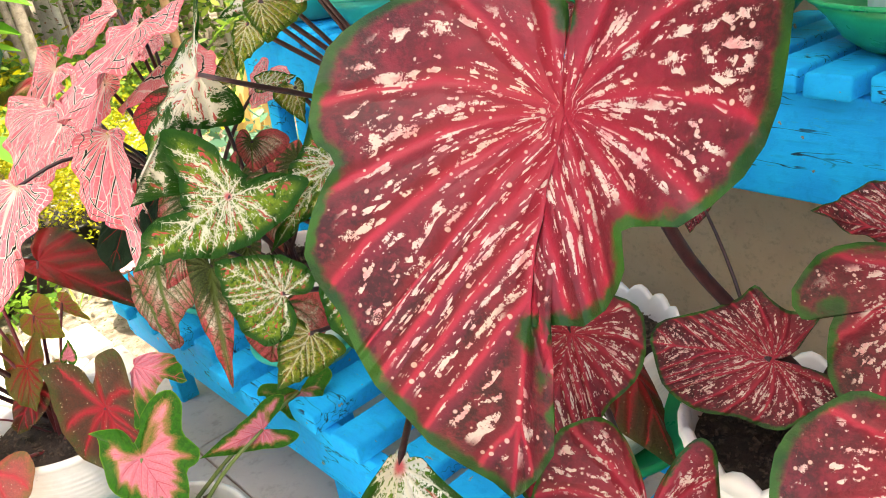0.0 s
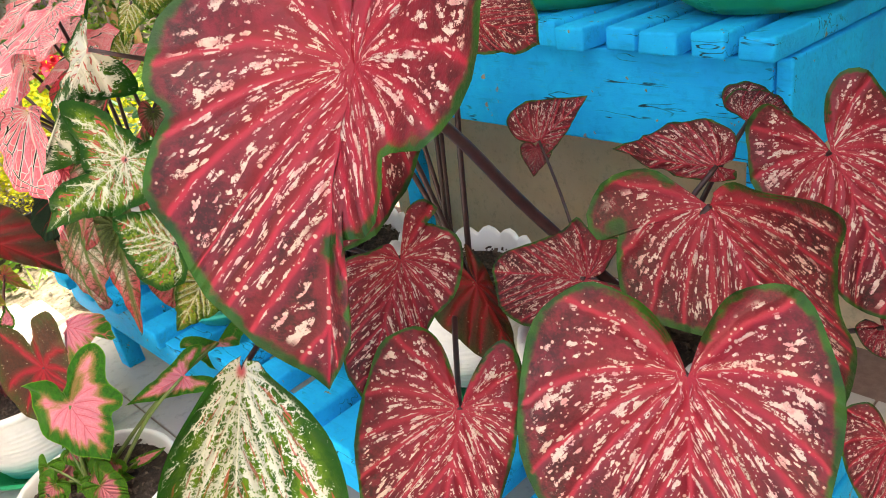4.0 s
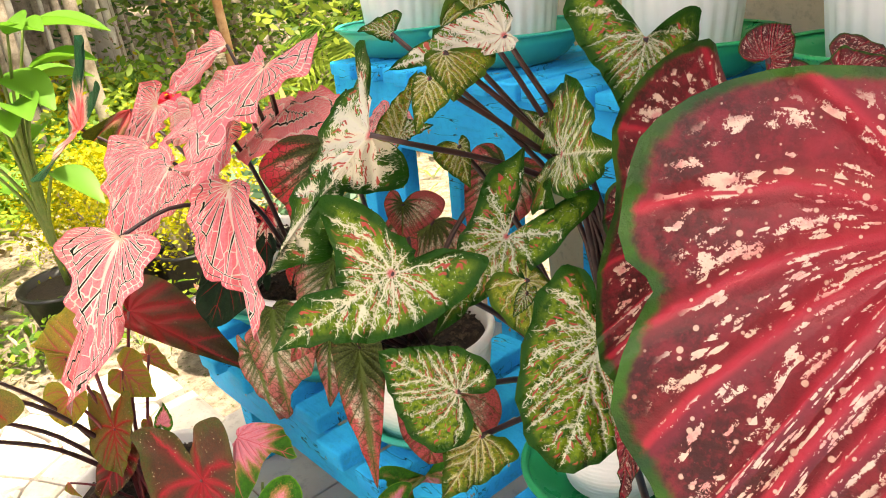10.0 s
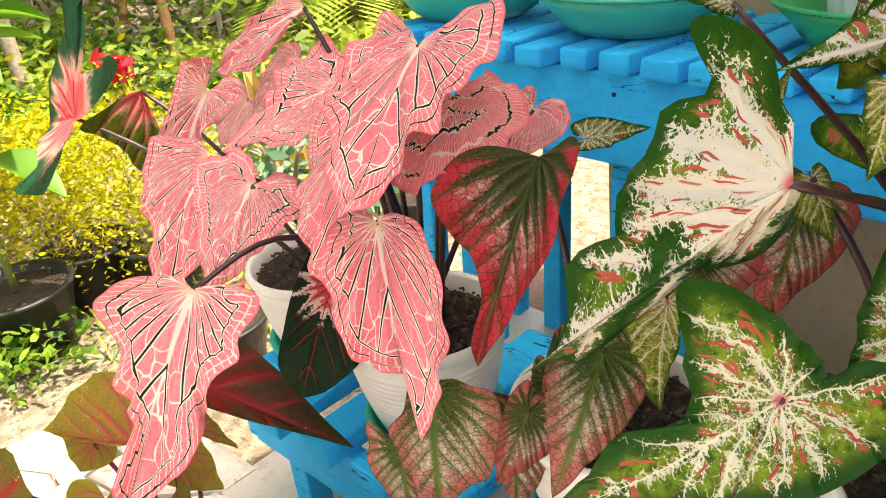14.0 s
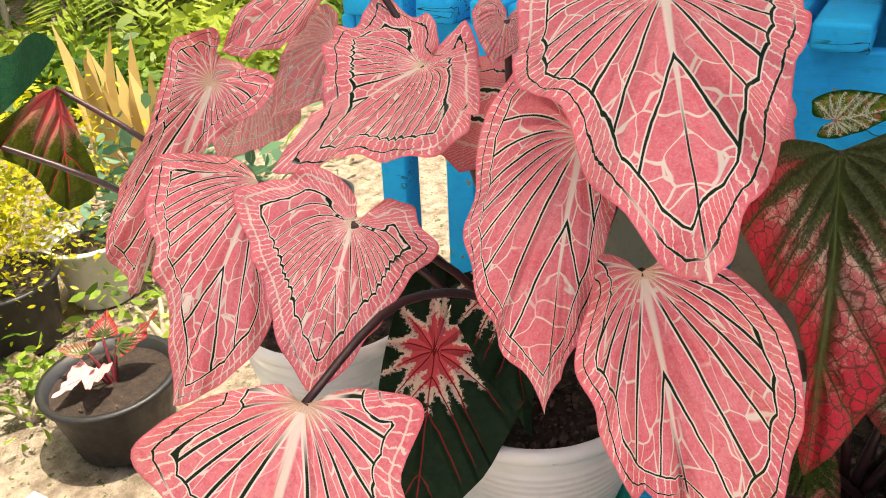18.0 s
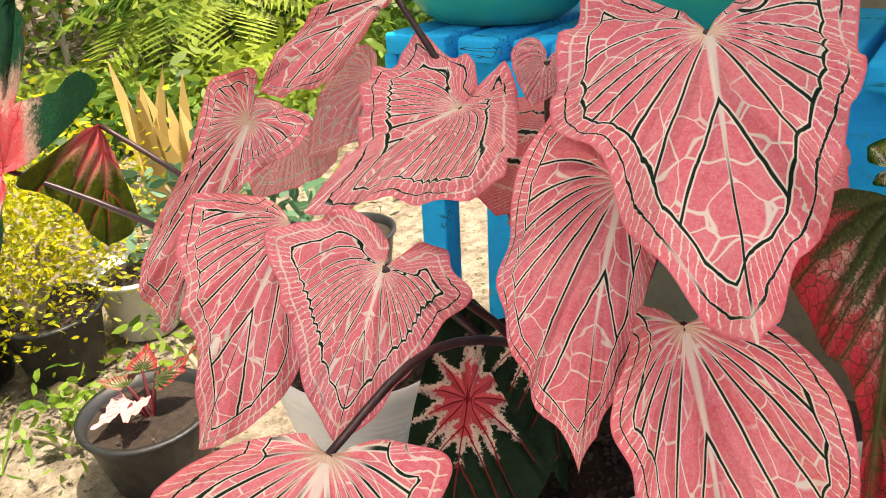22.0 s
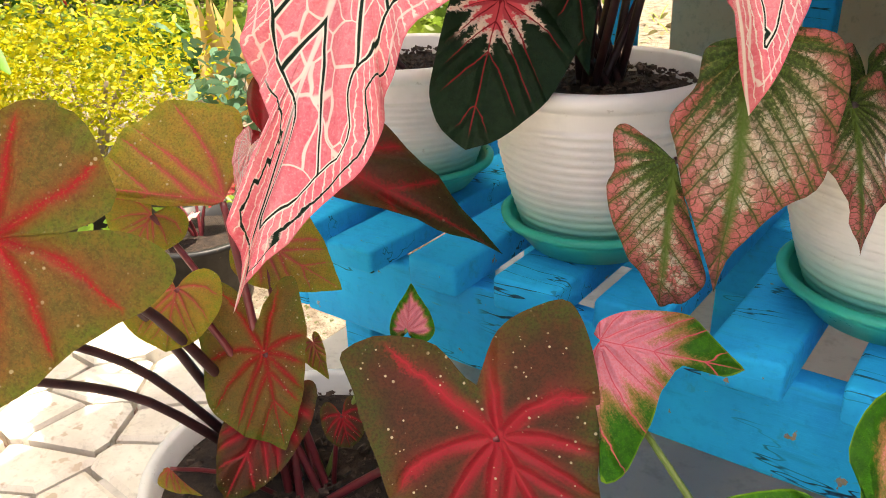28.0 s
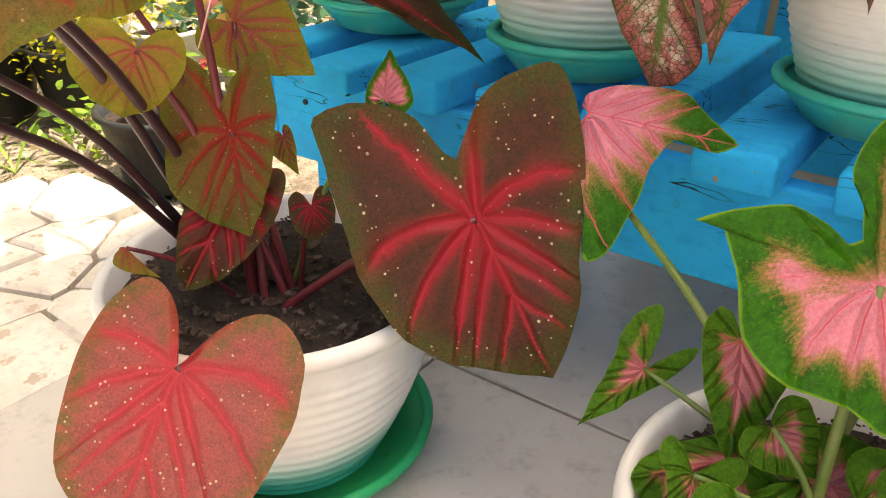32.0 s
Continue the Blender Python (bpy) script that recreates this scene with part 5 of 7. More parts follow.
# ---- garden ----
def blades(bm, at, count, length, width, rng, spread=1.0, lift=0.5, bend=0.5):
    """Narrow bent leaves that spring from a point."""
    at = Vector(at)
    for _ in range(count):
        a = rng.uniform(0, 6.283)
        out = Vector((math.cos(a), math.sin(a), 0))
        ln = length * rng.uniform(0.6, 1.1)
        wide = Vector((-out.y, out.x, 0)) * width
        prev = None
        for k in range(6):
            f = k / 5
            c = at + out * (ln * f * spread) + Vector((0, 0, ln * (lift * f * 2 - bend * f * f)))
            w = wide * (math.sin(math.pi * min(0.97, 0.15 + 0.85 * f)) * 0.5)
            pair = (bm.verts.new(c - w), bm.verts.new(c + w))
            if prev:
                bm.faces.new((prev[0], prev[1], pair[1], pair[0]))
            prev = pair


def tufts(bm, centre, size, count, leaf_size, rng):
    """Small leaves scattered through an uneven cloud."""
    c = Vector(centre)
    for _ in range(count):
        d = Vector((rng.gauss(0, 0.5), rng.gauss(0, 0.5), rng.gauss(0, 0.5)))
        p = c + Vector((d.x * size[0], d.y * size[1], d.z * size[2]))
        x = Vector((rng.uniform(-1, 1), rng.uniform(-1, 1), rng.uniform(-0.6, 0.6))).normalized()
        y = x.cross(Vector((rng.uniform(-1, 1), rng.uniform(-1, 1), rng.uniform(-1, 1)))).normalized()
        s = leaf_size * rng.uniform(0.6, 1.4)
        up = x.cross(y) * s * 0.18
        q = [p - x * s - up, p - x * s * 0.45 - y * s * 0.36, p + x * s * 0.35 - y * s * 0.36, p + x * s - up, p + x * s * 0.35 + y * s * 0.36, p - x * s * 0.45 + y * s * 0.36]
        bm.faces.new([bm.verts.new(v) for v in q])


def bush(name, at, size, count, leaf_size, material, label, seed, category="shrub"):
    rng = random.Random(seed)
    t = thing(name, at, label, category)
    bm = bmesh.new()
    for k in range(6):
        tufts(bm, (rng.gauss(0, 0.32) * size[0], rng.gauss(0, 0.32) * size[1], size[2] * rng.uniform(0.35, 0.9)), [s * 0.5 for s in size], count // 6, leaf_size, rng)
    part("crown", bm, material, t)
    for k in range(4):
        a = rng.uniform(0, 6.28)
        tube("branch", ((0, 0, 0), (0.1 * size[0] * math.cos(a), 0.1 * size[1] * math.sin(a), size[2] * 0.3), (0.3 * size[0] * math.cos(a), 0.3 * size[1] * math.sin(a), size[2] * 0.7)), 0.012, 0.004, BARK, t)
    return t


def small_pot(at, r, h, material, label):
    p = thing("garden_pot", at, label, "plant pot", "garden pots")
    lathe("pot_body", [(r * 0.72, 0), (r * 0.76, 0.004), (r, h * 0.93), (r * 1.07, h * 0.94), (r * 1.07, h), (r * 0.97, h), (r * 0.9, h * 0.8)], material, p, (0, 0, 0), 36)
    soil = lathe("soil", [(r * 0.93, h * 0.86), (r * 0.5, h * 0.9), (0.001, h * 0.9)], SOIL, p, (0, 0, 0), 24)
    chips(soil, r * 0.85, h * 0.87, random.Random(int(at[0] * 100)), 26)
    return p


GZ = FLOOR - 0.11
for x, y, r, h, mat, lab in (
    (-1.20, 0.03, 0.12, 0.15, BLACK, "black plastic pot with a small pale seedling on the gravel"),
    (-1.68, 0.16, 0.11, 0.17, BLACK, "black plastic pot on the gravel"),
    (-1.66, 0.38, 0.10, 0.17, OLD_WHITE, "weathered white plastic pot on the gravel"),
    (-1.52, 0.62, 0.10, 0.16, OLD_WHITE, "weathered white plastic pot on the gravel"),
    (-1.85, 0.02, 0.12, 0.17, BLACK, "black plastic pot on the gravel"),
    (-1.30, 0.80, 0.10, 0.15, BLACK, "black plastic pot on the gravel"),
    (-1.75, -0.22, 0.14, 0.18, BLACK, "black plastic pot with tall broad-leaved plants"),
    (-1.75, -0.66, 0.12, 0.18, BLACK, "black plastic pot on the gravel"),
):
    small_pot((x, y, GZ), r, h, mat, lab)
seedling = thing("seedling", (-1.20, 0.03, GZ + 0.13), "small seedling with pale pink leaves in a black pot", "seedling")
for k, (a, ln, up, kind) in enumerate(((4.5, 0.075, 0.0, "pale"), (5.3, 0.07, 0.02, "pale"), (3.4, 0.065, 0.015, "netpale"), (0.9, 0.085, 0.06, "netred"), (2.2, 0.06, 0.03, "netred"))):
    o = Vector((math.cos(a), math.sin(a), 0))
    w = Vector((-o.y, o.x, 0)) * 0.028
    b = Vector((-1.20, 0.03, GZ + 0.175 + 0.01 * k)) + o * 0.03
    leaf(seedling, kind, b, b + o * ln + Vector((0, 0, up - 0.01)), b + o * ln * 0.4 + w + Vector((0, 0, 0.014)), b + o * ln * 0.4 - w + Vector((0, 0, 0.010)), "lance", 0.3, rows=8)
    stalk(seedling, b, (-1.20 + 0.004 * k, 0.03, GZ + 0.12), REDSTALK, 0.003)


def broad_plant(at, count, height, seed, label, length=0.22, material=None):
    rng = random.Random(seed)
    t = thing("broad_leaved_plant", at, label, "plant")
    for k in range(count):
        a, h = rng.uniform(0, 6.283), height * rng.uniform(0.45, 1.0)
        o = Vector((math.cos(a), math.sin(a), 0))
        b = o * rng.uniform(0.03, 0.12) + Vector((0, 0, h))
        ln = length * rng.uniform(0.7, 1.1)
        d = (o + Vector((0, 0, rng.uniform(-0.3, 0.7)))).normalized()
        s = Vector((-o.y, o.x, 0)) * ln * 0.30
        verts, faces = [], []
        for i in range(9):
            f = i / 8
            w = math.sin(math.pi * min(0.985, 0.06 + 0.94 * f)) ** 0.8
            c = b + d * (ln * f) - Vector((0, 0, ln * 0.45 * f * f))
            verts += [c - s * w + Vector((0, 0, 0.02 * w)), c - Vector((0, 0, 0.012 * w)), c + s * w + Vector((0, 0, 0.02 * w))]
        for i in range(8):
            faces += [(3 * i, 3 * i + 1, 3 * i + 4, 3 * i + 3), (3 * i + 1, 3 * i + 2, 3 * i + 5, 3 * i + 4)]
        grid_mesh("leaf", verts, faces, material or BROADLEAF, t)
        tube("leaf_stalk", ((0, 0, 0), o * 0.02 + Vector((0, 0, h * 0.6)), b), 0.008, 0.004, GREENSTALK, t, 6)
    return t


broad_plant((-1.75, -0.22, GZ + 0.15), 16, 0.85, 3, "broad-leaved green potted plant at the garden's edge")
broad_plant((-1.75, -0.66, GZ + 0.15), 10, 0.6, 4, "broad-leaved green potted plant at the garden's edge")
broad_plant((-2.2, -0.45, GZ), 14, 1.15, 5, "tall broad-leaved green plant in the sun", 0.34)
bush("golden_shrub", (-1.70, 0.14, GZ + 0.13), (0.34, 0.34, 0.34), 4200, 0.008, LIME, "bright yellow fine-leaved shrub in a black pot", 11)
bush("golden_shrub", (-1.95, -0.02, GZ + 0.13), (0.34, 0.34, 0.36), 4200, 0.008, LIME, "bright yellow fine-leaved shrub in a black pot", 12)
bush("golden_shrub", (-2.3, 0.10, GZ), (0.5, 0.5, 0.42), 2400, 0.016, LIME, "bright yellow fine-leaved shrub", 13)
bush("rose_bush", (-1.58, 0.55, GZ + 0.12), (0.26, 0.26, 0.30), 260, 0.026, GREYGREEN, "blue-green rose bush with sparse rounded leaves", 14)
bush("rose_bush", (-1.50, 0.74, GZ), (0.26, 0.26, 0.24), 240, 0.026, GREYGREEN, "blue-green rose bush with sparse rounded leaves", 15)
bush("low_herb", (-1.42, -0.02, GZ), (0.20, 0.20, 0.10), 150, 0.017, BUSH, "low green herb among the gravel", 16, "herb")
bush("low_herb", (-1.35, 0.28, GZ), (0.24, 0.24, 0.12), 220, 0.017, BUSH, "low green herb among the gravel", 17, "herb")
bush("low_herb", (-1.62, -0.40, GZ), (0.3, 0.3, 0.14), 380, 0.018, BUSH, "low green herb among the gravel", 18, "herb")
for k, (x, y, sx, sz, mt) in enumerate(((-3.5, 0.3, 0.9, 0.35, BUSH), (-3.2, 1.4, 0.9, 0.26, DEEP), (-2.7, 2.1, 0.9, 0.3, DEEP), (-3.6, 2.5, 1.2, 1.0, DEEP), (-4.2, 1.0, 1.0, 0.6, BUSH), (-3.9, -0.5, 1.0, 0.5, BUSH), (-3.4, -1.3, 1.0, 0.5, LIME), (-4.6, 3.2, 1.4, 1.3, BUSH), (-2.4, 2.9, 1.0, 0.5, DEEP), (-5.0, 0.2, 1.4, 0.7, LIME), (-5.2, -1.4, 1.6, 0.7, LIME), (-5.4, 2.4, 1.6, 1.4, DEEP))):
    bush("garden_shrub", (x, y, GZ - 0.03), (sx, sx, sz * (0.55 if y < 1.2 else 0.85)), 2600, 0.034, mt, "sunlit leafy shrub in the garden", 30 + k)


def sword_clump(at, seed, n=9, h=0.5):
    rng = random.Random(seed)
    t = thing("sword_plant", at, "clump of upright yellow-striped sword leaves", "plant")
    for k in range(n):
        bm = bmesh.new()
        a = rng.uniform(0, 6.28)
        o = Vector((math.cos(a), math.sin(a), 0))
        hh = h * rng.uniform(0.6, 1.1)
        prev = None
        for i in range(6):
            f = i / 5
            c = o * (0.03 + 0.10 * f * f) + Vector((0, 0, hh * f))
            w = Vector((-o.y, o.x, 0)) * 0.030 * (1 - f ** 3)
            pair = (bm.verts.new(c - w), bm.verts.new(c + w))
            if prev:
                bm.faces.new((prev[0], prev[1], pair[1], pair[0]))
            prev = pair
        part("leaf", bm, SWORD, t)
    return t


for k, (x, y) in enumerate(((-2.23, 0.93), (-2.17, 1.00), (-2.34, 0.99), (-2.08, 1.01))):
    sword_clump((x, y, GZ - 0.02), 60 + k, 5, 0.46)
flower = thing("red_flower", (-2.25, 0.42, GZ), "single red rose on a thin stem", "flower")
tube("stem", ((0, 0, 0), (0.02, 0.01, 0.25), (0, 0, 0.5)), 0.005, 0.004, GREENSTALK, flower)
bm = bmesh.new()
tufts(bm, (0, 0, 0.52), (0.05, 0.05, 0.045), 60, 0.03, random.Random(2))
part("bloom", bm, PETAL, flower)


def tree(at, h, r, seed, mat, crown=True):
    rng = random.Random(seed)
    t = thing("tree", at, "slender garden tree with a bare trunk and light crown", "tree", "trees behind the garden")
    lean = Vector((rng.uniform(-0.25, 0.25), rng.uniform(-0.25, 0.25), 0))
    tube("trunk", ((0, 0, -0.1), lean * 0.3 + Vector((0, 0, h * 0.35)), lean * 0.6 + Vector((0, 0, h * 0.7)), lean + Vector((0, 0, h))), r, r * 0.55, mat, t, 10)
    for k in range(3):
        a = rng.uniform(0, 6.28)
        z = h * rng.uniform(0.45, 0.9)
        tube("limb", (lean * z / h + Vector((0, 0, z)), Vector((0.4 * math.cos(a), 0.4 * math.sin(a), z + 0.35)), Vector((0.9 * math.cos(a), 0.9 * math.sin(a), z + 0.6))), r * 0.35, r * 0.12, mat, t, 6)
    if crown:
        bm = bmesh.new()
        for k in range(7):
            tufts(bm, (rng.gauss(0, 0.6), rng.gauss(0, 0.6), h * rng.uniform(0.75, 1.15)), (0.7, 0.7, 0.5), 130, 0.10, rng)
        part("crown", bm, BUSH if seed % 2 else DEEP, t)
    return t


rng = random.Random(77)
for k in range(60):
    x = (-4.9 if k < 34 else -6.2) - rng.random() * 3.2
    y = -5.0 + 11.5 * (k + rng.uniform(-0.4, 0.4)) / 60
    tree((x, y, GZ - 0.05), rng.uniform(4.0, 6.5), rng.uniform(0.05, 0.12), 100 + k, PALEBARK if k % 3 == 0 else BARK)


for k in range(16):
    tree((-3.7 - rng.random() * 1.3, -2.6 + 3.6 * (k + rng.uniform(-0.4, 0.4)) / 16, GZ - 0.05), rng.uniform(4.5, 6.0), rng.uniform(0.025, 0.06), 300 + k, PALEBARK if k % 2 == 0 else BARK)


RUST = grainy("orange_brown_bark", (0.30, 0.13, 0.05), (0.50, 0.30, 0.16), 8.0, 0.9, 0.5, 0.01)
for k in range(30):
    tree((-3.6 - rng.random() * 2.4, -0.3 + 3.6 * (k + rng.uniform(-0.4, 0.4)) / 30, GZ - 0.05), rng.uniform(4.5, 6.0), rng.uniform(0.016, 0.045), 400 + k, (RUST, PALEBARK, BARK)[k % 3], k % 5 == 0)


def palm(at, seed, n=11, ln=1.0, h=0.9):
    rng = random.Random(seed)
    t = thing("fan_palm", at, "low garden palm with drooping green fronds", "palm")
    for k in range(n):
        bm = bmesh.new()
        a = rng.uniform(0, 6.28)
        o = Vector((math.cos(a), math.sin(a), 0))
        base = Vector((0, 0, h * rng.uniform(0.7, 1.0)))
        for i in range(24):
            f = i / 23
            c = base + o * (ln * f) + Vector((0, 0, ln * (0.55 * f - 0.75 * f * f)))
            for s in (-1, 1):
                d = (Vector((-o.y, o.x, 0)) * s + o * 0.5 - Vector((0, 0, 0.35))).normalized()
                l = ln * 0.38 * math.sin(math.pi * (0.08 + 0.86 * f))
                q = o * 0.014
                vs = [c - q, c + d * l * 0.5 - q + Vector((0, 0, 0.01)), c + d * l, c + d * l * 0.5 + q]
                bm.faces.new([bm.verts.new(v) for v in vs])
        part("frond", bm, DEEP if k % 3 else BUSH, t)
    tube("trunk", ((0, 0, -0.05), (0.01, 0, h * 0.5), (0, 0, h)), 0.07, 0.05, BARK, t)
    return t


palm((-3.4, 2.35, GZ), 1, 11, 0.8, 0.45)
palm((-4.2, 3.3, GZ), 2, 13, 1.1, 0.8)
palm((-3.4, 3.3, GZ), 3, 12, 1.0, 0.6)
palm((-5.0, 4.6, GZ), 5, 13, 1.5, 1.2)

# leaf litter and weeds on the gravel
rng = random.Random(9)
bm = bmesh.new()
for _ in range(2600):
    x, y = rng.uniform(-4.2, -1.46), rng.uniform(-2.2, 3.4)
    tufts(bm, (x, y, GZ + 0.012), (0.03, 0.03, 0.008), 1, rng.uniform(0.012, 0.035), rng)
tagged(part("leaf_litter", bm, STRAW), "dry leaf litter scattered over the gravel", "leaf litter", kind="stuff")
bm = bmesh.new()
for _ in range(420):
    x, y = rng.uniform(-4.2, -1.46), rng.uniform(-2.2, 3.4)
    blades(bm, (x, y, GZ - 0.01), 4, rng.uniform(0.05, 0.14), 0.007, rng)
tagged(part("weeds", bm, BUSH), "thin green weeds in the gravel", "weeds", kind="stuff")
bm = bmesh.new()
for k in range(30):
    a = radians(95 + k * 5.5)
    tufts(bm, (-2 + 13 * math.cos(a), 13 * math.sin(a), 2.0), (1.2, 1.2, 2.6), 420, 0.30, rng)
tagged(part("far_wood", bm, DEEP), "dense green wood behind the garden", "wood", kind="stuff")

# ---- caladiums ----
def plant(name, at, label):
    return thing(name, at, label, "plant"), Vector(at)


SPOT, SPOT_ROOT = plant("caladium", (0.525, -0.050, SOIL_Z - 0.03), "crimson caladium with pale pink flecks and green margins")
SPOTB, SPOTB_ROOT = plant("caladium", (0.790, -0.075, SOIL_Z - 0.03), "crimson caladium with pale pink flecks and green margins")
VARI, VARI_ROOT = plant("caladium", (0.300, -0.070, SOIL_Z - 0.03), "green caladium with cream veins and red spots")
ROSE, ROSE_ROOT = plant("caladium", (0.020, -0.150, SOIL_Z - 0.02), "rose caladium with a net of dark green veins")
PINK, PINK_ROOT = plant("caladium", (-0.262, -0.140, SOIL_Z), "pink caladium with black and white veins")
DARK, DARK_ROOT = plant("caladium", (-0.270, -0.125, SOIL_Z - 0.02), "blackish green caladium with a pink star on the blade")
EDGE, EDGE_ROOT = plant("caladium", (-0.520, -0.110, SOIL_Z - 0.03), "dark green caladium with bright pink hearts")
BRONZE, BRONZE_ROOT = plant("caladium", (-0.355, -0.475, FLOOR + 0.15), "bronze-brown caladium with red veins and pale specks")
HEART, HEART_ROOT = plant("caladium", (0.076, -0.480, FLOOR + 0.166), "green caladium with ragged pink hearts")

# crimson spotted caladiums
leaf(SPOT, "spot", (0.680, -0.257, 0.546), (0.696, -0.345, 0.437), (0.635, -0.292, 0.552), (0.728, -0.220, 0.533), shape=('glove_l', 'glove_r'), lobe=1.0, bow=0.03, ripple=0.015)
stalk(SPOT, (0.678, -0.258, 0.547), SPOT_ROOT + Vector((-0.013, 0.012, 0)))
leaf(SPOTB, "spot", (0.927, -0.111, 0.587), (1.042, -0.126, 0.421), (0.836, -0.122, 0.473), (0.975, 0.052, 0.502), shape=('shoulder_l', 'shoulder_r'), lobe=1.0, bow=0.03, ripple=0.015)
stalk(SPOTB, (0.927, -0.111, 0.587), SPOTB_ROOT + Vector((0.002, -0.018, 0)))
leaf(SPOTB, "spot", (0.984, -0.247, 0.519), (1.022, -0.311, 0.338), (0.898, -0.340, 0.494), (1.098, -0.248, 0.488), shape='broad', lobe=1.0, bow=0.06)
stalk(SPOTB, (0.984, -0.247, 0.519), SPOTB_ROOT + Vector((0.011, 0.014, 0)))
leaf(SPOT, "spot", (0.787, -0.308, 0.443), (0.808, -0.407, 0.294), (0.726, -0.396, 0.415), (0.820, -0.255, 0.451), shape='broad', bow=0.05)
stalk(SPOT, (0.787, -0.308, 0.443), SPOT_ROOT + Vector((-0.018, -0.003, 0)))
leaf(SPOTB, "spot", (0.934, 0.112, 0.549), (1.019, 0.089, 0.384), (0.882, 0.043, 0.556), (0.988, 0.181, 0.542), shape='broad', bow=0.05)
stalk(SPOTB, (0.934, 0.112, 0.549), SPOTB_ROOT + Vector((0.015, -0.010, 0)))
leaf(SPOT, "spot", (0.774, -0.097, 0.465), (0.660, -0.119, 0.453), (0.731, -0.046, 0.503), (0.810, -0.145, 0.434), shape=('turtle_l', 'turtle_r'), lobe=1.0, bow=0.03, ripple=0.015)
stalk(SPOT, (0.773, -0.098, 0.465), SPOT_ROOT + Vector((-0.005, 0.017, 0)))
leaf(SPOTB, "spot", (0.845, 0.047, 0.546), (0.777, -0.035, 0.590), (0.819, 0.015, 0.545), (0.843, 0.126, 0.560), shape='lance', bow=0.08)
stalk(SPOTB, (0.845, 0.047, 0.546), SPOTB_ROOT + Vector((-0.008, -0.016, 0)))
leaf(SPOTB, "spot", (0.816, 0.171, 0.547), (0.851, 0.211, 0.543), (0.754, 0.156, 0.577), (0.794, 0.221, 0.576), shape='broad', bow=0.05)
stalk(SPOTB, (0.816, 0.171, 0.547), SPOTB_ROOT + Vector((0.017, 0.006, 0)))
leaf(SPOTB, "spot", (0.622, 0.028, 0.551), (0.651, 0.093, 0.589), (0.602, 0.046, 0.604), (0.635, 0.032, 0.537), shape='lance', bow=0.03)
stalk(SPOTB, (0.622, 0.028, 0.551), SPOTB_ROOT + Vector((-0.017, 0.007, 0)), r=0.002)
leaf(SPOTB, "spot", (0.622, 0.021, 0.543), (0.627, 0.004, 0.514), (0.608, 0.007, 0.546), (0.636, 0.033, 0.537), shape='lance', bow=0.03)
leaf(SPOT, "maroon", (0.623, -0.114, 0.425), (0.694, -0.130, 0.317), (0.617, -0.171, 0.372), (0.656, -0.096, 0.357), shape='heart', bow=0.03)
stalk(SPOT, (0.605, -0.122, 0.434), SPOT_ROOT + Vector((0.008, -0.016, 0)), r=0.003)
leaf(SPOTB, "spot", (1.073, -0.077, 0.375), (1.095, -0.116, 0.294), (1.049, -0.125, 0.358), (1.102, -0.045, 0.364), shape='heart', bow=0.05)
stalk(SPOTB, (1.073, -0.077, 0.375), SPOTB_ROOT + Vector((0.005, 0.017, 0)))
leaf(SPOTB, "spot", (1.000, 0.101, 0.364), (1.033, 0.109, 0.319), (0.991, 0.077, 0.350), (1.013, 0.126, 0.372), shape='heart')
stalk(SPOTB, (1.000, 0.101, 0.364), SPOTB_ROOT + Vector((-0.016, -0.009, 0)))
leaf(SPOT, "spot", (0.678, -0.127, 0.745), (0.735, -0.078, 0.707), (0.703, -0.124, 0.704), (0.693, -0.032, 0.768), shape='broad', bow=0.05)
stalk(SPOT, (0.678, -0.127, 0.745), SPOT_ROOT + Vector((0.018, -0.004, 0)))
leaf(SPOT, "spot", (0.514, -0.105, 0.786), (0.520, -0.082, 0.808), (0.496, -0.120, 0.798), (0.529, -0.084, 0.786), shape='broad', bow=0.08)
stalk(SPOT, (0.514, -0.105, 0.786), SPOT_ROOT + Vector((-0.010, 0.015, 0)), r=0.003)
leaf(SPOT, "spot", (0.549, -0.043, 0.757), (0.581, -0.014, 0.736), (0.525, -0.049, 0.793), (0.568, 0.023, 0.763), shape='broad', bow=0.08)
stalk(SPOT, (0.549, -0.043, 0.757), SPOT_ROOT + Vector((-0.002, -0.018, 0)), r=0.003)
leaf(SPOT, "spot", (0.389, -0.059, 0.612), (0.402, -0.098, 0.537), (0.334, -0.108, 0.607), (0.433, -0.040, 0.585), shape='broad', bow=0.03)
stalk(SPOT, (0.389, -0.059, 0.612), SPOT_ROOT + Vector((0.014, 0.012, 0)))
leaf(SPOT, "spot", (0.484, 0.029, 0.744), (0.491, 0.018, 0.719), (0.455, -0.001, 0.753), (0.518, 0.064, 0.736), shape='broad')
stalk(SPOT, (0.484, 0.029, 0.744), SPOT_ROOT + Vector((-0.018, 0.001, 0)), r=0.003)
leaf(SPOT, "spot", (0.537, -0.330, 0.567), (0.545, -0.355, 0.514), (0.534, -0.342, 0.556), (0.542, -0.315, 0.527), shape='lance')
stalk(SPOT, (0.537, -0.330, 0.567), SPOT_ROOT + Vector((0.013, -0.013, 0)), r=0.003)
leaf(SPOT, "spot", (0.726, -0.292, 0.752), (0.750, -0.411, 0.518), (0.605, -0.407, 0.771), (0.879, -0.294, 0.787), shape=('slab', 'waist'), lobe=1.0, bow=0.05, ripple=0.012)
stalk(SPOT, (0.726, -0.292, 0.752), (0.790, -0.005, SOIL_Z - 0.015), r=0.0062, via=((0.699, -0.082, 0.519), (0.715, -0.195, 0.660)))
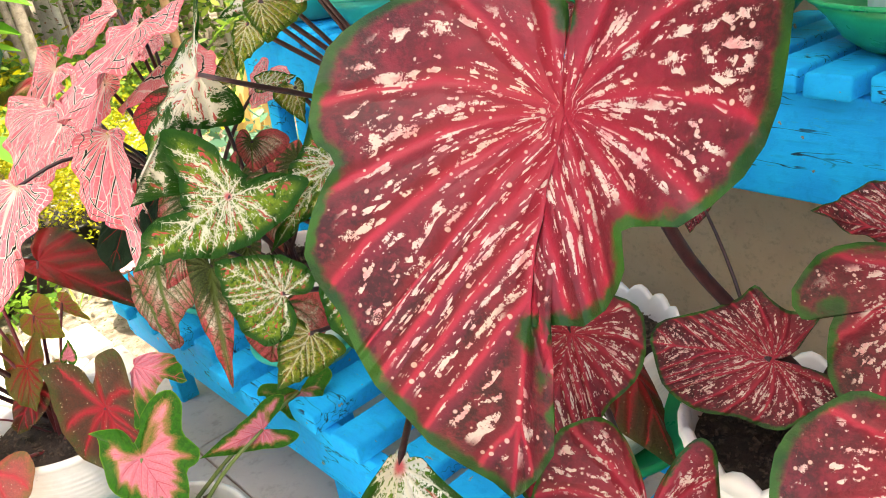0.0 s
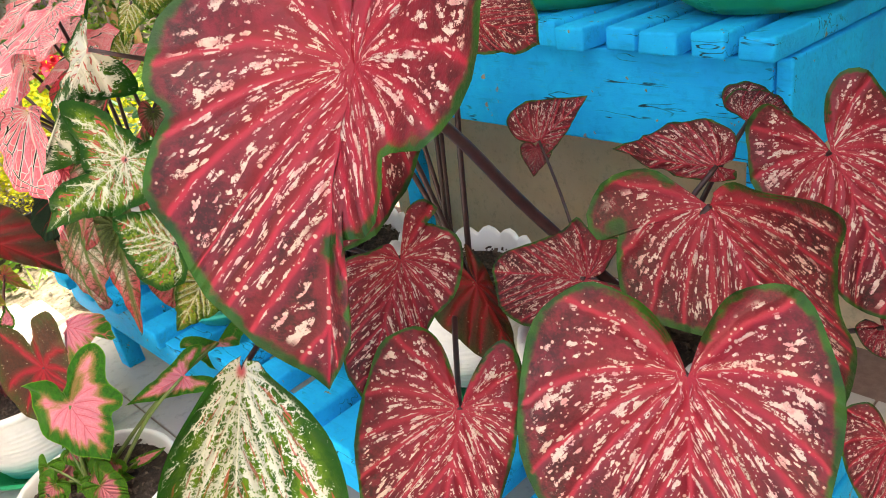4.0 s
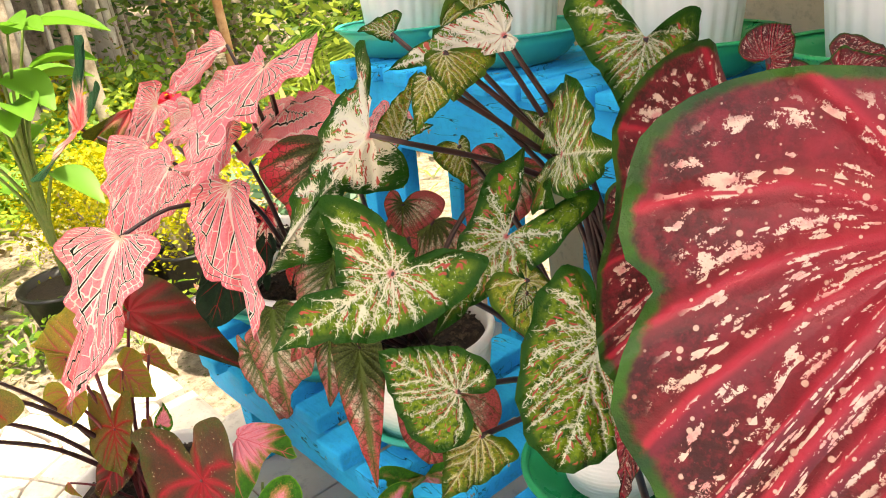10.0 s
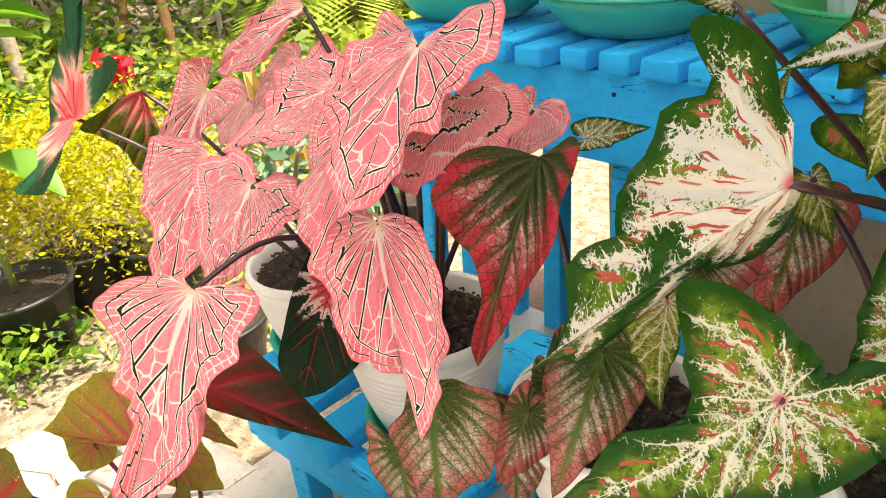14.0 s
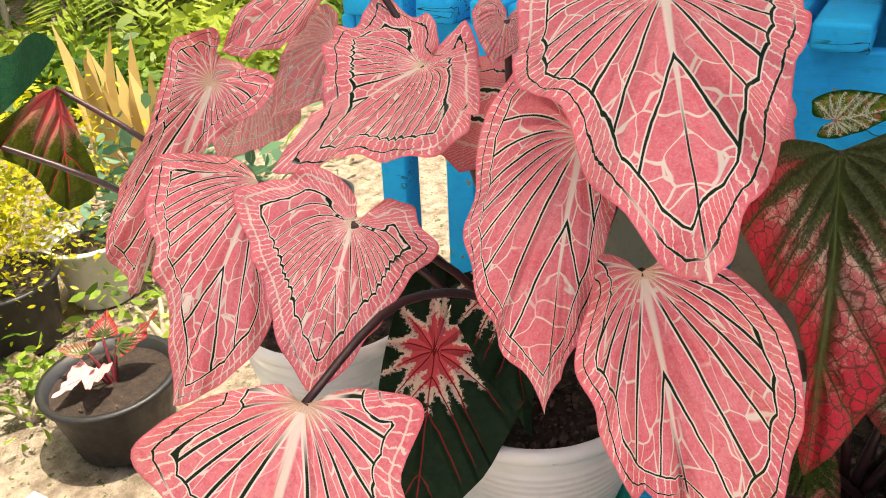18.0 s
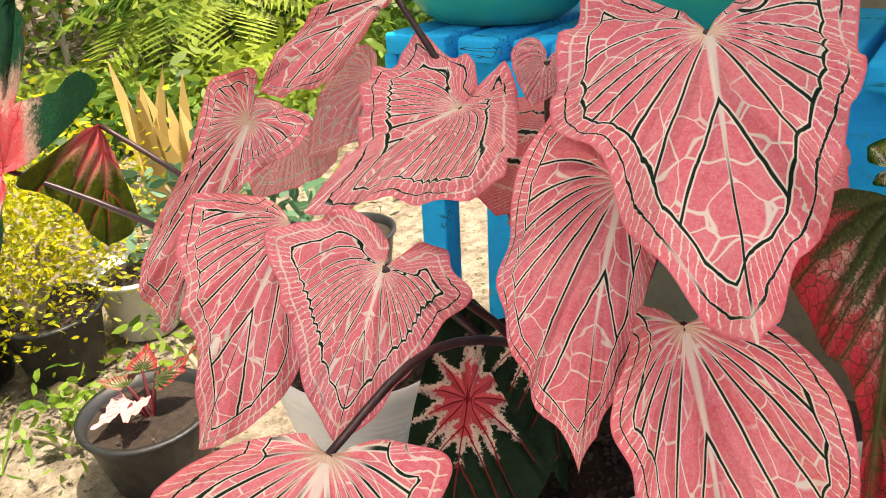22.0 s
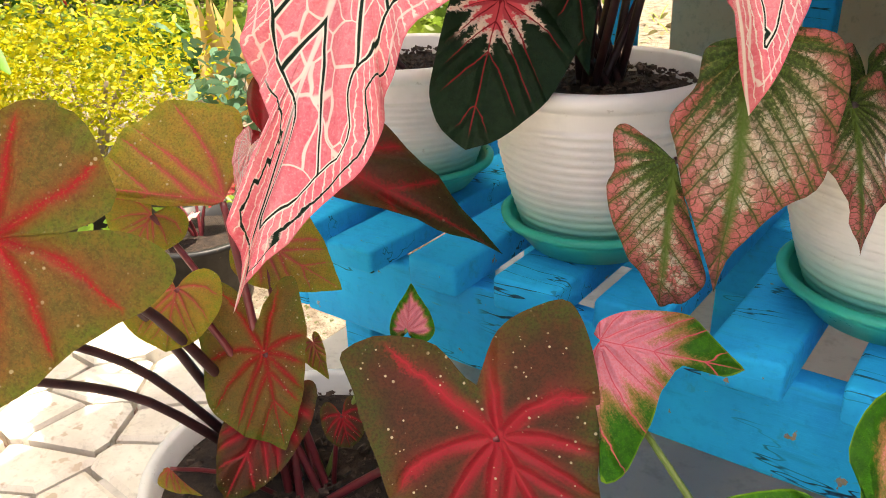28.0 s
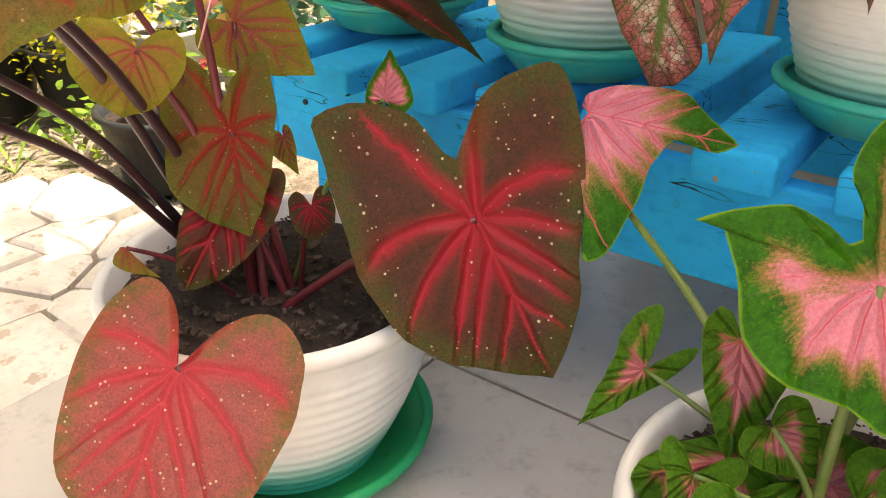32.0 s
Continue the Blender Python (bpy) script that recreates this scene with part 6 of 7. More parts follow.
leaf(ROSE, "netred", (-0.039, -0.175, 0.659), (-0.022, -0.299, 0.506), (-0.079, -0.271, 0.660), (0.026, -0.212, 0.668), shape=('bib_l', 'bib_r'), lobe=1.0, bow=0.04, ripple=0.015)
stalk(ROSE, (-0.039, -0.175, 0.659), ROSE_ROOT + Vector((-0.012, -0.014, 0)))
leaf(DARK, "star", (-0.306, -0.241, 0.471), (-0.288, -0.323, 0.364), (-0.331, -0.303, 0.430), (-0.237, -0.218, 0.459), shape=('spoon_l', 'spoon_r'), lobe=1.0, bow=0.03, ripple=0.015)
leaf(DARK, "star", (-0.262, -0.199, 0.522), (-0.220, -0.244, 0.415), (-0.288, -0.234, 0.489), (-0.229, -0.204, 0.486), shape='lance', lobe=0.5, bow=0.03)
leaf(SPOT, "spot", (0.518, -0.136, 0.679), (0.539, -0.304, 0.510), (0.484, -0.301, 0.709), (0.548, -0.019, 0.663), shape='broad', lobe=1.0, bow=0.03)
stalk(SPOT, (0.518, -0.136, 0.679), SPOT_ROOT + Vector((0.018, 0.002, 0)))
leaf(VARI, "veil", (0.667, -0.440, 0.525), (0.700, -0.541, 0.308), (0.713, -0.571, 0.433), (0.810, -0.456, 0.446), shape='blade', lobe=1.0, bow=0.04)
stalk(VARI, (0.667, -0.440, 0.525), VARI_ROOT + Vector((-0.015, 0.010, 0)))

# green and cream caladiums
leaf(VARI, "green", (0.252, -0.324, 0.612), (0.150, -0.423, 0.531), (0.205, -0.343, 0.695), (0.300, -0.311, 0.572), shape=('lobed_l', 'lobed_r'), lobe=1.0, bow=0.04)
stalk(VARI, (0.252, -0.324, 0.612), VARI_ROOT + Vector((0.004, -0.018, 0)))
leaf(VARI, "green", (0.366, -0.066, 0.788), (0.371, -0.108, 0.716), (0.293, -0.091, 0.839), (0.384, 0.013, 0.815), shape='arrow', lobe=1.0, bow=0.04)
stalk(VARI, (0.366, -0.066, 0.788), VARI_ROOT + Vector((0.009, 0.016, 0)))
leaf(VARI, "green", (0.295, -0.208, 0.617), (0.269, -0.299, 0.533), (0.253, -0.245, 0.629), (0.369, -0.201, 0.624), shape='arrow', lobe=1.2, bow=0.04)
stalk(VARI, (0.295, -0.208, 0.617), VARI_ROOT + Vector((-0.017, -0.005, 0)))
leaf(VARI, "green", (0.346, -0.173, 0.701), (0.465, -0.231, 0.740), (0.290, -0.168, 0.626), (0.346, -0.146, 0.768), shape=('kite_l', 'kite_r'), lobe=1.0, bow=0.03, ripple=0.015)
stalk(VARI, (0.350, -0.170, 0.703), VARI_ROOT + Vector((0.016, -0.008, 0)))
leaf(VARI, "green", (0.461, -0.266, 0.587), (0.464, -0.332, 0.486), (0.416, -0.328, 0.565), (0.493, -0.239, 0.532), shape='shield', lobe=0.85, bow=0.05)
stalk(VARI, (0.461, -0.266, 0.587), VARI_ROOT + Vector((-0.007, 0.017, 0)))
leaf(VARI, "green", (0.348, -0.338, 0.523), (0.286, -0.376, 0.562), (0.333, -0.325, 0.565), (0.362, -0.363, 0.464), shape='heart', lobe=0.9, bow=0.05)
stalk(VARI, (0.348, -0.338, 0.523), VARI_ROOT + Vector((-0.006, -0.017, 0)))
leaf(VARI, "white", (0.244, -0.315, 0.748), (0.085, -0.376, 0.585), (0.156, -0.256, 0.812), (0.208, -0.263, 0.671), shape=('ragged_l', 'ragged_r'), lobe=1.0, bow=0.03, ripple=0.015)
stalk(VARI, (0.244, -0.315, 0.748), VARI_ROOT + Vector((0.016, 0.008, 0)), via=((0.285, -0.070, 0.600),))
leaf(VARI, "white", (0.294, -0.182, 0.812), (0.209, -0.267, 0.792), (0.226, -0.228, 0.828), (0.252, -0.234, 0.787), shape='lance', lobe=0.4, bow=0.03)
stalk(VARI, (0.294, -0.182, 0.812), VARI_ROOT + Vector((-0.017, 0.005, 0)), via=((0.303, -0.070, 0.600),))
leaf(VARI, "lime", (0.273, -0.239, 0.808), (0.292, -0.252, 0.766), (0.264, -0.256, 0.794), (0.288, -0.189, 0.800), shape='lance', lobe=0.4, bow=0.05)
stalk(VARI, (0.273, -0.239, 0.808), VARI_ROOT + Vector((0.010, -0.015, 0)), via=((0.296, -0.070, 0.600),))
leaf(VARI, "lime", (0.268, -0.257, 0.788), (0.271, -0.284, 0.743), (0.259, -0.281, 0.764), (0.292, -0.255, 0.760), shape='lance', lobe=0.3, bow=0.06)
stalk(VARI, (0.268, -0.257, 0.788), VARI_ROOT + Vector((0.003, 0.018, 0)), via=((0.294, -0.070, 0.600),))
leaf(VARI, "lime", (0.351, -0.240, 0.597), (0.398, -0.234, 0.547), (0.327, -0.270, 0.581), (0.377, -0.212, 0.562), shape='shield', lobe=0.7, bow=0.06)
stalk(VARI, (0.351, -0.240, 0.597), VARI_ROOT + Vector((-0.014, -0.011, 0)))
leaf(VARI, "lime", (0.349, -0.319, 0.462), (0.338, -0.370, 0.410), (0.322, -0.365, 0.449), (0.356, -0.317, 0.400), shape='lance', lobe=0.5, bow=0.05)
stalk(VARI, (0.349, -0.319, 0.462), VARI_ROOT + Vector((0.018, -0.001, 0)))
leaf(VARI, "lime", (0.200, -0.256, 0.719), (0.199, -0.216, 0.782), (0.179, -0.258, 0.743), (0.202, -0.242, 0.737), shape='lance', lobe=0.5, bow=0.05)
stalk(VARI, (0.200, -0.256, 0.719), VARI_ROOT + Vector((-0.012, 0.013, 0)), via=((0.270, -0.070, 0.600),))
leaf(VARI, "lime", (0.205, -0.181, 0.692), (0.227, -0.190, 0.650), (0.199, -0.207, 0.660), (0.217, -0.174, 0.687), shape='lance', lobe=0.8, bow=0.05)
stalk(VARI, (0.205, -0.181, 0.692), VARI_ROOT + Vector((0.000, -0.018, 0)))
leaf(VARI, "lime", (0.168, -0.309, 0.644), (0.173, -0.327, 0.567), (0.140, -0.320, 0.619), (0.186, -0.320, 0.606), shape='lance', lobe=0.6, bow=0.06)
leaf(VARI, "lime", (0.405, -0.093, 0.747), (0.396, -0.111, 0.730), (0.392, -0.103, 0.748), (0.417, -0.081, 0.750), shape='lance')
leaf(VARI, "lime", (0.231, -0.204, 0.821), (0.264, -0.173, 0.803), (0.234, -0.232, 0.774), (0.233, -0.185, 0.846), shape='lance', lobe=0.4, bow=0.05)
stalk(VARI, (0.231, -0.204, 0.821), VARI_ROOT + Vector((0.012, 0.013, 0)), via=((0.281, -0.070, 0.600),))
leaf(VARI, "lime", (0.231, -0.162, 0.830), (0.251, -0.111, 0.867), (0.227, -0.149, 0.857), (0.248, -0.146, 0.820), shape='lance', lobe=0.4, bow=0.05)
stalk(VARI, (0.231, -0.162, 0.830), VARI_ROOT + Vector((-0.018, -0.002, 0)), via=((0.281, -0.070, 0.600),))
leaf(VARI, "green", (0.153, -0.208, 0.814), (0.122, -0.229, 0.821), (0.133, -0.183, 0.832), (0.168, -0.203, 0.803), shape='lance', lobe=0.4)
stalk(VARI, (0.153, -0.208, 0.814), VARI_ROOT + Vector((0.014, -0.011, 0)), via=((0.254, -0.070, 0.600),))
leaf(VARI, "green", (0.377, -0.267, 0.603), (0.374, -0.283, 0.584), (0.371, -0.277, 0.600), (0.385, -0.255, 0.606), shape='heart')
stalk(VARI, (0.377, -0.267, 0.603), VARI_ROOT + Vector((-0.003, 0.018, 0)))

# rose caladiums with dark green veins
leaf(ROSE, "net", (0.168, -0.084, 0.631), (0.163, -0.149, 0.540), (0.128, -0.143, 0.593), (0.199, -0.058, 0.588), shape='heart', lobe=0.5, bow=0.05)
stalk(ROSE, (0.168, -0.084, 0.631), ROSE_ROOT + Vector((-0.010, -0.015, 0)))
leaf(ROSE, "netpale", (0.115, -0.306, 0.583), (0.113, -0.373, 0.487), (0.083, -0.353, 0.554), (0.148, -0.306, 0.543), shape='lance', lobe=0.5, bow=0.06)
stalk(ROSE, (0.115, -0.306, 0.583), ROSE_ROOT + Vector((0.017, 0.005, 0)))
leaf(ROSE, "net", (0.042, -0.311, 0.493), (0.036, -0.351, 0.440), (0.022, -0.345, 0.466), (0.068, -0.310, 0.461), shape='heart', bow=0.05)
stalk(ROSE, (0.042, -0.311, 0.493), ROSE_ROOT + Vector((0.006, -0.017, 0)))
leaf(ROSE, "net", (0.092, -0.329, 0.591), (0.091, -0.351, 0.562), (0.087, -0.339, 0.586), (0.118, -0.311, 0.567), shape='heart', bow=0.04)
stalk(ROSE, (0.092, -0.329, 0.591), ROSE_ROOT + Vector((0.007, 0.017, 0)))
leaf(ROSE, "net", (0.198, -0.346, 0.518), (0.242, -0.382, 0.379), (0.187, -0.374, 0.499), (0.226, -0.336, 0.479), shape='lance', bow=0.05)
stalk(ROSE, (0.198, -0.346, 0.518), ROSE_ROOT + Vector((-0.016, -0.008, 0)))
leaf(ROSE, "net", (0.293, -0.318, 0.480), (0.299, -0.350, 0.422), (0.266, -0.360, 0.471), (0.335, -0.283, 0.450), shape='broad', bow=0.05)
stalk(ROSE, (0.293, -0.318, 0.480), ROSE_ROOT + Vector((0.017, -0.005, 0)))
leaf(ROSE, "net", (0.150, -0.227, 0.630), (0.158, -0.241, 0.593), (0.139, -0.247, 0.620), (0.180, -0.191, 0.623), shape='heart', bow=0.05)
stalk(ROSE, (0.150, -0.227, 0.630), ROSE_ROOT + Vector((-0.009, 0.016, 0)))
leaf(ROSE, "netpale", (-0.073, -0.310, 0.465), (-0.075, -0.324, 0.294), (-0.113, -0.337, 0.423), (-0.020, -0.278, 0.446), shape=('tongue_l', 'tongue_r'), lobe=1.0, bow=0.05, ripple=0.015)
stalk(ROSE, (-0.073, -0.310, 0.465), ROSE_ROOT + Vector((-0.004, -0.018, 0)))
leaf(ROSE, "netpale", (-0.107, -0.334, 0.390), (-0.115, -0.323, 0.272), (-0.153, -0.340, 0.365), (-0.087, -0.308, 0.297), shape=('flame_l', 'flame_r'), lobe=1.0, bow=0.05, ripple=0.015)
stalk(ROSE, (-0.107, -0.334, 0.390), ROSE_ROOT + Vector((0.015, 0.010, 0)))
leaf(ROSE, "netpale", (-0.018, -0.263, 0.422), (0.007, -0.299, 0.333), (-0.027, -0.294, 0.382), (0.016, -0.241, 0.371), shape='lance', bow=0.06)
stalk(ROSE, (-0.018, -0.263, 0.422), ROSE_ROOT + Vector((-0.018, 0.002, 0)))
leaf(ROSE, "netpale", (-0.025, -0.192, 0.423), (0.005, -0.238, 0.327), (-0.031, -0.223, 0.384), (0.008, -0.198, 0.381), shape='lance', bow=0.06)
stalk(ROSE, (-0.025, -0.192, 0.423), ROSE_ROOT + Vector((0.012, -0.014, 0)))
leaf(ROSE, "net", (0.060, -0.216, 0.558), (0.072, -0.266, 0.470), (0.037, -0.242, 0.533), (0.106, -0.203, 0.509), shape='heart', bow=0.05)
stalk(ROSE, (0.060, -0.216, 0.558), ROSE_ROOT + Vector((0.001, 0.018, 0)))
leaf(ROSE, "net", (0.051, -0.115, 0.547), (0.002, -0.177, 0.480), (0.018, -0.124, 0.554), (0.085, -0.105, 0.499), shape='lance', bow=0.05)
stalk(ROSE, (0.051, -0.115, 0.547), ROSE_ROOT + Vector((-0.013, -0.013, 0)))
leaf(ROSE, "net", (0.033, -0.162, 0.484), (0.068, -0.181, 0.429), (0.008, -0.181, 0.469), (0.059, -0.160, 0.469), shape='heart', bow=0.05)
stalk(ROSE, (0.033, -0.162, 0.484), ROSE_ROOT + Vector((0.018, 0.001, 0)))
leaf(ROSE, "green", (-0.050, -0.084, 0.644), (0.004, -0.055, 0.655), (-0.039, -0.066, 0.666), (-0.013, -0.072, 0.640), shape='lance')

# pink caladium with black veins
leaf(PINK, "pinkbig", (-0.146, -0.207, 0.759), (-0.069, -0.378, 0.667), (-0.220, -0.256, 0.728), (-0.078, -0.165, 0.777), shape=('cloak_l', 'cloak_r'), lobe=1.0, bow=0.03, ripple=0.015)
stalk(PINK, (-0.146, -0.207, 0.759), PINK_ROOT + Vector((-0.014, 0.011, 0)))
leaf(PINK, "pinkbig", (-0.124, -0.190, 0.707), (-0.079, -0.296, 0.662), (-0.470, -0.064, 0.630), (-0.066, -0.166, 0.671), shape=('train_l', 'train_r'), lobe=1.0, bow=0.03, ripple=0.015)
stalk(PINK, (-0.124, -0.190, 0.707), PINK_ROOT + Vector((0.012, 0.014, 0)))
leaf(PINK, "pinkbig", (-0.121, -0.307, 0.628), (-0.056, -0.351, 0.432), (-0.138, -0.365, 0.594), (-0.034, -0.315, 0.593), shape=('apron_l', 'apron_r'), lobe=1.0, bow=0.03, ripple=0.015)
stalk(PINK, (-0.121, -0.307, 0.628), PINK_ROOT + Vector((0.003, -0.018, 0)))
leaf(PINK, "pink", (-0.319, -0.309, 0.620), (-0.310, -0.388, 0.538), (-0.410, -0.320, 0.631), (-0.276, -0.271, 0.590), shape=('fan_l', 'fan_r'), lobe=1.0, bow=0.04, ripple=0.015)
stalk(PINK, (-0.319, -0.309, 0.620), PINK_ROOT + Vector((0.010, 0.015, 0)))
leaf(PINK, "pinkbig", (-0.292, -0.413, 0.555), (-0.314, -0.558, 0.316), (-0.368, -0.475, 0.542), (-0.221, -0.420, 0.504), shape=('pennant_l', 'pennant_r'), lobe=1.0, bow=0.03, ripple=0.015)
stalk(PINK, (-0.292, -0.413, 0.555), PINK_ROOT + Vector((-0.018, -0.004, 0)), via=((-0.268, -0.20, 0.50), (-0.280, -0.315, 0.572)))
leaf(PINK, "pink", (-0.400, -0.304, 0.636), (-0.432, -0.404, 0.495), (-0.465, -0.335, 0.649), (-0.377, -0.331, 0.558), shape=('drape_l', 'drape_r'), lobe=1.0, bow=0.03, ripple=0.015)
stalk(PINK, (-0.400, -0.304, 0.636), PINK_ROOT + Vector((0.016, -0.009, 0)))
leaf(PINK, "pink", (-0.494, -0.237, 0.679), (-0.577, -0.301, 0.493), (-0.572, -0.312, 0.574), (-0.445, -0.236, 0.665), shape=('sleeve_l', 'sleeve_r'), lobe=1.0, bow=0.03, ripple=0.015)
leaf(PINK, "pink", (-0.346, -0.159, 0.680), (-0.402, -0.288, 0.639), (-0.418, -0.117, 0.719), (-0.255, -0.257, 0.668), shape=('sail_l', 'sail_r'), lobe=1.0, bow=0.03, ripple=0.015)
stalk(PINK, (-0.346, -0.159, 0.680), PINK_ROOT + Vector((-0.006, 0.017, 0)))
leaf(PINK, "pinkbig", (-0.170, -0.272, 0.689), (-0.167, -0.341, 0.534), (-0.234, -0.279, 0.681), (-0.144, -0.289, 0.635), shape='spade', lobe=1.2, bow=0.06, ripple=0.025)
stalk(PINK, (-0.170, -0.272, 0.689), PINK_ROOT + Vector((-0.007, -0.016, 0)))
leaf(PINK, "pink", (-0.421, -0.125, 0.758), (-0.502, -0.216, 0.697), (-0.455, -0.126, 0.777), (-0.449, -0.183, 0.701), shape=('furled_l', 'furled_r'), lobe=1.0, bow=0.06, ripple=0.015)
stalk(PINK, (-0.421, -0.125, 0.758), PINK_ROOT + Vector((0.017, 0.007, 0)))
leaf(PINK, "pale", (-0.448, -0.132, 0.688), (-0.482, -0.191, 0.632), (-0.488, -0.162, 0.684), (-0.430, -0.151, 0.640), shape='heart', lobe=0.6, bow=0.04)
leaf(PINK, "pale", (-0.511, -0.175, 0.644), (-0.527, -0.216, 0.597), (-0.561, -0.211, 0.640), (-0.473, -0.164, 0.622), shape='heart', lobe=0.8, bow=0.04)
leaf(PINK, "pink", (-0.280, -0.139, 0.716), (-0.283, -0.160, 0.687), (-0.303, -0.150, 0.722), (-0.260, -0.134, 0.703), shape='heart', bow=0.05)
stalk(PINK, (-0.280, -0.139, 0.716), PINK_ROOT + Vector((-0.017, 0.006, 0)))
leaf(PINK, "pink", (-0.184, 0.000, 0.627), (-0.193, -0.041, 0.576), (-0.208, -0.026, 0.618), (-0.150, 0.007, 0.594), shape='heart', bow=0.05)
stalk(PINK, (-0.184, 0.000, 0.627), PINK_ROOT + Vector((0.008, -0.016, 0)))
leaf(PINK, "pink", (-0.206, -0.131, 0.633), (-0.152, -0.065, 0.664), (-0.211, -0.109, 0.671), (-0.161, -0.100, 0.623), shape='heart', lobe=0.7, bow=0.06)
stalk(PINK, (-0.206, -0.131, 0.633), PINK_ROOT + Vector((0.004, 0.017, 0)))
leaf(PINK, "pale", (-0.381, -0.465, 0.394), (-0.380, -0.485, 0.365), (-0.391, -0.477, 0.387), (-0.356, -0.459, 0.377), shape='heart', bow=0.04)
leaf(BRONZE, "maroon", (-0.452, -0.394, 0.374), (-0.290, -0.267, 0.248), (-0.392, -0.362, 0.305), (-0.390, -0.273, 0.354), shape='lance', lobe=0.5, bow=0.05)
stalk(BRONZE, (-0.452, -0.394, 0.374), BRONZE_ROOT + Vector((-0.015, -0.010, 0)), REDSTALK, r=0.003)
leaf(EDGE, "heartdark", (-0.774, -0.294, 0.620), (-0.914, -0.284, 0.583), (-0.808, -0.241, 0.781), (-0.637, -0.423, 0.584), shape=('collar_l', 'collar_r'), lobe=1.0, bow=0.02, ripple=0.015)
stalk(EDGE, (-0.774, -0.294, 0.620), EDGE_ROOT + Vector((0.018, -0.003, 0)))
leaf(EDGE, "heartglow", (-0.746, -0.201, 0.636), (-0.765, -0.217, 0.502), (-0.740, -0.303, 0.618), (-0.755, -0.180, 0.517), shape=('curtain_l', 'curtain_r'), lobe=1.0, bow=0.02, ripple=0.015)
stalk(EDGE, (-0.746, -0.201, 0.636), EDGE_ROOT + Vector((-0.011, 0.014, 0)))

stalk(BRONZE, (-0.427, -0.611, 0.360), BRONZE_ROOT + Vector((-.065, .01, 0)), r=.0038)
stalk(BRONZE, (-0.420, -0.639, 0.308), BRONZE_ROOT + Vector((-.065, .01, 0)), r=.0038)
stalk(BRONZE, (-0.415, -0.653, 0.281), BRONZE_ROOT + Vector((-.065, .01, 0)), r=.0038)

# bronze caladium in the floor pot
leaf(BRONZE, "bronzered", (-0.185, -0.435, 0.192), (-0.120, -0.428, 0.081), (-0.235, -0.496, 0.146), (-0.139, -0.399, 0.289), shape=('elephant_l', 'elephant_r'), lobe=1.0, bow=0.02, ripple=0.015)
stalk(BRONZE, (-0.185, -0.435, 0.192), BRONZE_ROOT + Vector((-0.001, -0.018, 0)), REDSTALK)
leaf(BRONZE, "bronze", (-0.369, -0.491, 0.232), (-0.338, -0.508, 0.162), (-0.414, -0.520, 0.222), (-0.351, -0.462, 0.257), shape=('ear_l', 'ear_r'), lobe=1.0, bow=0.05)
stalk(BRONZE, (-0.369, -0.491, 0.232), BRONZE_ROOT + Vector((0.013, 0.012, 0)), REDSTALK, r=0.003)
leaf(BRONZE, "bronzered", (-0.365, -0.496, 0.186), (-0.376, -0.547, 0.120), (-0.395, -0.532, 0.166), (-0.332, -0.469, 0.191), shape='broad', bow=0.05)
stalk(BRONZE, (-0.365, -0.496, 0.186), BRONZE_ROOT + Vector((-0.018, -0.000, 0)), REDSTALK, r=0.003)
leaf(BRONZE, "bronzepink", (-0.297, -0.616, 0.120), (-0.285, -0.691, 0.033), (-0.352, -0.656, 0.120), (-0.227, -0.576, 0.101), shape='shield', lobe=0.9, bow=0.05)
stalk(BRONZE, (-0.297, -0.616, 0.120), BRONZE_ROOT + Vector((0.013, -0.012, 0)), REDSTALK)
leaf(BRONZE, "bronze", (-0.376, -0.661, 0.395), (-0.421, -0.738, 0.293), (-0.396, -0.656, 0.441), (-0.289, -0.608, 0.372), shape=('paddle_l', 'paddle_r'), lobe=1.0, bow=0.03)
stalk(BRONZE, (-0.376, -0.661, 0.395), BRONZE_ROOT + Vector((-.06, .02, 0)) + Vector((-0.002, 0.018, 0)), r=0.004)
leaf(BRONZE, "olive", (-0.400, -0.484, 0.352), (-0.496, -0.546, 0.366), (-0.443, -0.455, 0.416), (-0.436, -0.507, 0.349), shape=('awning_l', 'awning_r'), lobe=1.0, bow=0.03)
stalk(BRONZE, (-0.400, -0.484, 0.352), BRONZE_ROOT + Vector((-0.011, -0.014, 0)), REDSTALK)
leaf(BRONZE, "olive", (-0.462, -0.507, 0.336), (-0.469, -0.531, 0.305), (-0.500, -0.532, 0.342), (-0.433, -0.486, 0.335), shape='heart', bow=0.05)
stalk(BRONZE, (-0.462, -0.507, 0.336), BRONZE_ROOT + Vector((0.018, 0.003, 0)), REDSTALK, r=0.003)
leaf(BRONZE, "olive", (-0.412, -0.530, 0.295), (-0.406, -0.553, 0.253), (-0.452, -0.561, 0.292), (-0.384, -0.504, 0.303), shape='broad', lobe=1.0, bow=0.04)
stalk(BRONZE, (-0.412, -0.530, 0.295), BRONZE_ROOT + Vector((-0.015, 0.009, 0)), REDSTALK, r=0.003)
leaf(BRONZE, "olive", (-0.410, -0.442, 0.299), (-0.348, -0.420, 0.263), (-0.406, -0.460, 0.266), (-0.396, -0.413, 0.327), shape='heart', lobe=0.8, bow=0.04)
stalk(BRONZE, (-0.410, -0.442, 0.299), BRONZE_ROOT + Vector((0.005, -0.017, 0)), REDSTALK, r=0.003)
leaf(BRONZE, "bronzered", (-0.317, -0.465, 0.177), (-0.305, -0.471, 0.154), (-0.333, -0.475, 0.179), (-0.305, -0.453, 0.183), shape='shield', lobe=1.0)
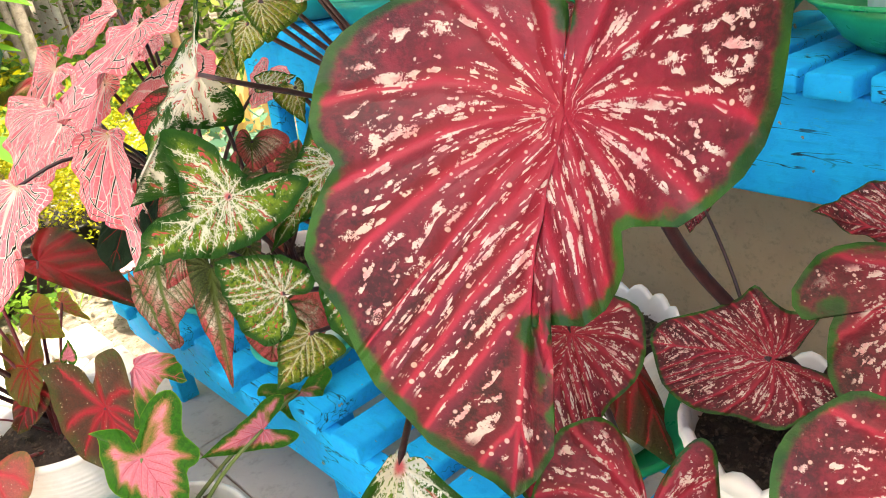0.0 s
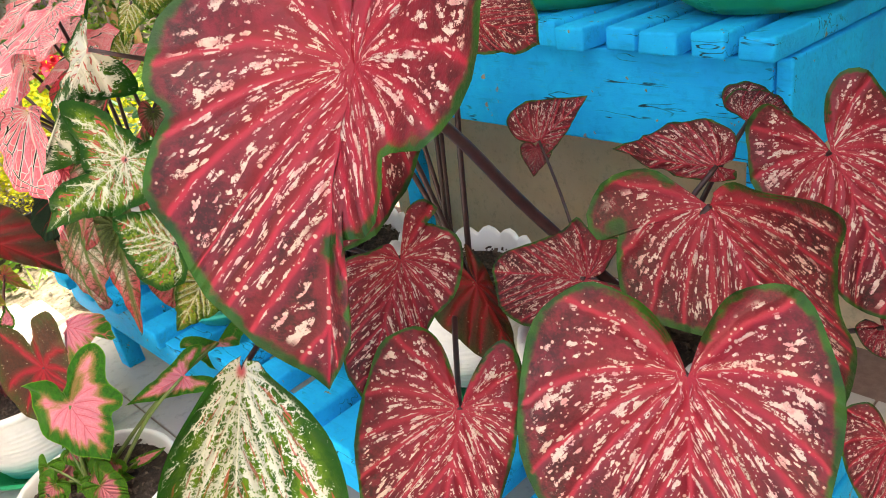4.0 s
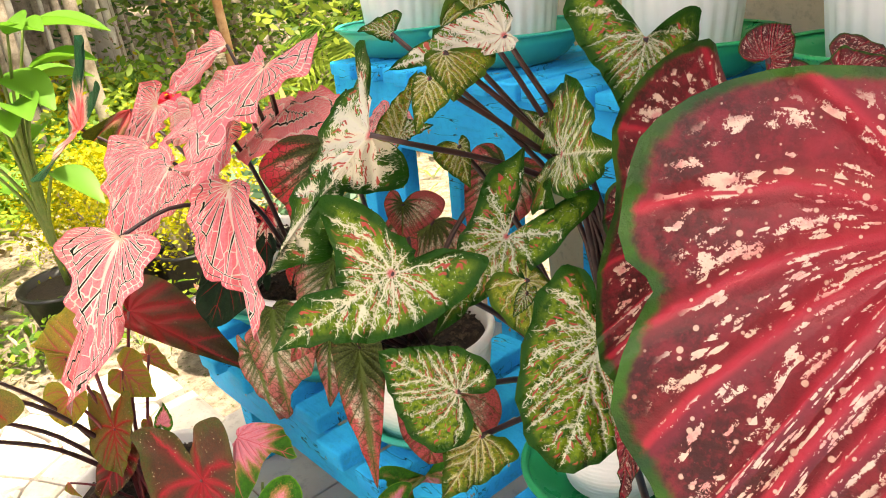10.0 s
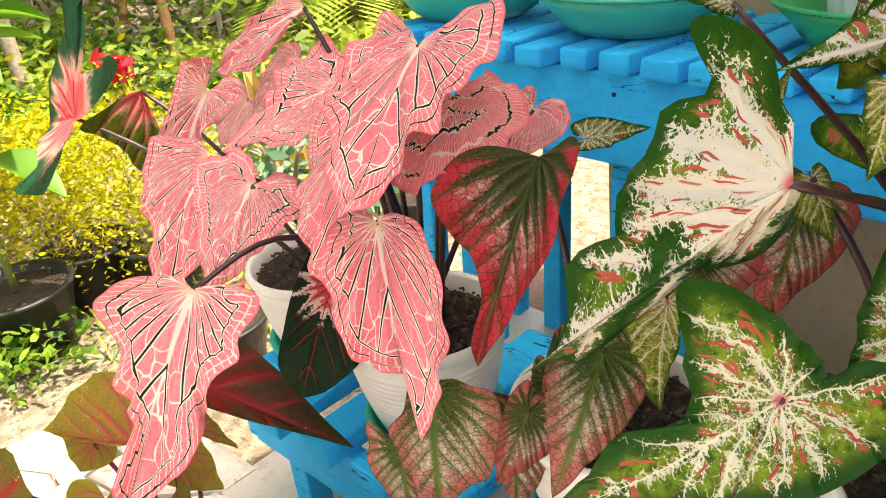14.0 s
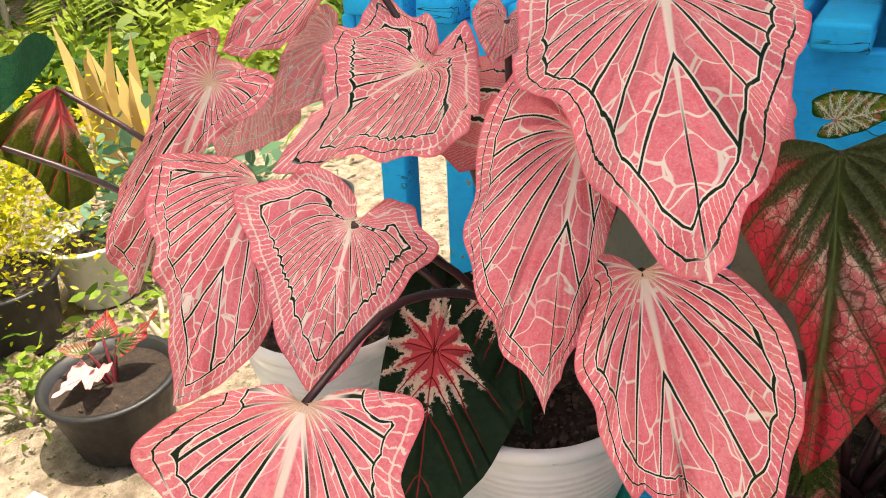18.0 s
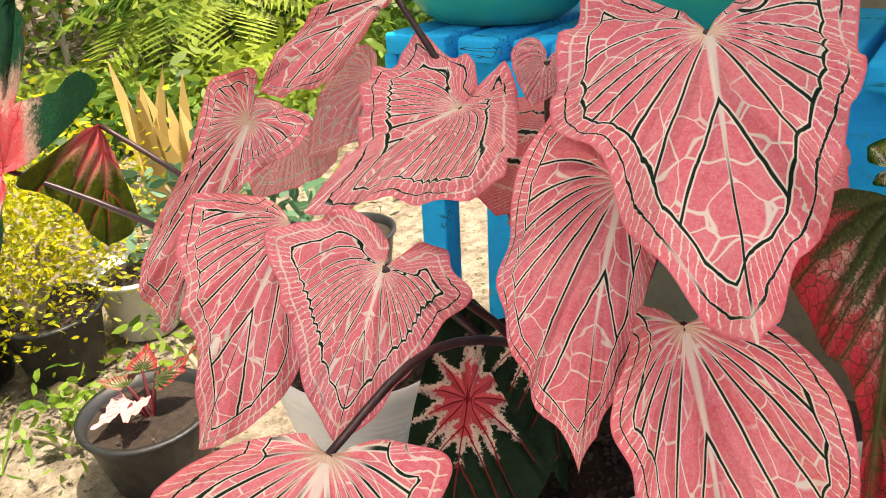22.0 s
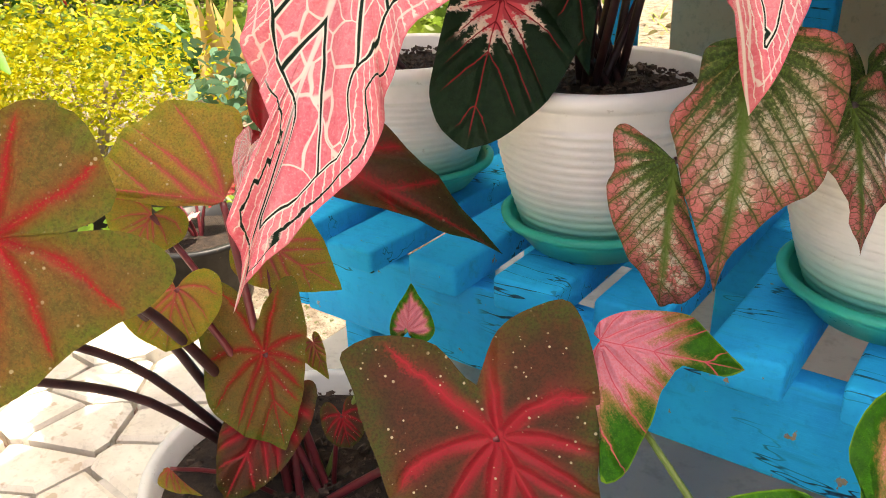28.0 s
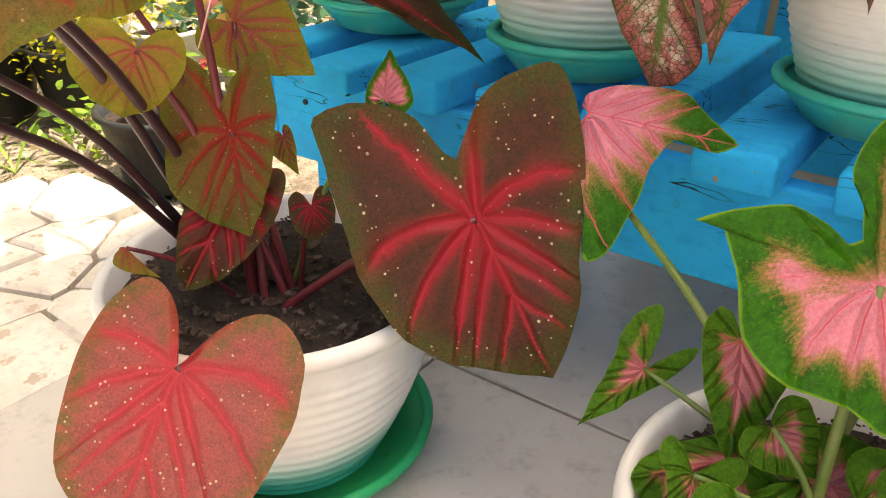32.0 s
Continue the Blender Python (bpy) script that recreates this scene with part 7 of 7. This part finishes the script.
stalk(BRONZE, (-0.317, -0.465, 0.177), BRONZE_ROOT + Vector((0.008, 0.016, 0)), REDSTALK, r=0.002)
leaf(BRONZE, "olive", (-0.397, -0.575, 0.162), (-0.371, -0.568, 0.143), (-0.411, -0.587, 0.158), (-0.384, -0.575, 0.147), shape='lance', lobe=0.5)
stalk(BRONZE, (-0.397, -0.575, 0.162), BRONZE_ROOT + Vector((-0.017, -0.006, 0)), REDSTALK, r=0.002)
leaf(BRONZE, "olive", (-0.371, -0.438, 0.214), (-0.352, -0.442, 0.186), (-0.374, -0.450, 0.198), (-0.350, -0.436, 0.194), shape='lance')
leaf(BRONZE, "olive", (-0.487, -0.376, 0.267), (-0.426, -0.352, 0.236), (-0.463, -0.373, 0.245), (-0.469, -0.357, 0.276), shape='lance')
stalk(BRONZE, (-0.487, -0.376, 0.267), BRONZE_ROOT + Vector((0.017, -0.007, 0)), REDSTALK, r=0.003)
leaf(BRONZE, "heart", (-0.255, -0.449, 0.269), (-0.260, -0.435, 0.300), (-0.267, -0.453, 0.277), (-0.237, -0.441, 0.261), shape='lance')
stalk(BRONZE, (-0.255, -0.449, 0.269), BRONZE_ROOT + Vector((-0.008, 0.016, 0)), GREENSTALK, r=0.002)

# green caladium with pink hearts in the wide floor pot
leaf(HEART, "heart", (0.070, -0.469, 0.243), (0.146, -0.466, 0.172), (0.026, -0.515, 0.217), (0.063, -0.397, 0.311), shape=('mitten_l', 'mitten_r'), lobe=1.0, bow=0.02, ripple=0.015)
stalk(HEART, (0.070, -0.469, 0.243), HEART_ROOT + Vector((-0.005, -0.017, 0)), GREENSTALK, r=0.003)
leaf(HEART, "heartfold", (-0.132, -0.384, 0.267), (-0.044, -0.339, 0.249), (-0.109, -0.421, 0.178), (-0.107, -0.343, 0.279), shape=('shawl_l', 'shawl_r'), lobe=1.0, bow=0.02, ripple=0.015)
stalk(HEART, (-0.096, -0.380, 0.201), HEART_ROOT, GREENSTALK, r=.003)
leaf(HEART, "heartsmall", (-0.047, -0.447, 0.131), (-0.072, -0.485, 0.098), (-0.075, -0.463, 0.141), (-0.039, -0.452, 0.115), shape='star', lobe=1.4, bow=0.06)
stalk(HEART, (-0.047, -0.447, 0.131), HEART_ROOT + Vector((0.015, 0.009, 0)), GREENSTALK, r=0.002)
leaf(HEART, "heartsmall", (0.011, -0.463, 0.184), (0.021, -0.494, 0.127), (-0.005, -0.484, 0.171), (0.041, -0.459, 0.154), shape='heart', lobe=0.7)
stalk(HEART, (-0.005, -0.432, 0.164), HEART_ROOT + Vector((-0.018, 0.004, 0)), GREENSTALK, r=0.003)
leaf(HEART, "heartsmall", (0.042, -0.492, 0.158), (0.067, -0.487, 0.133), (0.021, -0.510, 0.157), (0.061, -0.474, 0.162), shape='heart', lobe=0.6)
stalk(HEART, (0.042, -0.492, 0.158), HEART_ROOT + Vector((0.011, -0.015, 0)), GREENSTALK, r=0.002)
leaf(HEART, "heartsmall", (0.028, -0.494, 0.130), (-0.016, -0.533, 0.122), (0.045, -0.504, 0.094), (0.023, -0.473, 0.134), shape='shield', lobe=0.8, bow=0.06)
stalk(HEART, (0.028, -0.494, 0.130), HEART_ROOT + Vector((0.002, 0.018, 0)), GREENSTALK, r=0.002)
leaf(HEART, "heartsmall", (0.064, -0.482, 0.126), (0.127, -0.442, 0.108), (0.073, -0.496, 0.092), (0.068, -0.463, 0.151), shape='heart', lobe=1.0)
stalk(HEART, (0.064, -0.482, 0.126), HEART_ROOT + Vector((-0.014, -0.012, 0)), GREENSTALK, r=0.002)
leaf(HEART, "heartsmall", (0.112, -0.487, 0.119), (0.154, -0.473, 0.089), (0.089, -0.513, 0.109), (0.122, -0.462, 0.144), shape='shield', lobe=1.0)
stalk(HEART, (0.112, -0.487, 0.119), HEART_ROOT + Vector((0.018, -0.001, 0)), GREENSTALK, r=0.002)
leaf(HEART, "heartsmall", (0.041, -0.531, 0.118), (0.027, -0.561, 0.090), (0.015, -0.545, 0.126), (0.069, -0.512, 0.113), shape='heart', lobe=0.9)
stalk(HEART, (0.041, -0.531, 0.118), HEART_ROOT + Vector((-0.013, 0.013, 0)), GREENSTALK, r=0.002)
leaf(HEART, "heartsmall", (0.081, -0.495, 0.103), (0.088, -0.508, 0.077), (0.062, -0.511, 0.104), (0.100, -0.481, 0.104), shape='heart')
stalk(HEART, (0.081, -0.495, 0.103), HEART_ROOT + Vector((0.001, -0.018, 0)), GREENSTALK, r=0.002)
leaf(HEART, "heartsmall", (0.122, -0.423, 0.126), (0.152, -0.388, 0.142), (0.088, -0.454, 0.116), (0.140, -0.410, 0.125), shape='heart')
stalk(HEART, (0.122, -0.423, 0.126), HEART_ROOT + Vector((0.011, 0.014, 0)), GREENSTALK, r=0.002)
leaf(HEART, "heart", (0.111, -0.237, 0.232), (0.139, -0.249, 0.180), (0.041, -0.272, 0.263), (0.150, -0.199, 0.243), shape='star', lobe=1.0, bow=0.04)
stalk(HEART, (0.111, -0.237, 0.232), HEART_ROOT + Vector((-0.018, -0.003, 0)), GREENSTALK, r=0.003)
leaf(HEART, "heartsmall", (0.015, -0.526, 0.136), (0.016, -0.547, 0.106), (-0.002, -0.536, 0.141), (0.038, -0.508, 0.136), shape='star', lobe=1.0, bow=0.08)
stalk(HEART, (0.015, -0.526, 0.136), HEART_ROOT + Vector((0.015, -0.010, 0)), GREENSTALK, r=0.002)
leaf(HEART, "heartsmall", (0.090, -0.488, 0.129), (0.125, -0.474, 0.115), (0.089, -0.502, 0.112), (0.100, -0.467, 0.151), shape='broad', lobe=0.9, bow=0.08)
stalk(HEART, (0.090, -0.488, 0.129), HEART_ROOT + Vector((-0.004, 0.018, 0)), GREENSTALK, r=0.002)
leaf(HEART, "heartsmall", (0.105, -0.453, 0.140), (0.096, -0.471, 0.122), (0.095, -0.458, 0.145), (0.124, -0.444, 0.128), shape='broad', lobe=0.9, bow=0.08)
stalk(HEART, (0.105, -0.453, 0.140), HEART_ROOT + Vector((-0.009, -0.016, 0)), GREENSTALK, r=0.002)
leaf(HEART, "heart", (0.133, -0.318, 0.224), (0.085, -0.403, 0.204), (0.131, -0.354, 0.186), (0.103, -0.302, 0.248), shape='star', lobe=1.0)
stalk(HEART, (0.133, -0.318, 0.224), HEART_ROOT + Vector((0.017, 0.006, 0)), GREENSTALK, r=0.003)
